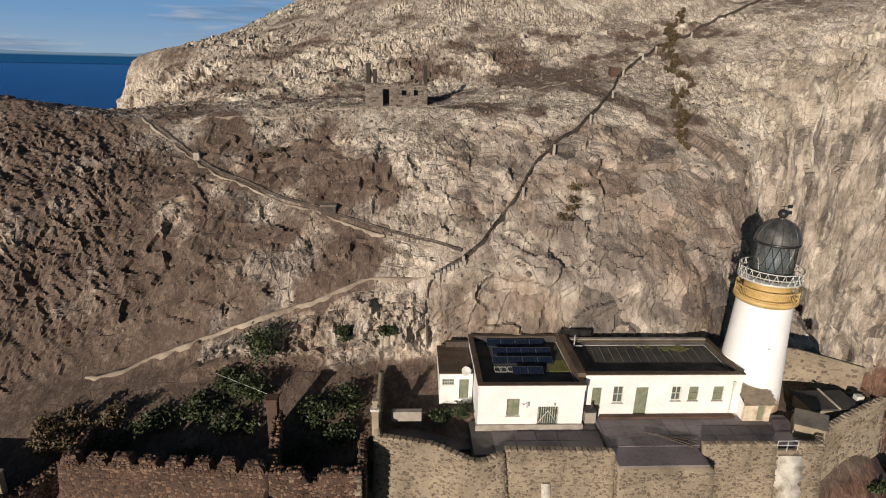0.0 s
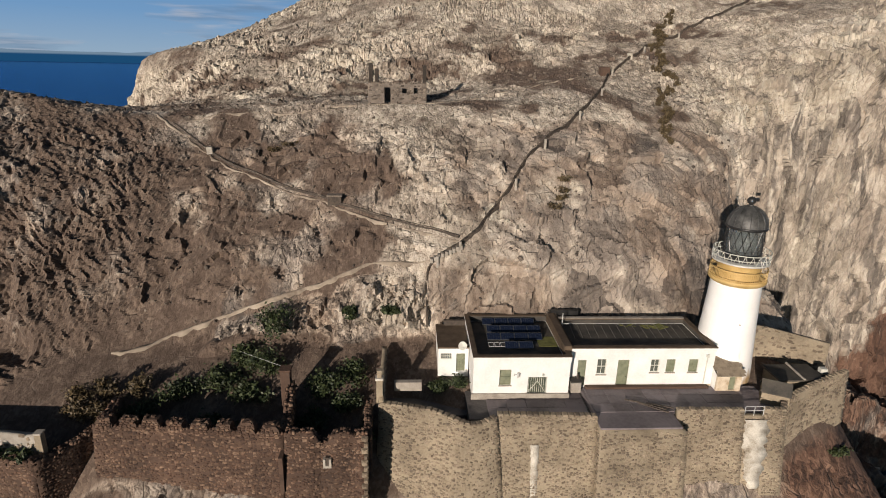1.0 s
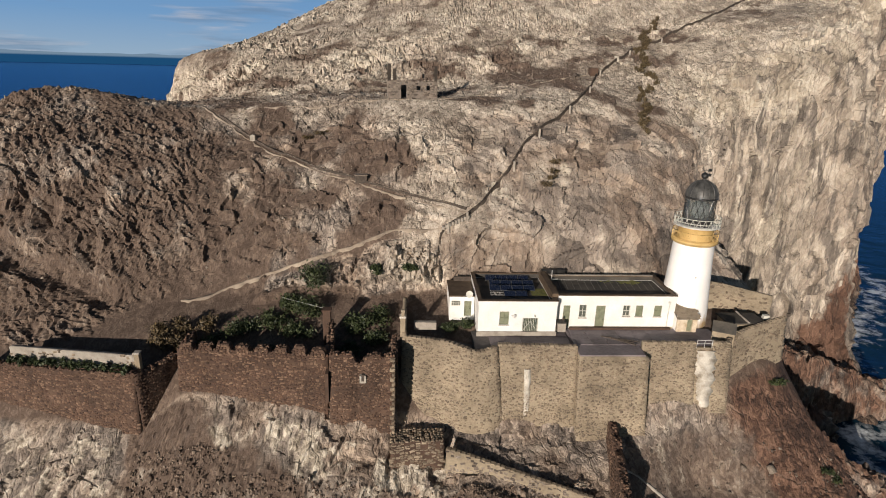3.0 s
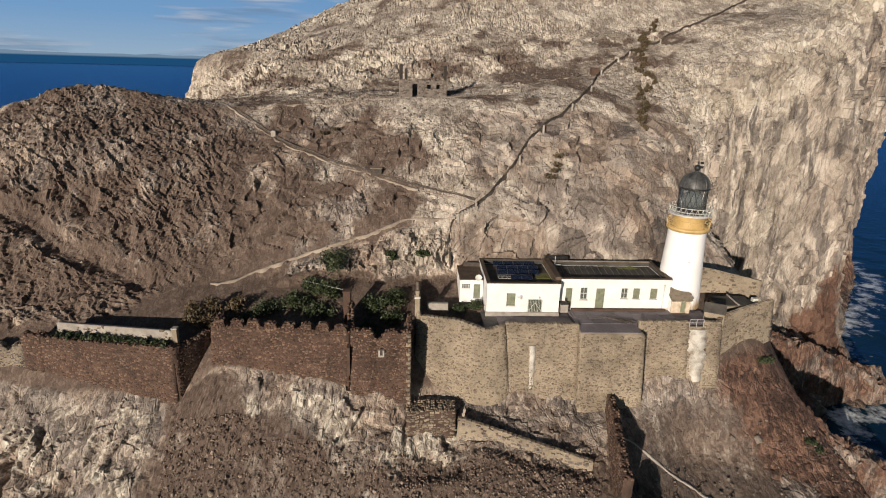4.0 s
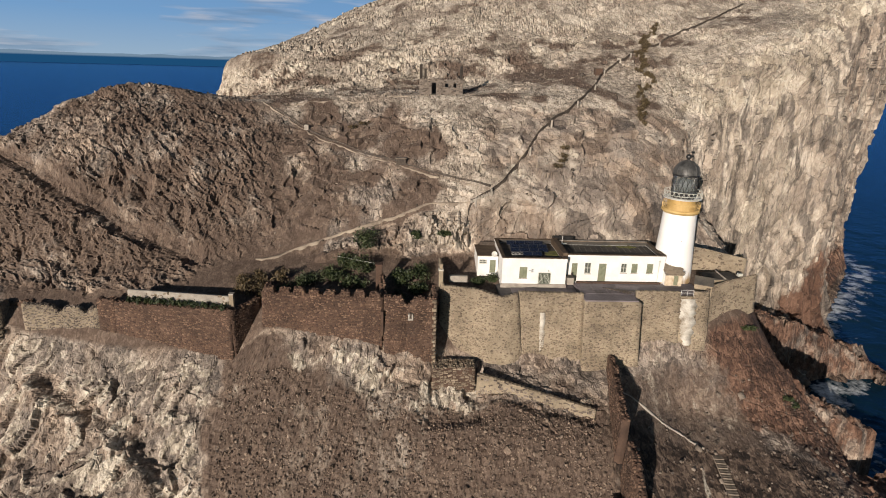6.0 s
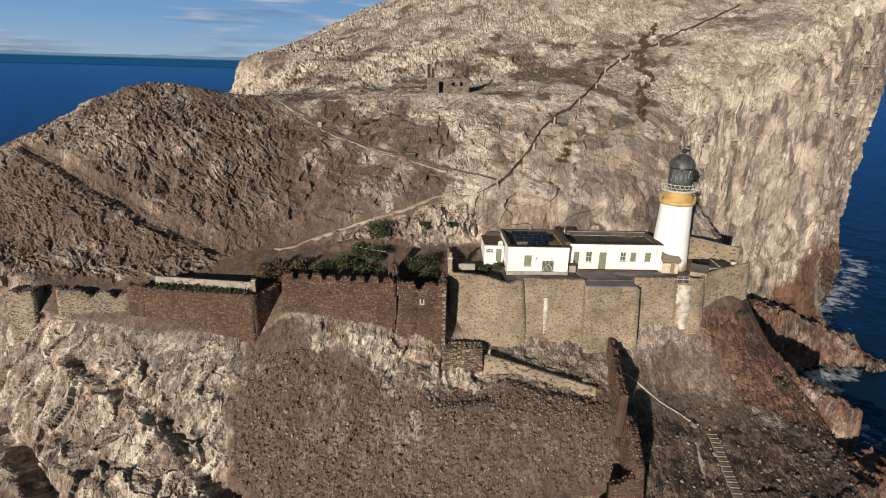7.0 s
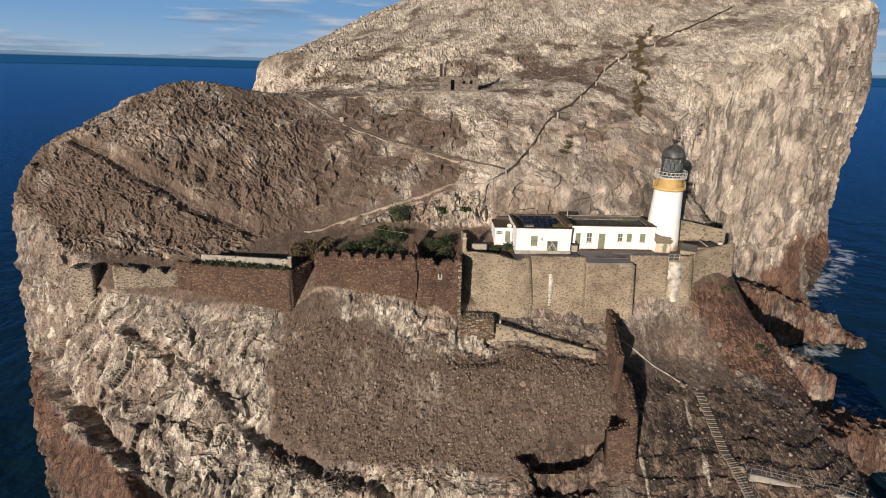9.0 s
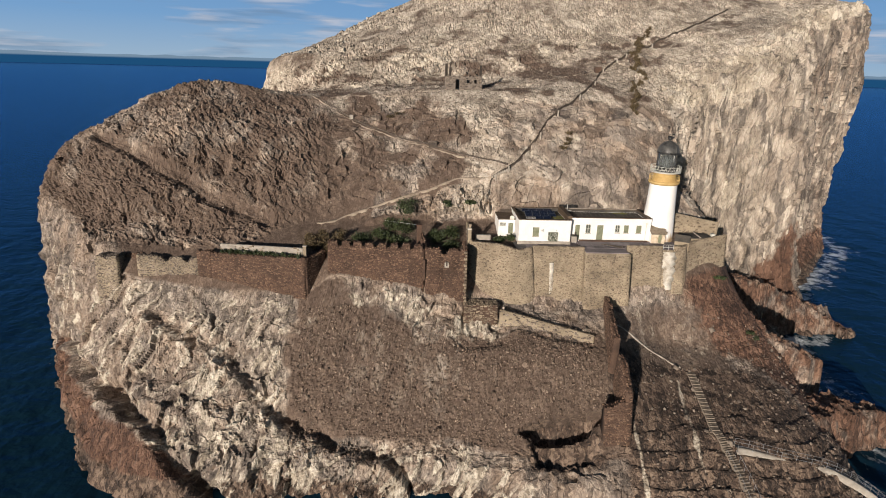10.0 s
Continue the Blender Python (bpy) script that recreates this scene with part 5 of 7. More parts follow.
for i, (x, y) in enumerate(spots):
    m = pose(x, y, 33.52, 26, 0, 0)
    if i:
        copy_thing(first, m)
    else:
        first.matrix_basis = m

# empty frames and planks lying on the roof
rack = thing("panel_rack", "bare pale frames lying flat on the felt roof", "rack", 0, 0, 0)
for i in range(3):
    bm = bmesh.new()
    a = 1.9 + i * 0.62
    for seg in (((a, 3.2), (a + 0.5, 3.2)), ((a + 0.5, 3.2), (a + 0.5, 4.1)), ((a + 0.5, 4.1), (a, 4.1)), ((a, 4.1), (a, 3.2))):
        rod(bm, (*seg[0], 33.46), (*seg[1], 33.46), 0.03, 5)
    part("frame", bm, M_ALU, rack)


# ---- the long wing ----
def wing():
    h = thing("dwelling_wing", "long low white harled wing with green shutters beside the tower", "house", 0, 0, 0)
    x0, x1, y0, y1, top = 9.4, 24.45, 1.35, 8.4, 33.7
    wins = [(12.5, 31.3, 13.45, 33.0), (17.95, 31.5, 18.85, 32.95), (19.55, 31.5, 20.45, 32.95), (21.85, 31.5, 22.8, 32.95)]
    doors = [(10.55, 30.0, 11.4, 32.9), (14.6, 30.0, 15.75, 32.9)]
    part("front_wall", panel_with_holes(bmesh.new(), x0, x1, 29.5, top, y0, y0 + 0.5, wins + doors), M_WHITE, h)
    part("end_wall", bm_box(bmesh.new(), x1 - 0.45, y0 + 0.5, 29.5, x1, y1, top), M_WHITE, h)
    part("back_wall", bm_box(bmesh.new(), x0, y1 - 0.45, 29.5, x1 - 0.45, y1, top), M_WHITE, h)
    roof = part("roof", bm_box(bmesh.new(), x0, y0 + 0.4, top - 0.25, x1 - 0.4, y1 - 0.4, top - 0.02), M_ROOF, h, "dark felted roof with pale battens")
    part("parapet", parapet_ring(x0 + 0.12, y0 - 0.05, x1 + 0.05, y1 + 0.05, top, 34.2, 0.4), M_WHITE, h)
    part("coping", parapet_ring(x0 + 0.1, y0 - 0.1, x1 + 0.1, y1 + 0.1, 34.2, 34.3, 0.55), M_RUST, h, "brown weathered coping")
    part("felt_upstand", parapet_ring(x0 + 0.524, y0 + 0.354, x1 - 0.354, y1 - 0.354, top - 0.02, 34.19, 0.03), M_ROOF, h)
    part("back_coping", bm_box(bmesh.new(), x0 + 0.7, y1 - 0.38, 34.3, x1 - 0.3, y1 + 0.02, 34.36), M_CONCRETE, h, "pale concrete coping")
    for i in range(15):
        x = 11.0 + i * 0.86
        bm = bmesh.new()
        rod(bm, (x, 4.6, top), (x + 0.25, 7.6, top + 0.02), 0.035, 4)
        part("batten", bm, M_BATTEN, roof)
    bm = bmesh.new()
    for i in range(34):
        a, c = random.uniform(17.0, 21.8), random.gauss(7.35, 0.28)
        bmesh.ops.create_icosphere(bm, subdivisions=1, radius=random.uniform(0.12, 0.3), matrix=Matrix.Translation((a, min(c, 7.9), top - 0.04)) @ Matrix.Diagonal((1.6, 1, 0.35, 1)))
    part("moss", bm, M_MOSS, roof, "yellow-green moss cushions")
    for k, w in enumerate(wins):
        window(h, *w, y0, "small sash window, grey-green paint" if k else "sash window with a pale frame", k > 1)
    plank_door(h, *doors[0], y0, M_GREEN_PAINT, "faded green plank door")
    plank_door(h, *doors[1], y0, M_GREEN_PAINT, "tall grey-green door standing ajar")
    bm = bmesh.new()
    rod(bm, (23.62, y0 - 0.08, 30.2), (23.62, y0 - 0.08, 33.2), 0.06, 8); bm_box(bm, 23.5, y0 - 0.2, 33.2, 23.75, y0, 33.5)
    part("drainpipe", bm, M_FRAME, h, "cream drainpipe with a hopper")
    part("plinth", bm_box(bmesh.new(), 11.5, y0 - 0.1, 29.5, 24.4, y0 - 0.004, 30.12), M_STAIN, h, "stained brown plinth")
    # low wall between the two roofs, with odds and ends against it
    part("upstand", bm_box(bmesh.new(), 9.0, 1.2, 33.4, 9.75, 9.0, 34.5), M_RUST, h, "brown coated upstand between the roofs")
    bm = bmesh.new()
    for i in range(9):
        a = (9.3 + random.uniform(-0.6, 1.5), 8.6 + random.uniform(-0.4, 0.3), 34.3)
        rod(bm, a, (a[0] + random.uniform(-0.5, 0.5), a[1] + random.uniform(-0.3, 0.3), 34.5 + random.uniform(0.2, 0.7)), 0.03, 4)
    part("pipes", bm, M_DARK_WOOD, h, "thin dark pipes at the roof edge")
    rod_bm = rod(rod(bmesh.new(), (10.2, 6.9, 33.7), (10.2, 6.9, 35.4), 0.05, 6), (9.9, 6.9, 34.2), (11.0, 6.9, 34.2), 0.05, 6)
    part("flue", rod_bm, M_ALU, h, "thin grey metal flue")
    return h


wing()

# a made-up black block on the back parapet for the dark shape there
tank = thing("roof_tank", "long low black block added behind the roof parapet", "tank", 0, 0, 0)
soft = soft_box("body", 9.2, 9.05, 34.15, 12.6, 9.5, 34.75, M_BLACK, tank, bevel=0.08)
for x in (9.6, 10.9, 12.2):
    part("bracket", bm_box(bmesh.new(), x, 9.1, 34.08, x + 0.12, 9.45, 34.15), M_DARK_WOOD, tank)


# ---- annex, with dish ----
def annex():
    h = thing("annex", "small cream lean-to annex with a brown flat roof", "outbuilding", 0, 0, 0)
    x0, x1, y0, y1, top = -3.2, -0.1, 3.7, 8.9, 33.0
    holes = [(-2.95, 31.75, -1.85, 32.45), (-1.35, 30.3, -0.45, 32.4)]
    part("front_wall", panel_with_holes(bmesh.new(), x0, x1, 29.8, top, y0, y0 + 0.35, holes), M_WHITE, h)
    part("side_wall", bm_box(bmesh.new(), x0, y0 + 0.35, 29.8, x0 + 0.35, y1, top), M_WHITE, h)
    part("back_wall", bm_box(bmesh.new(), x0 + 0.35, y1 - 0.35, 29.8, x1, y1, top), M_WHITE, h)
    part("roof", bm_box(bmesh.new(), x0 - 0.08, y0 - 0.1, top, x1, y1 + 0.1, top + 0.16), M_RUST, h, "brown coated roof slab")
    part("back_upstand", bm_box(bmesh.new(), x0 + 0.8, y1 - 0.25, top + 0.16, x1, y1 + 0.1, top + 0.75), M_DARK_WOOD, h)
    w = thing_part("window", h, "pierced block window")
    bm = bmesh.new()
    for i in range(5):
        bm_box(bm, -2.95 + 0.22 * i, y0 + 0.05, 31.75, -2.95 + 0.22 * i + 0.05, y0 + 0.2, 32.45)
    for i in range(3):
        bm_box(bm, -2.95, y0 + 0.052, 31.75 + 0.31 * i, -1.85, y0 + 0.198, 31.75 + 0.31 * i + 0.06)
    part("window_frame", bm, M_FRAME, w)
    part("pane", bm_box(bmesh.new(), -2.94, y0 + 0.22, 31.76, -1.86, y0 + 0.24, 32.44), M_PANE, w)
    plank_door(h, -1.35, 30.32, -0.45, 32.4, y0 + 0.05, M_GREEN_PAINT, "dark green door in shade")
    d = thing("satellite_dish", "white satellite dish on a wall bracket", "dish", 0, 0, 0)
    bm = lathe(bmesh.new(), [(0.02, 0), (0.18, 0.02), (0.33, 0.08), (0.42, 0.15), (0.44, 0.15), (0.34, 0.06), (0.18, 0), (0.02, -0.03)], 20)
    bmesh.ops.transform(bm, matrix=pose(-0.75, 3.55, 33.35, 62, 0, -12), verts=bm.verts[:])
    part("reflector", bm, M_FRAME, d, smooth=True)
    bm = rod(rod(bmesh.new(), (-0.75, 3.55, 33.35), (-0.1, 3.9, 33.3), 0.035, 6), (-0.75, 3.55, 33.2), (-0.8, 3.1, 33.3), 0.02, 5)
    part("arm", bm, M_ALU, d)


annex()

# fuel locker in the angle of the two houses
lk = thing("fuel_locker", "pale concrete fuel locker with a dark lid", "locker", 0, 0, 0)
soft_box("body", 9.75, 0.2, 29.9, 10.75, 1.2, 31.0, M_CONCRETE, lk)
soft_box("lid", 9.7, 0.15, 31.0, 10.8, 1.22, 31.14, M_ROOF, lk)
part("flue", rod(bmesh.new(), (10.5, 0.9, 31.1), (10.5, 0.9, 31.6), 0.1, 8), M_DARK_WOOD, lk)


# ---- the tower ----
TX, TY = 27.07, 4.575


def lighthouse():
    t = thing("lighthouse", "white round lighthouse with ochre gallery and black lantern dome", "lighthouse", 0, 0, 0)
    part("tower_shaft", lathe(bmesh.new(), [(3.02, 29.0), (2.98, 30.3), (2.9, 31.5), (2.64, 35.5), (2.5, 38.0), (2.42, 40.1), (2.44, 40.2)], 72, TX, TY), M_TOWER, t, smooth=True)
    part("cornice", lathe(bmesh.new(), [(2.44, 40.2), (2.56, 40.28), (2.66, 40.42), (2.74, 40.46), (2.76, 40.66), (2.72, 40.76), (1.9, 40.77)], 72, TX, TY), M_OCHRE, t, "ochre painted cornice", True)
    part("drum", lathe(bmesh.new(), [(2.02, 40.77), (2.02, 42.3), (2.1, 42.36)], 64, TX, TY), M_OCHRE, t, "ochre painted drum below the lantern", True)
    # lower gallery railing
    r = thing_part("lower_railing", t, "ochre iron railing")
    n = 84
    for i in range(n):
        a = 2 * math.pi * i / n
        c, s_ = TX + 2.66 * math.cos(a), TY + 2.66 * math.sin(a)
        part("baluster", rod(bmesh.new(), (c, s_, 40.76), (c, s_, 41.75), 0.018, 4), M_OCHRE, r)
    for z, q in ((41.76, 0.035), (40.9, 0.025)):
        part("rail", lathe(bmesh.new(), [(2.66 - q, z - q), (2.66 + q, z - q), (2.66 + q, z + q), (2.66 - q, z + q), (2.66 - q, z - q)], 64, TX, TY), M_OCHRE, r)
    for i in range(7):
        a = 2 * math.pi * (i + 0.3) / 7
        bm = bmesh.new()
        rod(bm, (TX + 2.0 * math.cos(a), TY + 2.0 * math.sin(a), 41.6), (TX + 2.1 * math.cos(a), TY + 2.1 * math.sin(a), 41.6), 0.1, 8)
        part("vent", bm, M_OCHRE, t)
    # upper gallery
    part("upper_gallery", lathe(bmesh.new(), [(1.9, 42.3), (2.55, 42.36), (2.7, 42.42), (2.7, 42.5), (1.8, 42.52)], 64, TX, TY), M_ALU, t, "grey gallery floor", True)
    u = thing_part("upper_railing", t, "white lattice railing")
    n = 24
    for i in range(n):
        a, c = 2 * math.pi * i / n, 2 * math.pi * (i + 0.5) / n
        e = 2 * math.pi * (i + 1) / n
        bm = bmesh.new()
        p0 = (TX + 2.66 * math.cos(a), TY + 2.66 * math.sin(a))
        p1 = (TX + 2.66 * math.cos(c), TY + 2.66 * math.sin(c))
        p2 = (TX + 2.66 * math.cos(e), TY + 2.66 * math.sin(e))
        rod(bm, (*p0, 42.5), (*p1, 43.5), 0.028, 4); rod(bm, (*p1, 43.5), (*p2, 42.5), 0.028, 4)
        part("lattice", bm, M_FRAME, u)
    for z in (43.52, 43.0, 42.55):
        q = 0.035
        part("rail", lathe(bmesh.new(), [(2.66 - q, z - q), (2.66 + q, z - q), (2.66 + q, z + q), (2.66 - q, z + q), (2.66 - q, z - q)], 64, TX, TY), M_FRAME, u)
    # lantern: murette, panes between slanting bars, dome, vent ball and vane
    lan = thing_part("lantern", t, "black iron lantern with diamond panes")
    part("murette", lathe(bmesh.new(), [(1.8, 42.5), (1.8, 43.3), (1.84, 43.34), (1.7, 43.36)], 48, TX, TY), M_BLACK, lan, smooth=True)
    n = 16
    for i in range(n):
        a, c = 2 * math.pi * i / n, 2 * math.pi * (i + 1) / n
        bm = bmesh.new()
        q = [bm.verts.new((TX + 1.72 * math.cos(k), TY + 1.72 * math.sin(k), z)) for k, z in ((a, 43.36), (c, 43.36), (c, 45.8), (a, 45.8))]
        bm.faces.new(q)
        part("pane", bm, M_LANTERN, lan)
        bm = bmesh.new()
        mid = (a + c) / 2
        lo, hi, up = ([(TX + 1.76 * math.cos(k), TY + 1.76 * math.sin(k), z) for k in (a, mid, c)] for z in (43.36, 44.5, 45.8))
        rod(bm, lo[0], hi[1], 0.035, 4); rod(bm, lo[2], hi[1], 0.035, 4); rod(bm, hi[1], up[0], 0.035, 4); rod(bm, hi[1], up[2], 0.035, 4)
        part("glazing_bar", bm, M_BLACK, lan)
    part("ring", lathe(bmesh.new(), [(1.7, 45.75), (1.9, 45.78), (1.95, 45.9), (1.9, 46.02), (1.7, 46.04)], 48, TX, TY), M_BLACK, lan, smooth=True)
    dome = [(1.86 * math.cos(radians(k)) + 0.02, 46.0 + 1.98 * math.sin(radians(k))) for k in range(0, 82, 8)]
    part("dome", lathe(bmesh.new(), dome + [(0.27, 47.97), (0.25, 48.1)], 48, TX, TY), M_DOME, lan, "black dome streaked with white", True)
    for i in range(16):
        a = 2 * math.pi * i / 16
        bm = bmesh.new()
        pts = [(TX + (r_ + 0.02) * math.cos(a), TY + (r_ + 0.02) * math.sin(a), z + 0.01) for r_, z in dome]
        for p, q in zip(pts, pts[1:]):
            rod(bm, p, q, 0.03, 4)
        part("dome_rib", bm, M_DOME, lan)
    ball = [(0.02 + 0.4 * math.sin(radians(k)), 48.5 - 0.4 * math.cos(radians(k))) for k in range(5, 176, 17)]
    part("vent_ball", lathe(bmesh.new(), ball, 20, TX, TY), M_BLACK, lan, smooth=True)
    bm = rod(bmesh.new(), (TX, TY, 48.90), (TX, TY, 49.35), 0.03, 5)
    rod(bm, (TX - 0.3, TY, 49.15), (TX + 0.6, TY, 49.15), 0.03, 5)
    bm_box(bm, TX + 0.3, TY - 0.02, 49.0, TX + 0.75, TY + 0.02, 49.3)
    bm_box(bm, TX + 0.35, TY - 0.15, 48.45, TX + 0.7, TY + 0.15, 48.75)
    part("wind_vane", bm, M_BLACK, lan)
    # lamp inside
    part("lens", lathe(bmesh.new(), [(0.3, 43.4), (0.75, 43.7), (0.85, 44.4), (0.75, 45.1), (0.3, 45.4)], 24, TX, TY), M_ALU, lan, "pale lens apparatus", True)
    part("small_vent", bm_box(bmesh.new(), TX - 0.42, TY - 2.66, 36.35, TX - 0.3, TY - 2.5, 36.45), M_CONCRETE, t)
    return t


def tower_paint():
    m = plain("tower_white", (0.8, 0.8, 0.78), (0.88, 0.88, 0.87), 0.5, 0.7, bump=0.12)
    n, l = m.node_tree.nodes, m.node_tree.links
    b = n["Principled BSDF"]
    src = b.inputs["Base Color"].links[0].from_socket
    tc = n.new("ShaderNodeTexCoord"); mp = n.new("ShaderNodeMapping"); mp.inputs["Scale"].default_value = (1.2, 1.2, 0.25)
    l.new(tc.outputs["Object"], mp.inputs[0])
    t = n.new("ShaderNodeTexNoise"); t.inputs["Scale"].default_value = 1.0; t.inputs["Detail"].default_value = 6
    l.new(mp.outputs[0], t.inputs["Vector"])
    sp = n.new("ShaderNodeSeparateXYZ"); l.new(tc.outputs["Object"], sp.inputs[0])
    h = n.new("ShaderNodeMapRange"); h.inputs[1].default_value, h.inputs[2].default_value, h.inputs[3].default_value, h.inputs[4].default_value = 30.2, 32.4, 0.42, -0.05
    l.new(sp.outputs["Z"], h.inputs[0])
    ad = n.new("ShaderNodeMath"); ad.operation = 'ADD'; l.new(t.outputs[0], ad.inputs[0]); l.new(h.outputs[0], ad.inputs[1])
    st = n.new("ShaderNodeMapRange"); st.inputs[1].default_value, st.inputs[2].default_value = 0.66, 0.9
    l.new(ad.outputs[0], st.inputs[0])
    mx = n.new("ShaderNodeMix"); mx.data_type = 'RGBA'; mx.inputs[7].default_value = (0.42, 0.29, 0.15, 1)
    l.new(st.outputs[0], mx.inputs[0]); l.new(src, mx.inputs[6]); l.new(mx.outputs[2], b.inputs["Base Color"])
    return m


M_TOWER = tower_paint()
lighthouse()


def porch():
    p = thing("porch", "cream porch with a slated lean-to roof at the tower's foot", "porch", 0, 0, 0)
    x0, x1, y0, y1 = 24.5, 27.0, 0.35, 2.6
    part("front_wall", panel_with_holes(bmesh.new(), x0, x1, 29.6, 31.75, y0, y0 + 0.25, [(25.75, 30.0, 26.45, 31.5)]), M_STAIN, p)
    part("side_wall", bm_box(bmesh.new(), x0, y0 + 0.25, 29.6, x0 + 0.25, y1, 31.9), M_WHITE, p)
    part("side_wall", bm_box(bmesh.new(), x1 - 0.25, y0 + 0.25, 29.6, x1, y1, 31.9), M_WHITE, p)
    part("door", bm_box(bmesh.new(), 25.76, y0 + 0.16, 30.01, 26.44, y0 + 0.2, 31.49), M_GREEN_PAINT, p, "grey-green porch door")
    rf = thing_part("roof", p, "grey-brown slated roof")
    sl = 0.42
    for row in range(8):
        for col in range(7):
            a = x0 - 0.2 + col * 0.42 + (0.2 if row % 2 else 0)
            y = y0 - 0.25 + row * 0.36
            bm = bm_box(bmesh.new(), 0, 0, 0, 0.41, 0.44, 0.025)
            bmesh.ops.transform(bm, matrix=pose(a, y, 31.72 + row * 0.36 * sl, 20, 0, random.uniform(-1.5, 1.5)), verts=bm.verts[:])
            part("slate", bm, M_SLATE, rf)
    bm = bmesh.new()
    v = [bm.verts.new(q) for q in ((x0 - 0.1, y0 - 0.1, 31.6), (x1 + 0.1, y0 - 0.1, 31.6), (x1 + 0.1, y1 + 0.2, 32.72), (x0 - 0.1, y1 + 0.2, 32.72), (x0 - 0.1, y0 - 0.1, 31.68), (x1 + 0.1, y0 - 0.1, 31.68), (x1 + 0.1, y1 + 0.2, 32.8), (x0 - 0.1, y1 + 0.2, 32.8))]
    for f in ((0, 3, 2, 1), (4, 5, 6, 7), (0, 1, 5, 4), (1, 2, 6, 5), (2, 3, 7, 6), (3, 0, 4, 7)):
        bm.faces.new([v[i] for i in f])
    part("deck", bm, M_DARK_WOOD, rf)


porch()

# ---- terrace paving ----
terrace = box("terrace", -0.6, -3.4, 28.0, 11.0, 1.3, 29.5, M_YARD)
yard = box("yard", -8.5, -1.6, 27.5, -0.6, 1.4, 28.7, M_YARD)
tagged(yard, "sunken dark yard beside the house", "yard", kind="structure")
bay = part("bay_terrace", bm_box(bm_box(bmesh.new(), 11.0, -5.5, 28.0, 18.5, -3.3, 29.876), 11.0, -3.3, 28.0, 29.0, 1.3, 29.88), M_SLAB)
tagged(bay, "paved bay of the terrace in front of the wing", "terrace", kind="structure")
tagged(terrace, "worn concrete terrace in front of the houses", "terrace", kind="structure")
yy = [-3.1, -1.7, -0.3, 1.2]
for i in range(13):
    for j in range(3):
        if i < 1 and j == 2:
            continue
        x = (1.3 if i < 5 else 1.75) + i * 1.9 + random.uniform(-0.03, 0.03)
        lift = 0.06 + 0.02 * random.random()
        low_side = x + 1.0 < 11.0
        ob = soft_box("paving_slab", x, yy[j], 29.4 if low_side else 29.8, x + 1.87, yy[j + 1] - 0.03, (29.5 if low_side else 29.88) + lift, M_SLAB, terrace if low_side else bay, bevel=0.02)
kerb = soft_box("kerb", 11.4, 0.75, 29.8, 24.0, 1.28, 30.16, M_RED_MORTAR)
tagged(kerb, "low brown step along the foot of the wing", "step", kind="structure")
for i, (x0, x1, tilt) in enumerate(((14.6, 18.2, 24), (15.2, 18.4, 30), (15.6, 18.6, 36), (16.4, 18.9, 20))):
    pl = part("timber", bm_box(bmesh.new(), 0, -0.07, 0, x1 - x0, 0.07, 0.09), M_DARK_WOOD)
    pl.matrix_world = pose(x0, -1.3 - 0.25 * i, 30.08 + 0.05 * (i % 2), 0, 0, -tilt)
    tagged(pl, "weathered dark timber lying on the paving", "timber", "timbers on the terrace")

# ---- the tan retaining wall ----
tan = dict(mortar=M_TAN_MORTAR, stone=M_TAN_STONE, batter=1.9, cover=0.7, size=(0.3, 0.17))
rubble_wall("wall_curved", [(-8.9, -2.0, 30.25), (-6.0, -2.7, 30.3), (-4.0, -3.3, 30.3), (-2.4, -4.0, 30.0), (-1.2, -4.7, 29.8), (-0.2, -4.9, 29.8), (0.8, -4.7, 29.9), (1.9, -4.1, 30.1)], 20.5, thick=0.55, label="curving tan rubble retaining wall under the terrace", coping=0.16, pieces=70, seed=2, faces=("front",), **tan)
rubble_wall("wall_middle", [(1.9, -3.9, 30.2), (11.0, -4.4, 30.25)], 19.8, thick=0.6, label="tan rubble retaining wall with a white streak", coping=0.16, pieces=90, seed=3, faces=("front", "start"), **tan)
rubble_wall("wall_bay", [(10.9, -5.7, 29.7), (18.7, -6.0, 29.7)], 19.0, thick=1.7, label="projecting tan rubble bay below the paving", coping=0.0, pieces=90, seed=4, faces=("front", "start", "end"), **tan)
rubble_wall("wall_east", [(18.6, -4.0, 30.6), (24.9, -4.1, 30.6)], 22.5, thick=0.5, label="tan rubble wall with pale limewash", coping=0.16, pieces=60, seed=5, faces=("front",), **tan)
rubble_wall("wall_drain", [(24.9, -4.1, 30.0), (26.9, -4.15, 30.0)], 22.0, thick=0.5, label="lower length of tan wall streaked white", pieces=20, seed=6, faces=("front",), **tan)
rubble_wall("wall_end", [(26.9, -4.1, 30.6), (28.9, -4.2, 30.6)], 22.5, thick=0.5, label="end length of the tan terrace wall", coping=0.16, pieces=30, seed=7, faces=("front", "end"), **tan)
rubble_wall("wall_corner", [(28.9, -4.2, 30.5), (29.9, -2.6, 30.7), (33.5, -0.8, 31.0), (39.2, 1.7, 31.3)], [23.5, 25.0, 25.0, 25.5], thick=0.5, label="tan rubble wall climbing to the cliff", coping=0.14, pieces=60, seed=8, faces=("front",), mortar=M_TAN_MORTAR, stone=M_TAN_STONE, batter=0.9, cover=0.6)
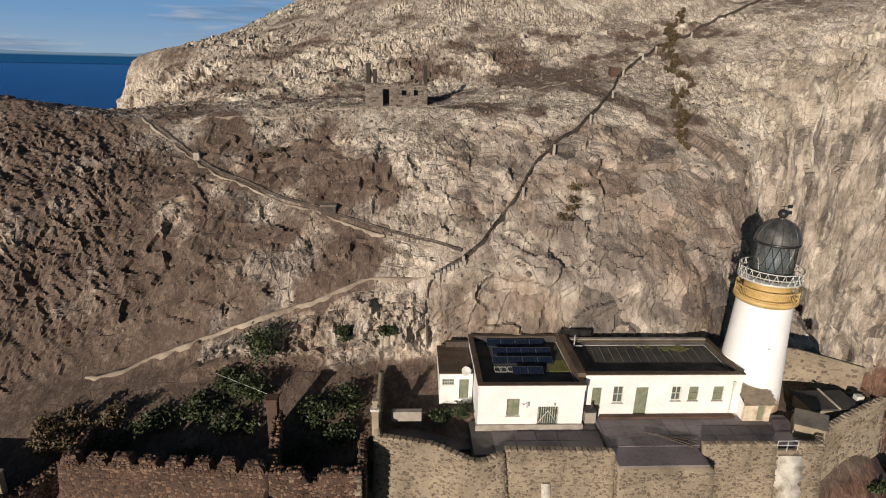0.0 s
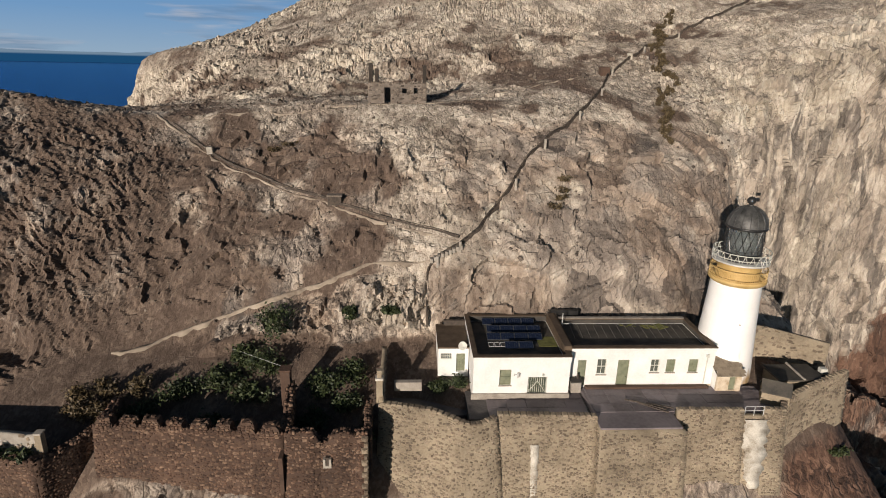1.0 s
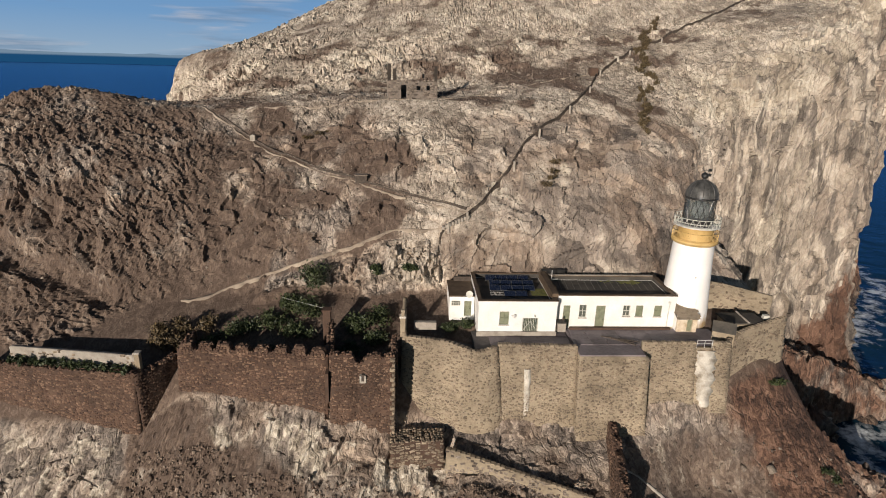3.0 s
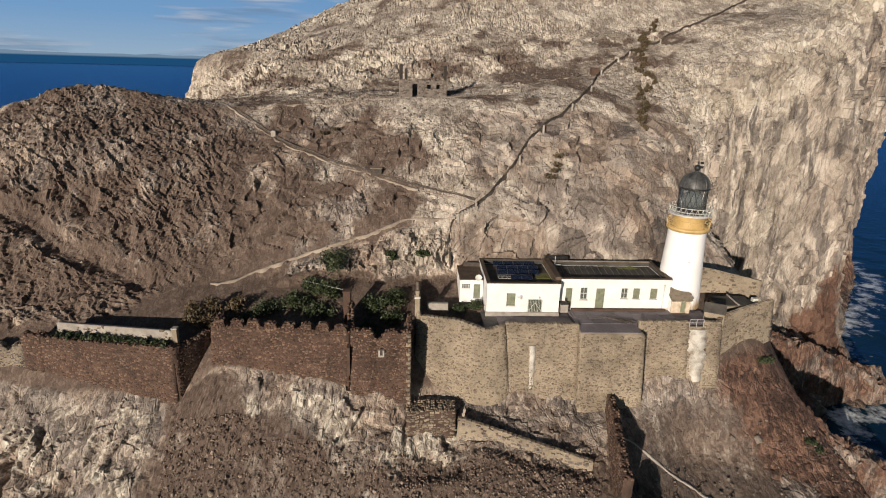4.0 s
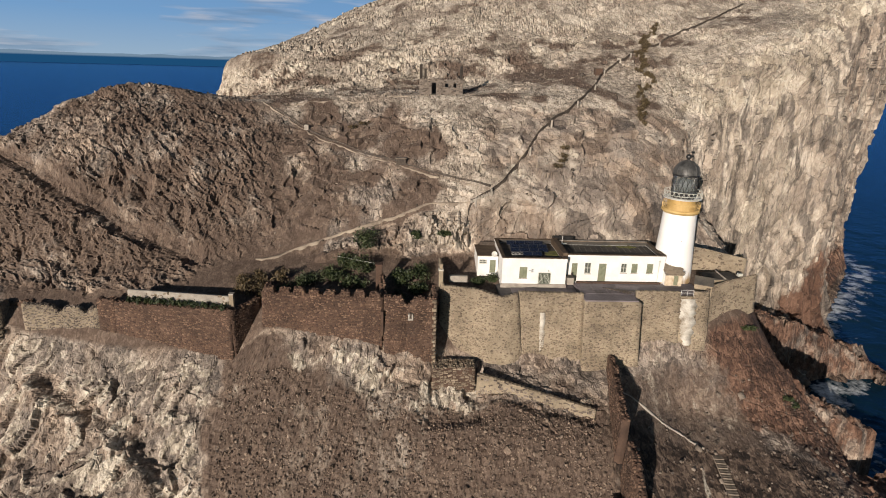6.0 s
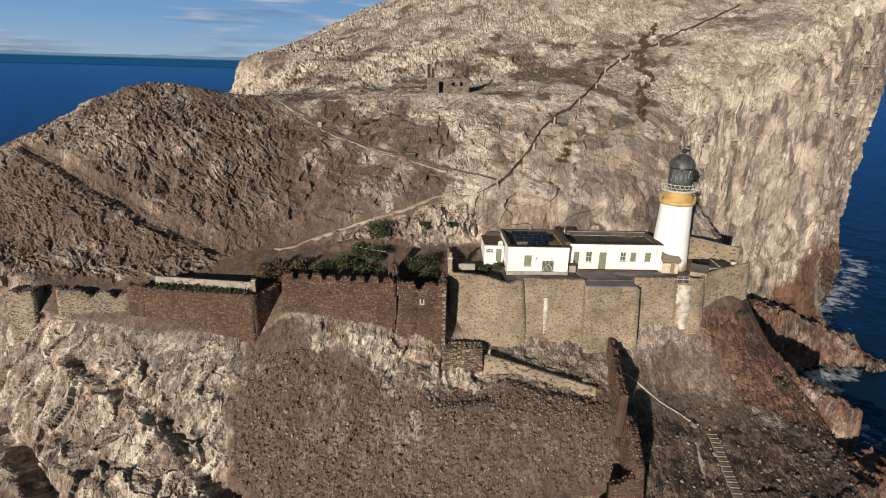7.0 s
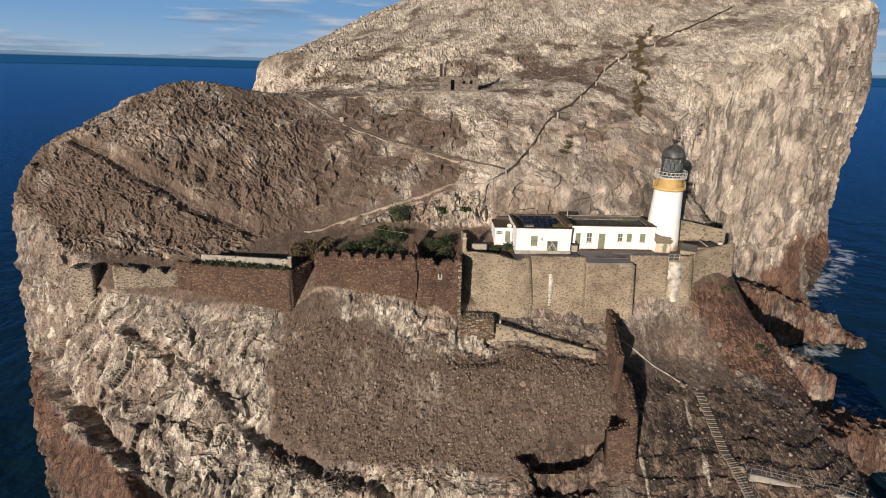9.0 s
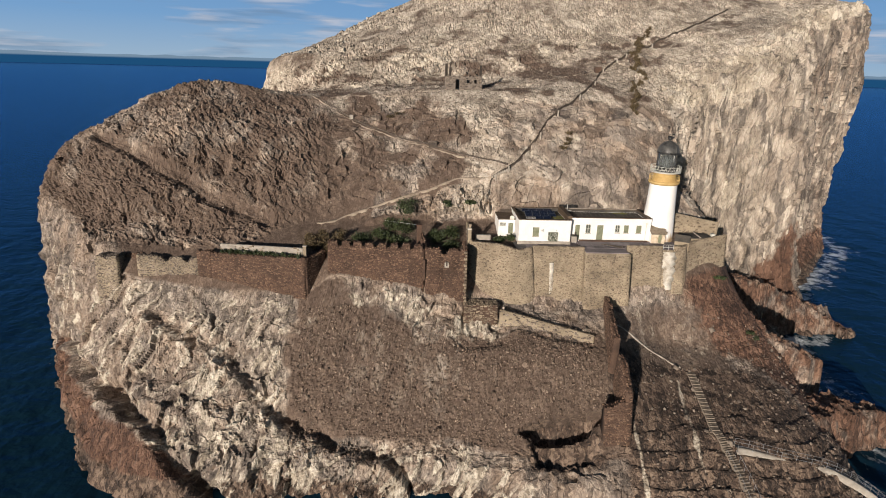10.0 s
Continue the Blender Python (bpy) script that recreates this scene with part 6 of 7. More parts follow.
rubble_wall("wall_upper", [(30.2, 6.6, 34.3), (33.0, 6.8, 33.8), (36.0, 5.8, 33.3), (38.6, 4.3, 33.0)], 29.0, thick=0.5, label="pale rubble wall behind the tower", pieces=40, seed=9, faces=("front",), mortar=M_TAN_MORTAR, stone=M_TAN_STONE, batter=0.5, cover=0.4)
rubble_wall("wall_side", [(-9.0, 6.8, 31.6), (-9.0, 1.5, 31.4), (-8.95, -1.9, 30.4)], 27.0, thick=0.5, label="mossy rubble wall at the side of the yard", seed=10, faces=("front", "back"), mortar=M_TAN_MORTAR, stone=M_GREY_STONE, batter=0.1, cover=0.6)

# white streaks on the tan walls: runs of limewash a little proud of the face
def streak(name, x0, x1, y_top, z0, z1, lean, label, seed):
    """A run of limewash with wavering edges that thins out downwards."""
    n = 40
    k = np.linspace(0, 1, n + 1)
    p = np.column_stack([k * 9, k * 0 + seed, k * 0])
    wob = (x1 - x0) * 0.22
    lf = x0 + wob * fbm(p, 3, seed) + (x1 - x0) * 0.3 * k ** 3
    rt = x1 + wob * fbm(p, 3, seed + 5) - (x1 - x0) * 0.3 * k ** 3
    z, y = z1 + (z0 - z1) * k, y_top - lean * k - 0.1
    verts = np.concatenate([np.column_stack(c) for c in ((lf, y, z), (rt, y, z), (rt, y + 0.3, z), (lf, y + 0.3, z))])
    m = n + 1
    quads = [(a * m + i, a * m + i + 1, c * m + i + 1, c * m + i) for i in range(n) for a, c in ((0, 1), (1, 2), (3, 0))]
    return tagged(raw_mesh(name, verts, quads, M_LIME_WASH, kind="structure"), label, "stain")


streak("trim_streak_middle", 5.0, 5.7, -4.68, 20.3, 27.6, 1.35, "white limewash streak down the retaining wall", 3)
streak("trim_streak_drain", 25.0, 27.2, -4.28, 23.2, 29.8, 1.35, "wide white streak below the drain", 4)
streak("trim_streak_drain_side", 23.9, 24.5, -4.28, 25.4, 28.4, 0.65, "thin white run beside the drain's streak", 6)
streak("trim_streak_end", 27.7, 28.2, -4.28, 25.0, 28.9, 0.8, "thin white run at the end of the terrace wall", 7)

# railing over the drain, in the gap of the wall
g = thing("guard_rail", "grey metal guard rail over the gap in the wall", "railing", 0, 0, 0)
for x in (25.0, 25.9, 26.8):
    part("post", rod(bmesh.new(), (x, -4.0, 30.0), (x, -4.0, 31.0), 0.035, 6), M_ALU, g)
for z in (30.98, 30.55):
    part("rail", rod(bmesh.new(), (25.0, -4.0, z), (26.8, -4.0, z), 0.035, 6), M_ALU, g)

# stone hut and roofed pit in the corner by the tower
hut = thing("stone_hut", "small tan stone hut with a dark felted roof", "hut", 0, 0, 0)
bm = bmesh.new()
hx, hy, hw, hd = 27.9, -1.7, 2.4, 1.8
v = [bm.verts.new(q) for q in ((0, 0, -1), (hw, 0, -1), (hw, hd, -1), (0, hd, -1), (0, 0, 0.75), (hw, 0, 0.75), (hw, hd, 0.75), (0, hd, 0.75), (0, hd / 2, 1.6), (hw, hd / 2, 1.6))]
for f in ((0, 1, 5, 4), (1, 2, 6, 9, 5), (2, 3, 7, 6), (3, 0, 4, 8, 7)):
    bm.faces.new([v[i] for i in f])
bmesh.ops.transform(bm, matrix=pose(hx, hy, 30.4, 0, 0, -28), verts=bm.verts[:])
part("wall", bm, M_TAN_MORTAR, hut)
for sgn in (0, 1):
    bm = bmesh.new()
    e, rdg = ((-0.12, 0.68), (hd / 2, 1.62)) if sgn == 0 else ((hd + 0.12, 0.68), (hd / 2, 1.62))
    a = [bm.verts.new(q) for q in ((-0.1, e[0], e[1]), (hw + 0.1, e[0], e[1]), (hw + 0.1, rdg[0], rdg[1]), (-0.1, rdg[0], rdg[1]), (-0.1, e[0], e[1] + 0.1), (hw + 0.1, e[0], e[1] + 0.1), (hw + 0.1, rdg[0], rdg[1] + 0.1), (-0.1, rdg[0], rdg[1] + 0.1))]
    for f in ((0, 3, 2, 1), (4, 5, 6, 7), (0, 1, 5, 4), (1, 2, 6, 5), (2, 3, 7, 6), (3, 0, 4, 7)):
        bm.faces.new([a[i] for i in f])
    bmesh.ops.transform(bm, matrix=pose(hx, hy, 30.4, 0, 0, -28), verts=bm.verts[:])
    part("roof_slope", bm, M_ROOF, hut)
shed = thing("lean_to_shed", "low dark-roofed lean-to in the walled corner", "shed", 0, 0, 0)
part("wall", bm_box(bmesh.new(), 31.2, 0.6, 29.2, 35.8, 3.4, 30.9), M_TAN_MORTAR, shed)
part("roof", bm_box(bmesh.new(), 31.0, 0.4, 30.9, 36.0, 3.6, 31.06), M_ROOF, shed)
part("gable_beam", rod(bmesh.new(), (33.6, 0.4, 31.12), (33.6, 3.5, 31.3), 0.12, 6), M_CONCRETE, shed)
box_ = thing("white_crate", "small white crate on a shed roof", "crate", 0, 0, 0)
soft_box("body", 36.4, 1.9, 30.9, 37.1, 2.5, 31.4, M_FRAME, box_)
soft_box("support", 36.2, 1.7, 29.0, 37.3, 2.7, 30.9, M_ROOF, box_)

# ---- the red fort walls ----
red = dict(mortar=M_RED_MORTAR, stone=M_RED_STONE, cover=0.86, size=(0.33, 0.21), loose=1.1)
R1 = rubble_wall("wall_battlement", [(-33.4, -4.6, 30.05), (-25.0, -5.2, 30.0), (-16.9, -6.0, 29.85)], [24.3, 23.5, 22.0], 1.2, 0.9, label="old red rubble battlement wall over the cliff", ragged=0.12, pieces=200, seed=11, faces=("front", "back", "start"), **red)
R2 = rubble_wall("wall_flanking", [(-16.7, -6.5, 30.3), (-14.2, -6.45, 30.45), (-13.9, -6.43, 29.3), (-13.2, -6.4, 29.2), (-12.9, -6.4, 30.2), (-11.4, -6.3, 30.1), (-11.1, -6.3, 29.4), (-10.9, -6.3, 30.0), (-9.7, -6.25, 30.3)], [21.0, 20.5, 20.5], 1.3, 1.0, label="broken red rubble wall end with a slit", ragged=0.2, pieces=120, seed=12, faces=("front", "end", "start"), **red)
# solid mortar strip set over the step for the dark crack
slit = part("crack_strip", bm_box(bmesh.new(), -17.1, -7.4, 25.0, -16.75, -6.0, 28.6), M_RED_MORTAR, R2)
fr = thing("slit_window", "pale dressed stone slit window in the red wall", "window", 0, 0, 0)
for a in ((-13.45, -12.75, 27.2, 27.42), (-13.45, -13.25, 27.42, 28.1), (-12.95, -12.75, 27.42, 28.1)):
    part("jamb", bm_box(bmesh.new(), a[0], -6.98, a[2], a[1], -6.3, a[3]), M_CONCRETE, fr)
# no hole behind: a solid dark block paints the slit's inner shade
part("opening", bm_box(bmesh.new(), -13.24, -6.9, 27.43, -12.96, -6.3, 28.2), M_DARK_WOOD, fr)
for i in range(16):
    z = 21.5 + i * 0.55
    ob = new("quoin", stone_set(M_TAN_STONE)[i % 8])
    ob.matrix_world = pose(-9.78 - (0.12 if i % 2 else 0), -6.45 - (30.3 - z) * 0.135, z, 0, 0, 0) @ Matrix.Diagonal((0.6 if i % 2 else 0.4, 0.35, 0.45, 1))
    ob.parent = R2
# merlons
line, way_, _ = along([(-33.4, -4.6, 30.0), (-25.0, -5.2, 29.95), (-16.9, -6.0, 29.85)], 0.1)
for i in range(8):
    k = int((i + 0.5) / 8 * (len(line) - 1))
    c = line[k]
    ang = math.degrees(math.atan2(way_[k][1], way_[k][0]))
    mer = thing_part("merlon", R1)
    w, hgt = 1.52 + random.uniform(-0.12, 0.12), 0.85 + random.uniform(-0.12, 0.1)
    bm = bmesh.new()
    tiers = [(-0.3, 1.0), (hgt * 0.35, random.uniform(0.9, 1.0)), (hgt * 0.65, random.uniform(0.8, 0.95)), (hgt * 0.86, random.uniform(0.6, 0.85)), (hgt + random.uniform(-0.15, 0.12), random.uniform(0.3, 0.6))]
    lean = random.uniform(-0.12, 0.12) * w
    rings = []
    for z, k in tiers:
        half_w, cx = w * k / 2, lean * (1 - k)
        rings.append([bm.verts.new((cx + sx * half_w + random.uniform(-0.05, 0.05), 0.42 + sy * (0.42 if k > 0.6 else 0.3), z)) for sx, sy in ((-1, -1), (1, -1), (1, 1), (-1, 1))])
    for lo, hi in zip(rings, rings[1:]):
        for j in range(4):
            bm.faces.new((lo[j], lo[(j + 1) % 4], hi[(j + 1) % 4], hi[j]))
    bm.faces.new(rings[-1])
    bmesh.ops.transform(bm, matrix=pose(*c, 0, 0, ang), verts=bm.verts[:])
    part("core", bm, M_RED_MORTAR, mer)
    for a in range(7):
        ob = new("stone", stone_set(M_RED_STONE)[random.randrange(8)])
        x = random.uniform(-0.42, 0.42) * w
        z = float(np.interp(2 * abs(x) / w, [k[1] for k in tiers[::-1]], [k[0] for k in tiers[::-1]]))
        ob.matrix_world = pose(*c, 0, 0, ang) @ pose(x, random.uniform(0.1, 0.7), min(z, hgt) - 0.02, random.uniform(-110, -70), random.uniform(-20, 20), random.uniform(-30, 30)) @ Matrix.Diagonal((random.uniform(0.25, 0.42), 0.26, random.uniform(0.25, 0.4), 1))
        ob.parent = mer
    for b_ in range(5):
        z = -0.2 + 0.22 * b_
        wide = w * float(np.interp(z + 0.1, [k[0] for k in tiers], [k[1] for k in tiers]))
        count = max(1, int(wide / 0.33))
        for a in range(count):
            if random.random() < 0.93 and z < hgt - 0.05:
                ob = new("stone", stone_set(M_RED_STONE)[random.randrange(8)])
                ob.matrix_world = pose(*c, 0, 0, ang) @ pose(-wide / 2 + wide * (a + 0.5) / count + random.uniform(-0.06, 0.06), -0.02, z + random.uniform(-0.04, 0.04), 0, random.uniform(-14, 14), 0) @ Matrix.Diagonal((wide / count * random.uniform(0.75, 1), 0.16, 0.22 * random.uniform(0.8, 1.2), 1))
                ob.parent = mer

rubble_wall("wall_battlement_return", [(-34.0, 0.5, 29.6), (-33.4, -4.5, 30.1)], 24.0, 0.3, 0.8, label="red rubble return of the battlement", ragged=0.2, seed=13, faces=("front",), **red)
rubble_wall("wall_west", [(-53.2, -4.7, 28.3), (-45.0, -6.3, 28.4), (-36.8, -7.6, 28.6)], [23.5, 22.0, 20.0], 0.5, 0.9, label="red rubble bastion wall over white rock", ragged=0.1, pieces=150, seed=14, faces=("front", "end"), **red)
rubble_wall("wall_west_return", [(-36.8, -7.6, 28.6), (-35.4, -5.2, 28.3), (-34.2, -2.5, 28.4)], [19.5, 21, 23], 0.4, 0.9, label="shaded return of the red bastion", ragged=0.2, seed=15, faces=("front",), **red)
rubble_wall("wall_pale", [(-52.0, -3.2, 29.55), (-37.4, -5.7, 29.75)], 27.0, 0.05, 0.55, label="pale mortared parapet along the garden strip", mortar=M_CONCRETE, stone=M_TAN_STONE, cover=0.12, seed=16, faces=("front",))
pp = thing("gate_pier", "tan stone gate pier at the end of the parapet", "pier", 0, 0, 0)
soft_box("shaft", -37.35, -6.1, 27.5, -36.8, -5.5, 30.2, M_TAN_MORTAR, pp)
soft_box("cap", -37.42, -6.17, 30.2, -36.73, -5.43, 30.35, M_CONCRETE, pp)
rubble_wall("wall_pier_west", [(-55.7, -4.3, 28.6), (-53.2, -4.7, 28.9)], 22.5, 0.4, 1.2, label="ruined red pier of the fort wall", ragged=0.5, pieces=30, seed=17, faces=("front", "start"), **red)
rubble_wall("wall_far", [(-66.2, -3.7, 27.5), (-62.2, -3.8, 27.3), (-61.9, -3.8, 26.5), (-60.9, -3.8, 26.5), (-60.6, -3.9, 27.2), (-58.4, -4.0, 27.1), (-58.1, -4.0, 26.4), (-57.2, -4.0, 26.4), (-56.9, -4.1, 27.2), (-55.7, -4.2, 27.2)], [20.5, 21.5, 22.0], 0.5, 0.8, label="weathered yellow-brown battlement wall", mortar=M_TAN_MORTAR, stone=M_GREY_STONE, cover=0.85, size=(0.34, 0.2), ragged=0.15, pieces=60, seed=18, faces=("front",))
rubble_wall("wall_far_tower", [(-73.2, -3.9, 27.1), (-69.4, -4.1, 27.3)], 18.5, 0.5, 2.5, label="ruined round-ended tower of the fort wall", mortar=M_TAN_MORTAR, stone=M_GREY_STONE, cover=0.85, size=(0.34, 0.2), ragged=0.3, pieces=60, seed=19, faces=("front", "end"))
rubble_wall("wall_far_gap", [(-69.2, -1.6, 26.9), (-66.2, -1.8, 27.2)], 19.0, 0.5, 0.8, label="set-back length of ruined wall in shade", mortar=M_RED_MORTAR, stone=M_RED_STONE, cover=0.8, ragged=0.3, seed=20, faces=("front",))
rubble_wall("wall_garden", [(-17.9, 0.6, 31.2), (-17.5, -2.5, 30.6), (-17.2, -5.6, 30.0)], 26.5, 0.05, 0.8, label="rough cross wall dividing the fort garden", mortar=M_RED_MORTAR, stone=M_RED_STONE, cover=0.9, ragged=0.3, seed=21, faces=("front", "back", "start"))
ch = thing("garden_chimney", "broken stone chimney stack on the cross wall", "chimney", 0, 0, 0)
soft_box("shaft", -18.3, 0.0, 27.0, -17.4, 0.9, 32.5, M_RED_MORTAR, ch)
soft_box("cap", -18.4, -0.1, 32.5, -17.3, 1.0, 32.7, M_RED_STONE, ch)
rubble_wall("wall_garden_east", [(-10.2, -1.2, 30.3), (-10.0, -6.0, 30.0)], 26.0, 0.05, 0.6, label="ivied garden wall behind the red tower", mortar=M_RED_MORTAR, stone=M_RED_STONE, cover=0.8, ragged=0.3, seed=22, faces=("front", "back"))
gp = thing("gate_post", "square stone gate post with a white cap", "pier", 0, 0, 0)
soft_box("shaft", -9.2, -1.3, 29.5, -8.6, -0.7, 32.3, M_TAN_MORTAR, gp)
soft_box("cap", -9.28, -1.38, 32.3, -8.52, -0.62, 32.55, M_LIME_WASH, gp)
soft_box("cap", -9.15, -1.25, 33.0, -8.65, -0.75, 33.3, M_TAN_MORTAR, gp)
soft_box("neck", -9.1, -1.2, 32.55, -8.7, -0.8, 33.0, M_TAN_MORTAR, gp)
bn = soft_box("bench_wall", -7.6, 0.9, 29.8, -4.9, 1.5, 30.75, M_CONCRETE)
tagged(bn, "low whitewashed bench wall in the yard", "wall", kind="structure")
# low block below the red wall, and the ramp's parapet beside it
rubble_wall("wall_low_block", [(-10.0, -9.3, 21.3), (-4.2, -9.0, 21.2)], 16.0, 0.5, 2.4, label="squat brown rubble block below the fort wall", mortar=M_RED_MORTAR, stone=M_TAN_STONE, cover=0.85, ragged=0.1, pieces=80, seed=23, faces=("front", "end"))
rubble_wall("wall_ramp", [(-4.0, -9.6, 20.7), (3.0, -12.0, 19.6), (10.8, -15.2, 18.7)], 15.5, 0.1, 0.45, label="pale stone parapet beside the ramp", mortar=M_TAN_MORTAR, stone=M_GREY_STONE, cover=0.5, coping=0.1, seed=24, faces=("front",))
rubble_wall("wall_spur", [(14.5, -6.8, 22.9), (14.0, -10.2, 22.4), (12.9, -15.5, 21.9), (12.0, -20.9, 21.3)], [17, 16, 13, 11], 0.4, 0.9, label="narrow red rubble spur wall running seaward", ragged=0.35, pieces=100, seed=25, faces=("front", "back"), **red)
rubble_wall("wall_spur_gate", [(12.3, -22.3, 19.6), (12.0, -25.8, 18.8), (11.9, -28.6, 16.5)], [10, 9, 8], 0.4, 0.9, label="lower broken length of the spur wall", ragged=0.5, seed=26, faces=("front", "back", "end"), **red)
rubble_wall("wall_spur_face", [(9.0, -28.8, 14.2), (12.8, -28.8, 15.4)], [5, 5], 2.0, 1.2, label="red rubble face at the end of the spur", ragged=0.4, pieces=40, seed=27, faces=("front", "end"), **red)

# ---- hillside: paths, the pipe line, chapel ----
def ribbon(name, pts, width, mat, label, category, lift=0.06, step=0.45, thick=0.5, side=0.0):
    p, d, _ = along([(x, y, 0) for x, y in pts], step)
    z = np.array([ground(x, y) for x, y, _ in p])
    zz = np.convolve(np.pad(z, 3, mode='edge'), np.ones(7) / 7, 'valid')
    z = np.maximum(zz, z - 0.05) + lift
    nrm = np.stack([-d[:, 1], d[:, 0]], -1)
    flat = np.column_stack([p[:, :2], p[:, 2] * 0])
    w = width * np.clip(0.9 + 1.5 * fbm(flat / 1.5, 3, 5), 0.12, 2.2)
    side = side + 0.4 * fbm(flat / 2.2, 3, 6)
    verts, m = [], len(p)
    for s_, dz in ((-0.5, -thick), (-0.5, 0), (0.5, 0), (0.5, -thick)):
        verts.append(np.column_stack([p[:, :2] + nrm * (w * s_ + side)[:, None], z + dz]))
    quads = [(a * m + i, a * m + i + 1, c * m + i + 1, c * m + i) for i in range(m - 1) for a, c in ((0, 1), (1, 2), (2, 3))]
    return tagged(raw_mesh(name, np.concatenate(verts), quads, mat, kind="structure"), label, category), np.column_stack([p[:, :2], z]), d


PIPE = [(-4.2, 9.6), (-4.3, 10.9), (-4.2, 12.0), (-3.5, 12.6), (-0.5, 13.7), (1.8, 15.1), (3.5, 17.6), (5.7, 19.8), (8.7, 24.5), (12.1, 28.0), (16.3, 32.2), (19.7, 36.5), (23.9, 43.8), (26.7, 50.2), (32.2, 55.9), (38.6, 62.6), (49.3, 69.9), (63.3, 79.8), (71.6, 88.0), (77.5, 92.5)]
ribbon("path_upper", UP, 0.45, M_PATH, "pale beaten footpath slanting across the slope", "path")
ribbon("path_lower", LOW, 0.6, M_PATH, "pale beaten footpath climbing from the yard", "path")
ribbon("path_bench", [(-39.1, 37.2), (-34.5, 39.2), (-26.0, 39.2), (-17.3, 38.6), (-10.4, 38.4), (-3.3, 38.4), (2.6, 42.0), (9.4, 44.5), (17.8, 48.1), (25.6, 51.1)], 0.45, M_PATH, "faint trodden path along the bench", "path", 0.06)


def dyke(name, pts, width, high, label, mat=M_GREY_STONE, step=0.55, seed=1):
    """A low dry-stone dyke that follows the ground: a core with stones on it."""
    r = random.Random(seed)
    p, d, _ = along([(x, y, 0) for x, y in pts], step)
    z = np.array([ground(x, y) for x, y, _ in p])
    z = np.convolve(np.pad(z, 2, mode='edge'), np.ones(5) / 5, 'valid')
    nrm = np.stack([-d[:, 1], d[:, 0]], -1)
    m = len(p)
    verts = np.concatenate([np.column_stack([p[:, :2] + nrm * (width * s_), z + dz]) for s_, dz in ((-0.5, -0.6), (-0.42, high), (0.42, high), (0.5, -0.6))])
    quads = [(a * m + i, a * m + i + 1, c * m + i + 1, c * m + i) for i in range(m - 1) for a, c in ((0, 1), (1, 2), (2, 3))]
    quads += [(0, m, 2 * m, 3 * m), (m - 1, 4 * m - 1, 3 * m - 1, 2 * m - 1)]
    w = raw_mesh(name, verts, quads, M_DARK_WOOD, label=label, kind="structure")
    tagged(w, category="wall")
    for i in range(m - 1):
        ob = new("stone", stone_set(mat)[r.randrange(8)])
        c = (p[i] + p[i + 1]) / 2
        ob.matrix_world = pose(c[0], c[1], (z[i] + z[i + 1]) / 2 + high, r.uniform(-15, 15), math.degrees(-math.atan2(z[i + 1] - z[i], step)), math.degrees(math.atan2(d[i][1], d[i][0]))) @ Matrix.Diagonal((step * 1.05, width * 1.1, high * 0.5, 1))
        ob.parent = w
    return w, np.column_stack([p[:, :2], z])


_, pl = dyke("wall_pipe_line", PIPE, 0.2, 0.38, "dark stone-cased pipe line running up the hill", M_PIPE_STONE, seed=3)
dyke("wall_path_upper", [(x + 0.1, y + 0.5) for x, y in UP[1:]], 0.2, 0.2, "low dry-stone dyke above the footpath", seed=4)
for k, (i, hgt) in enumerate(((6, 1.0), (11, 0.9), (30, 1.0), (44, 0.9), (60, 0.8), (78, 0.8), (96, 1.0), (118, 0.9), (140, 0.9))):
    if i < len(pl):
        st = thing("marker_post", "short pale stone post beside the pipe line", "post", 0, 0, 0, "posts along the pipe line")
        x, y, z = pl[i]
        bm = bm_box(bmesh.new(), x + 0.3, y - 0.5, z - 0.5, x + 0.6, y - 0.2, z + hgt)
        bmesh.ops.bevel(bm, geom=bm.edges[:], offset=0.05, segments=1, affect='EDGES')
        part("shaft", bm, M_CONCRETE, st)
# steps between the two paths
hs = thing("hill_steps", "short flight of pale stone steps on the hillside", "steps", 0, 0, 0)
for i in range(9):
    x, y = -3.9 + i * 0.42, 12.9 + i * 0.11
    soft_box("tread", x, y - 0.75, ground(x, y) - 0.3, x + 0.34, y + 0.05, ground(x, y) + 0.2, M_CONCRETE, hs)


def block_on_hill(name, x, y, w, d, h, mat, label, category, cap=None):
    t = thing(name, label, category, 0, 0, 0)
    z = ground(x, y)
    soft_box("body", x - w / 2, y - d / 2, z - 0.8, x + w / 2, y + d / 2, z + h, mat, t, bevel=0.06)
    if cap:
        soft_box("cap", x - w / 2 - 0.1, y - d / 2 - 0.1, z + h, x + w / 2 + 0.1, y + d / 2 + 0.1, z + h + 0.18, cap, t, bevel=0.04)
    return t


block_on_hill("cistern", 26.2, 50.9, 1.6, 1.4, 1.2, M_RED_MORTAR, "small dark stone cistern beside the pipe line", "cistern", M_GREY_STONE)
block_on_hill("marker_cairn", 32.2, 56.2, 0.8, 0.8, 0.7, M_LIME_WASH, "whitewashed marker block on the hillside", "marker")
block_on_hill("path_shelter", -33.2, 30.9, 0.8, 0.7, 0.8, M_CONCRETE, "small pale stone block beside the path", "marker")
block_on_hill("well_head", -15.4, 21.0, 1.7, 1.0, 0.75, M_DARK_WOOD, "dark low well head where the path bends", "well", M_GREY_STONE)


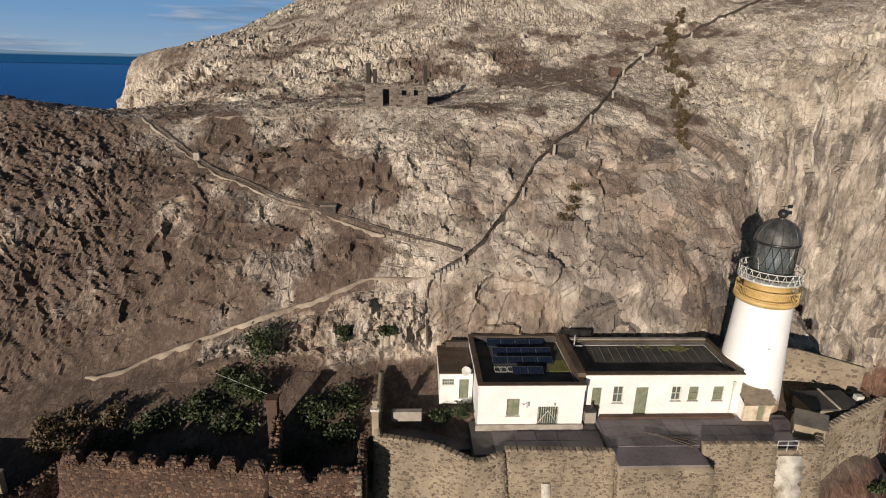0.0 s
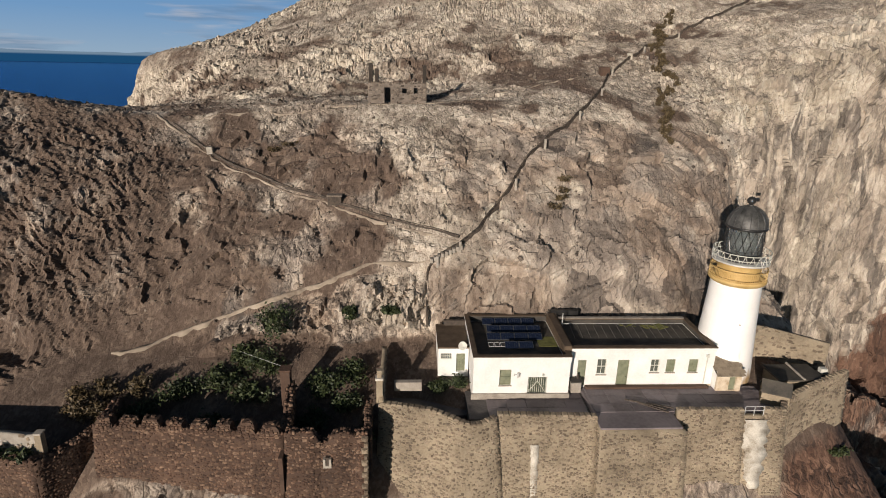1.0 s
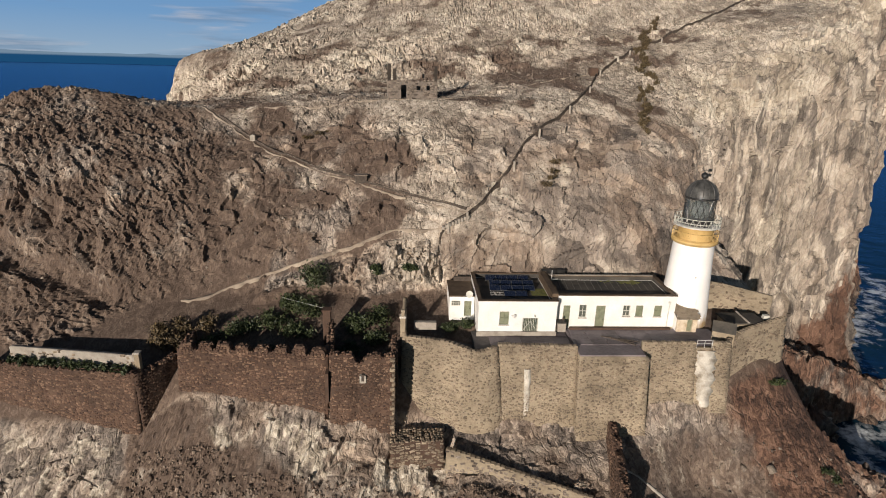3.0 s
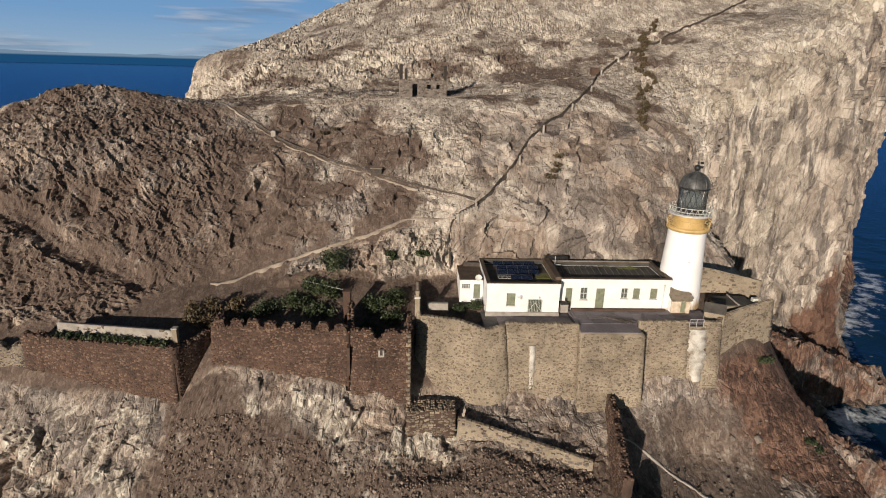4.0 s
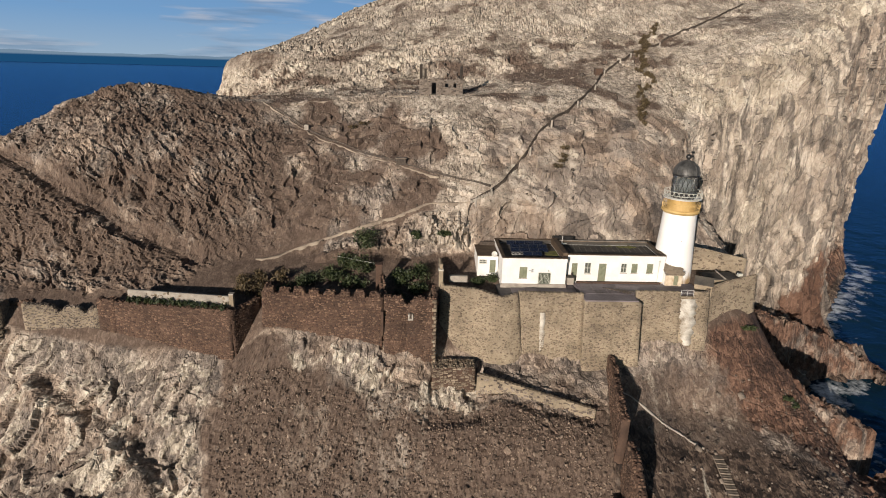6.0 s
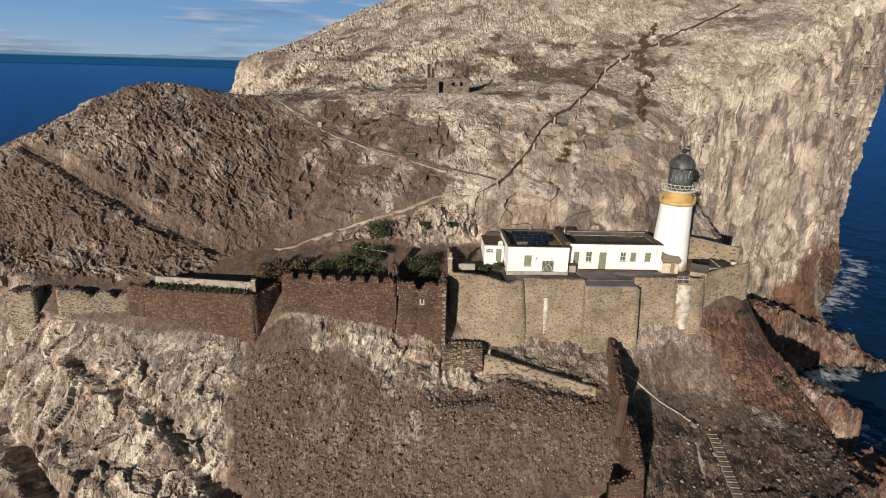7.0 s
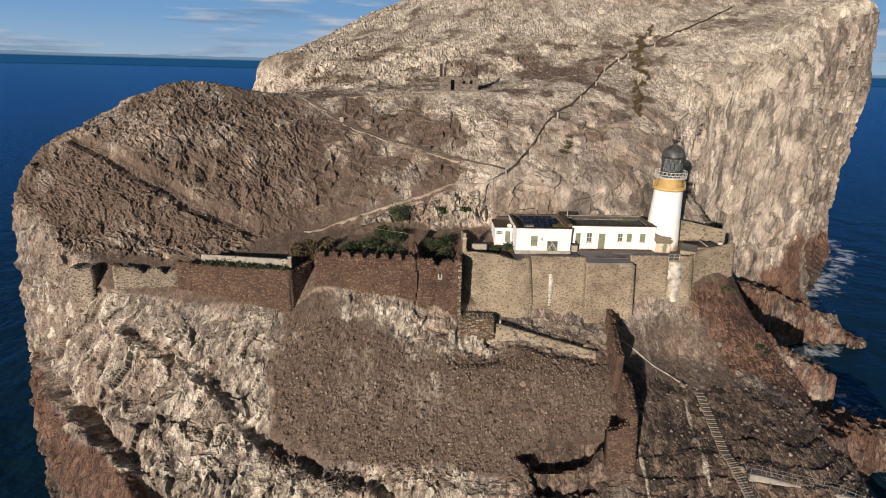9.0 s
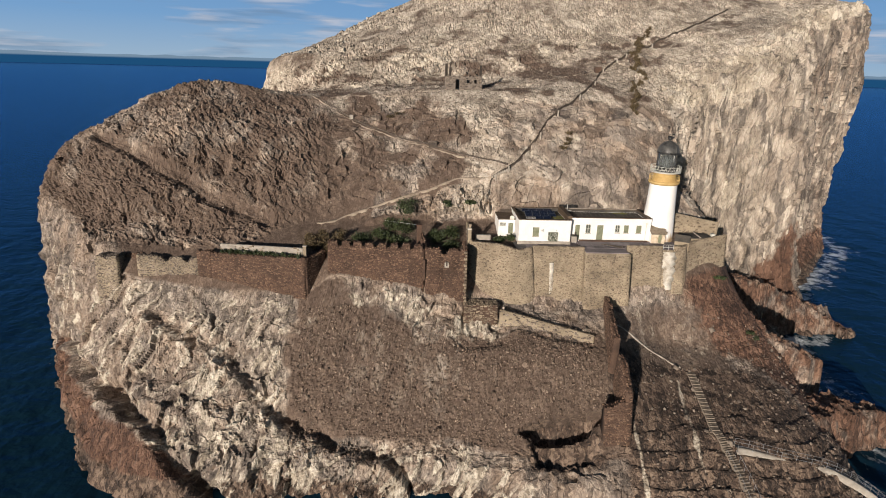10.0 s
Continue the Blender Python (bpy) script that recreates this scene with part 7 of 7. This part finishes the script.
def chapel():
    c = thing("ruined_chapel", "roofless grey stone chapel ruin on the hill bench", "ruin", 0, 0, 0)
    x0, x1, y0, y1 = -12.5, -3.9, 39.4, 43.6
    zb = sum(ground(x, y0 - 0.3) for x in (x0, -7.5, x1)) / 3 + 0.4
    holes = [(-10.1, zb - 1, -9.2, zb + 1.8), (-7.5, zb + 1.0, -6.8, zb + 1.7), (-5.8, zb + 0.95, -5.2, zb + 1.8)]
    part("front_wall", panel_with_holes(bmesh.new(), x0, x1, zb - 1, zb + 2.35, y0, y0 + 0.6, holes), M_GREY_MORTAR, c)
    part("end_wall", bm_box(bmesh.new(), x1 - 0.6, y0 + 0.6, zb - 1, x1, y1, zb + 2.2), M_GREY_MORTAR, c)
    part("end_wall", bm_box(bmesh.new(), x0, y0 + 0.6, zb - 1, x0 + 0.6, y1, zb + 2.2), M_GREY_MORTAR, c)
    part("back_wall", bm_box(bmesh.new(), x0 + 0.6, y1 - 0.6, zb - 1, x1 - 0.6, y1, zb + 1.7), M_GREY_MORTAR, c)
    for x, w, h in ((x0 + 0.0, 0.6, 5.2), (x0 + 0.95, 0.5, 4.4), (x1 - 0.5, 0.5, 5.0)):
        bm = bm_box(bmesh.new(), x, y0 + 1.9, zb + 2.0, x + w, y0 + 2.7, zb + h)
        # darker stone than the walls: the stubs' shaded side put into colour
        part("gable_stub", bm, M_PIPE_STONE, c, "broken gable end coloured dark for its shaded side")
    for i in range(25):
        x = x0 + 0.2 + i * 0.34
        if any(h[0] - 0.1 < x < h[2] + 0.1 and h[3] > zb + 2.2 for h in holes):
            continue
        ob = new("stone", stone_set(M_GREY_STONE)[i % 8])
        ob.matrix_world = pose(x, y0 + 0.3, zb + 2.4 + random.uniform(-0.03, 0.08), -90, 0, 0) @ Matrix.Diagonal((0.34, 0.3, 0.6, 1))
        ob.parent = c
    for i in range(120):
        x, z = random.uniform(x0 + 0.1, x1 - 0.1), zb + random.uniform(0.05, 2.2)
        if any(h[0] - 0.2 < x < h[2] + 0.2 and h[1] - 0.2 < z < h[3] + 0.2 for h in holes):
            continue
        ob = new("stone", stone_set(M_GREY_STONE)[i % 8])
        ob.matrix_world = pose(x, y0 + 0.01, z) @ Matrix.Diagonal((random.uniform(0.3, 0.6), 0.12, random.uniform(0.18, 0.3), 1))
        ob.parent = c


M_GREY_MORTAR = plain("grey_mortar", (0.08, 0.066, 0.055), (0.22, 0.185, 0.155), 0.8)
chapel()

# ---- the seaward stair and the landing walkway ----
def draped(pts, n):
    p = np.array([[np.interp(k, np.linspace(0, 1, len(pts)), [q[i] for q in pts]) for i in (0, 1)] for k in np.linspace(0, 1, n)])
    z = np.array([ground(x, y) for x, y in p])
    z = np.convolve(np.pad(z, 4, mode='edge'), np.ones(9) / 9, 'valid')
    return np.column_stack([p, z])


M_STAIR = plain("weathered_stair_concrete", (0.09, 0.073, 0.058), (0.25, 0.21, 0.165), 1.0)
stair = thing("sea_stair", "worn concrete stair down the dark rock shelf", "stair", 0, 0, 0)
line = draped([(26.7, -17.0), (26.2, -22.5), (25.7, -28.5), (26.6, -33.0), (27.6, -39.0)], 64)
for i in range(63):
    a, c = line[i], line[i + 1]
    ang = math.degrees(math.atan2(c[1] - a[1], c[0] - a[0]))
    bm = bm_box(bmesh.new(), 0, -0.62, -0.6, 0.37 if i % 9 < 6 or i > 40 else 0.4, 0.62, 0.16 + (0.07 if i % 2 else 0))
    ob = part("tread", bm, M_STAIR, stair)
    ob.matrix_world = pose(a[0], a[1], a[2], 0, 0, ang)
for s_ in (-0.7, 0.7):
    rl = thing_part("handrail", stair, "grey metal handrail")
    for i in range(44, 63, 3):
        a = line[i]
        part("post", rod(bmesh.new(), (a[0] + s_, a[1], a[2]), (a[0] + s_, a[1], a[2] + 1.2), 0.03, 5), M_GREY_METAL, rl)
    for i in range(44, 60, 3):
        a, c = line[i], line[i + 3]
        part("rail", rod(bmesh.new(), (a[0] + s_, a[1], a[2] + 1.2), (c[0] + s_, c[1], c[2] + 1.2), 0.03, 5), M_GREY_METAL, rl)
wk = thing("landing_walkway", "narrow concrete walkway with railings along the shelf", "walkway", 0, 0, 0)
line = draped([(27.5, -31.2), (34.0, -32.0), (41.0, -32.6), (47.5, -34.2), (52.0, -34.8)], 40)
line[:, 2] = np.minimum(np.interp(np.arange(40), [0, 39], [9.6, 4.2]), np.maximum(line[:, 2] + 0.3, 0)) * 0.5 + 0.5 * np.interp(np.arange(40), [0, 39], [9.6, 4.2])
m = len(line)
verts = np.concatenate([np.column_stack([line[:, 0], line[:, 1] + s_, line[:, 2] + dz]) for s_, dz in ((-0.55, -0.9), (-0.55, 0.15), (0.55, 0.15), (0.55, -0.9))])
quads = [(a * m + i, a * m + i + 1, c * m + i + 1, c * m + i) for i in range(m - 1) for a, c in ((0, 1), (1, 2), (2, 3))]
raw_mesh("deck", verts, quads, M_CONCRETE, wk)
for s_ in (-0.5, 0.5):
    rl = thing_part("railing", wk)
    for i in range(0, 40, 3):
        a = line[i]
        part("post", rod(bmesh.new(), (a[0], a[1] + s_, a[2]), (a[0], a[1] + s_, a[2] + 1.25), 0.03, 5), M_GREY_METAL, rl)
    for h in (0.7, 1.25):
        for i in range(0, 37, 3):
            a, c = line[i], line[i + 3]
            part("rail", rod(bmesh.new(), (a[0], a[1] + s_, a[2] + h), (c[0], c[1] + s_, c[2] + h), 0.024, 5), M_GREY_METAL, rl)
ribbon("path_shelf", [(15.0, -11.0), (18.5, -12.2), (22.0, -13.6), (25.5, -16.0)], 0.5, M_CONCRETE, "narrow pale concrete edge on the shelf", "path", 0.1)

# ---- bushes ----
def bush(x, y, r, h, seed, mat=None, label="dark green leafy bush in the walled garden", count=700, z=None):
    rnd = np.random.default_rng(seed)
    b = thing("bush", label, "bush", 0, 0, 0)
    z = ground(x, y) if z is None else z
    bm = bmesh.new()
    for i in range(6):
        a = rnd.uniform(0, 2 * math.pi)
        rod(bm, (x, y, z - 0.2), (x + r * 0.6 * math.cos(a), y + r * 0.6 * math.sin(a), z + h * rnd.uniform(0.4, 0.9)), 0.06, 5, 0.015)
    part("woody_base", bm, M_DARK_WOOD, b)
    lobes = rnd.normal(0, 0.5, (7, 3)) * (r * 0.8, r * 0.8, h * 0.35) + (x, y, z + h * 0.55)
    c = lobes[rnd.integers(0, 7, count)] + rnd.normal(0, 0.23, (count, 3)) * (r, r, h * 0.8)
    c[:, 2] = np.maximum(c[:, 2], z + 0.05)
    u = rnd.normal(0, 1, (count, 3)); u /= np.linalg.norm(u, axis=1, keepdims=True)
    w = np.cross(u, rnd.normal(0, 1, (count, 3))); w /= np.linalg.norm(w, axis=1, keepdims=True)
    ln = rnd.uniform(0.1, 0.24, (count, 1))
    verts = np.stack([c - u * ln, c + w * ln * 0.5, c + u * ln, c - w * ln * 0.5], 1).reshape(-1, 3)
    raw_mesh("leaves", verts, np.arange(count * 4).reshape(-1, 4), mat or M_LEAF, b, kind="stuff")
    return b


for i, (x, y, r, h) in enumerate(((-28.5, 1.5, 2.0, 2.6), (-25.5, 2.6, 2.2, 3.0), (-22.0, 1.2, 1.9, 2.4), (-20.3, 4.6, 2.0, 3.2), (-31.0, -0.6, 1.6, 2.0), (-24.0, -1.6, 1.8, 1.8), (-14.6, 2.2, 1.9, 2.8), (-12.0, 3.2, 2.0, 2.8), (-12.3, 0.2, 1.5, 2.2), (-10.9, -3.2, 1.0, 3.0), (-19.8, 8.2, 2.2, 3.6), (-23.0, 5.5, 1.6, 2.2), (-15.3, -1.5, 1.4, 1.8), (-1.2, 2.3, 1.1, 1.7), (-3.2, 2.0, 0.9, 1.1), (-8.2, 8.6, 0.8, 1.0), (-12.8, 8.9, 0.8, 1.0), (-1.6, -3.0, 0.7, 0.7))):
    bush(x, y, r * 1.1, h * (0.62 if y < 4 else 0.75), 40 + i, count=1100)
for i in range(11):
    bush(-51.2 + i * 1.32, -4.25 - i * 0.235, 0.7, 0.9, 80 + i, label="low ivy clump along the pale parapet", count=350, z=28.0)
for i, (x, y) in enumerate(((-33.6, -1.5), (-35.2, -1.0), (-36.6, -0.3), (-35.4, 1.6), (-38.0, 1.0), (-32.4, 2.2))):
    bush(x, y, 1.4, 2.0, 95 + i, M_DRY, "tangled dry brown thicket beside the fort wall", 600)
for i, (x, y) in enumerate(((36.5, -2.2), (38.2, -1.2), (40.5, -8.5), (41.5, -9.2))):
    bush(x, y, 0.8, 0.5, 120 + i, label="low green plants on the red rock", count=260)
# dead growth down the gullies
GULLY = [(48.1, 80.2), (41.6, 66.8), (37.6, 58.8), (36.1, 48.2), (31.6, 38.1), (29.9, 29.9)]
for i in range(100):
    k = (i / 99) ** 1.2 * (len(GULLY) - 1)
    j = min(int(k), len(GULLY) - 2)
    x = GULLY[j][0] + (GULLY[j + 1][0] - GULLY[j][0]) * (k - j) + random.gauss(0, 0.5) + 0.9 * math.sin(k * 6.3)
    y = GULLY[j][1] + (GULLY[j + 1][1] - GULLY[j][1]) * (k - j)
    bush(x, y, random.uniform(0.25, 0.55) + (0.2 if 14 < i < 40 else 0), 0.7, 240 + i, M_DRY, "dead brown growth down a rock gully", 170)
for i, (x, y) in enumerate(((12.8, 21.0), (12.4, 19.8), (11.7, 18.2), (10.8, 16.8), (-24.5, 30.5), (-22.8, 31.2))):
    bush(x, y, 0.9, 0.6, 170 + i, M_DRY, "patch of dry brown growth on the rock", 260)
line_ = thing("washing_line", "thin line strung over the garden on posts", "line", 0, 0, 0)
part("wire", rod(bmesh.new(), (-24.5, 6.0, 31.8), (-17.9, 1.0, 32.4), 0.02, 4), M_ALU, line_)
part("post", rod(bmesh.new(), (-24.5, 6.0, ground(-24.5, 6.0) - 0.2), (-24.5, 6.0, 31.85), 0.05, 6), M_DARK_WOOD, line_)


# ---- loose stones on the scree and the shelf ----
def scatter(name, n, xr, yr, size, mat, label, seed, keep=None):
    r = np.random.default_rng(seed)
    unit = np.array([v.co[:] for v in STONES[M_GREY_STONE.name][0].vertices])
    uq = [tuple(f.vertices) for f in STONES[M_GREY_STONE.name][0].polygons]
    vs, qs, cnt = [], [], 0
    for _ in range(n):
        x, y = r.uniform(*xr), r.uniform(*yr)
        if keep and not keep(x, y):
            continue
        z = ground(x, y)
        if z < 1:
            continue
        sz = size * r.lognormal(0, 0.45)
        q = Euler(r.uniform(-3, 3, 3)).to_matrix()
        v = (unit * (sz, sz * 0.8, sz * 0.7)) @ np.array(q)
        vs.append(v + (x, y, z + sz * 0.12))
        qs += [tuple(cnt + i for i in f) for f in uq]
        cnt += len(v)
    ob = raw_mesh(name, np.concatenate(vs), qs, mat, label=label, kind="stuff")
    return tagged(ob, category="stones")


scatter("scree_stones", 15000, (-37, 12), (-27, -9.0), 0.15, M_SCREE, "loose brown stones scattered over the scree", 1, lambda x, y: x < 11 and y < (-9.5 if x < -27 else -11.5 - 0.03 * (x + 27)))
scatter("hill_stones", 6000, (-85, 45), (9, 75), 0.2, M_GREY_STONE, "loose grey stones scattered over the hillside", 2)
scatter("shelf_stones", 1200, (14, 50), (-42, -7), 0.22, M_GREY_STONE, "loose stones scattered over the dark shelf", 3)
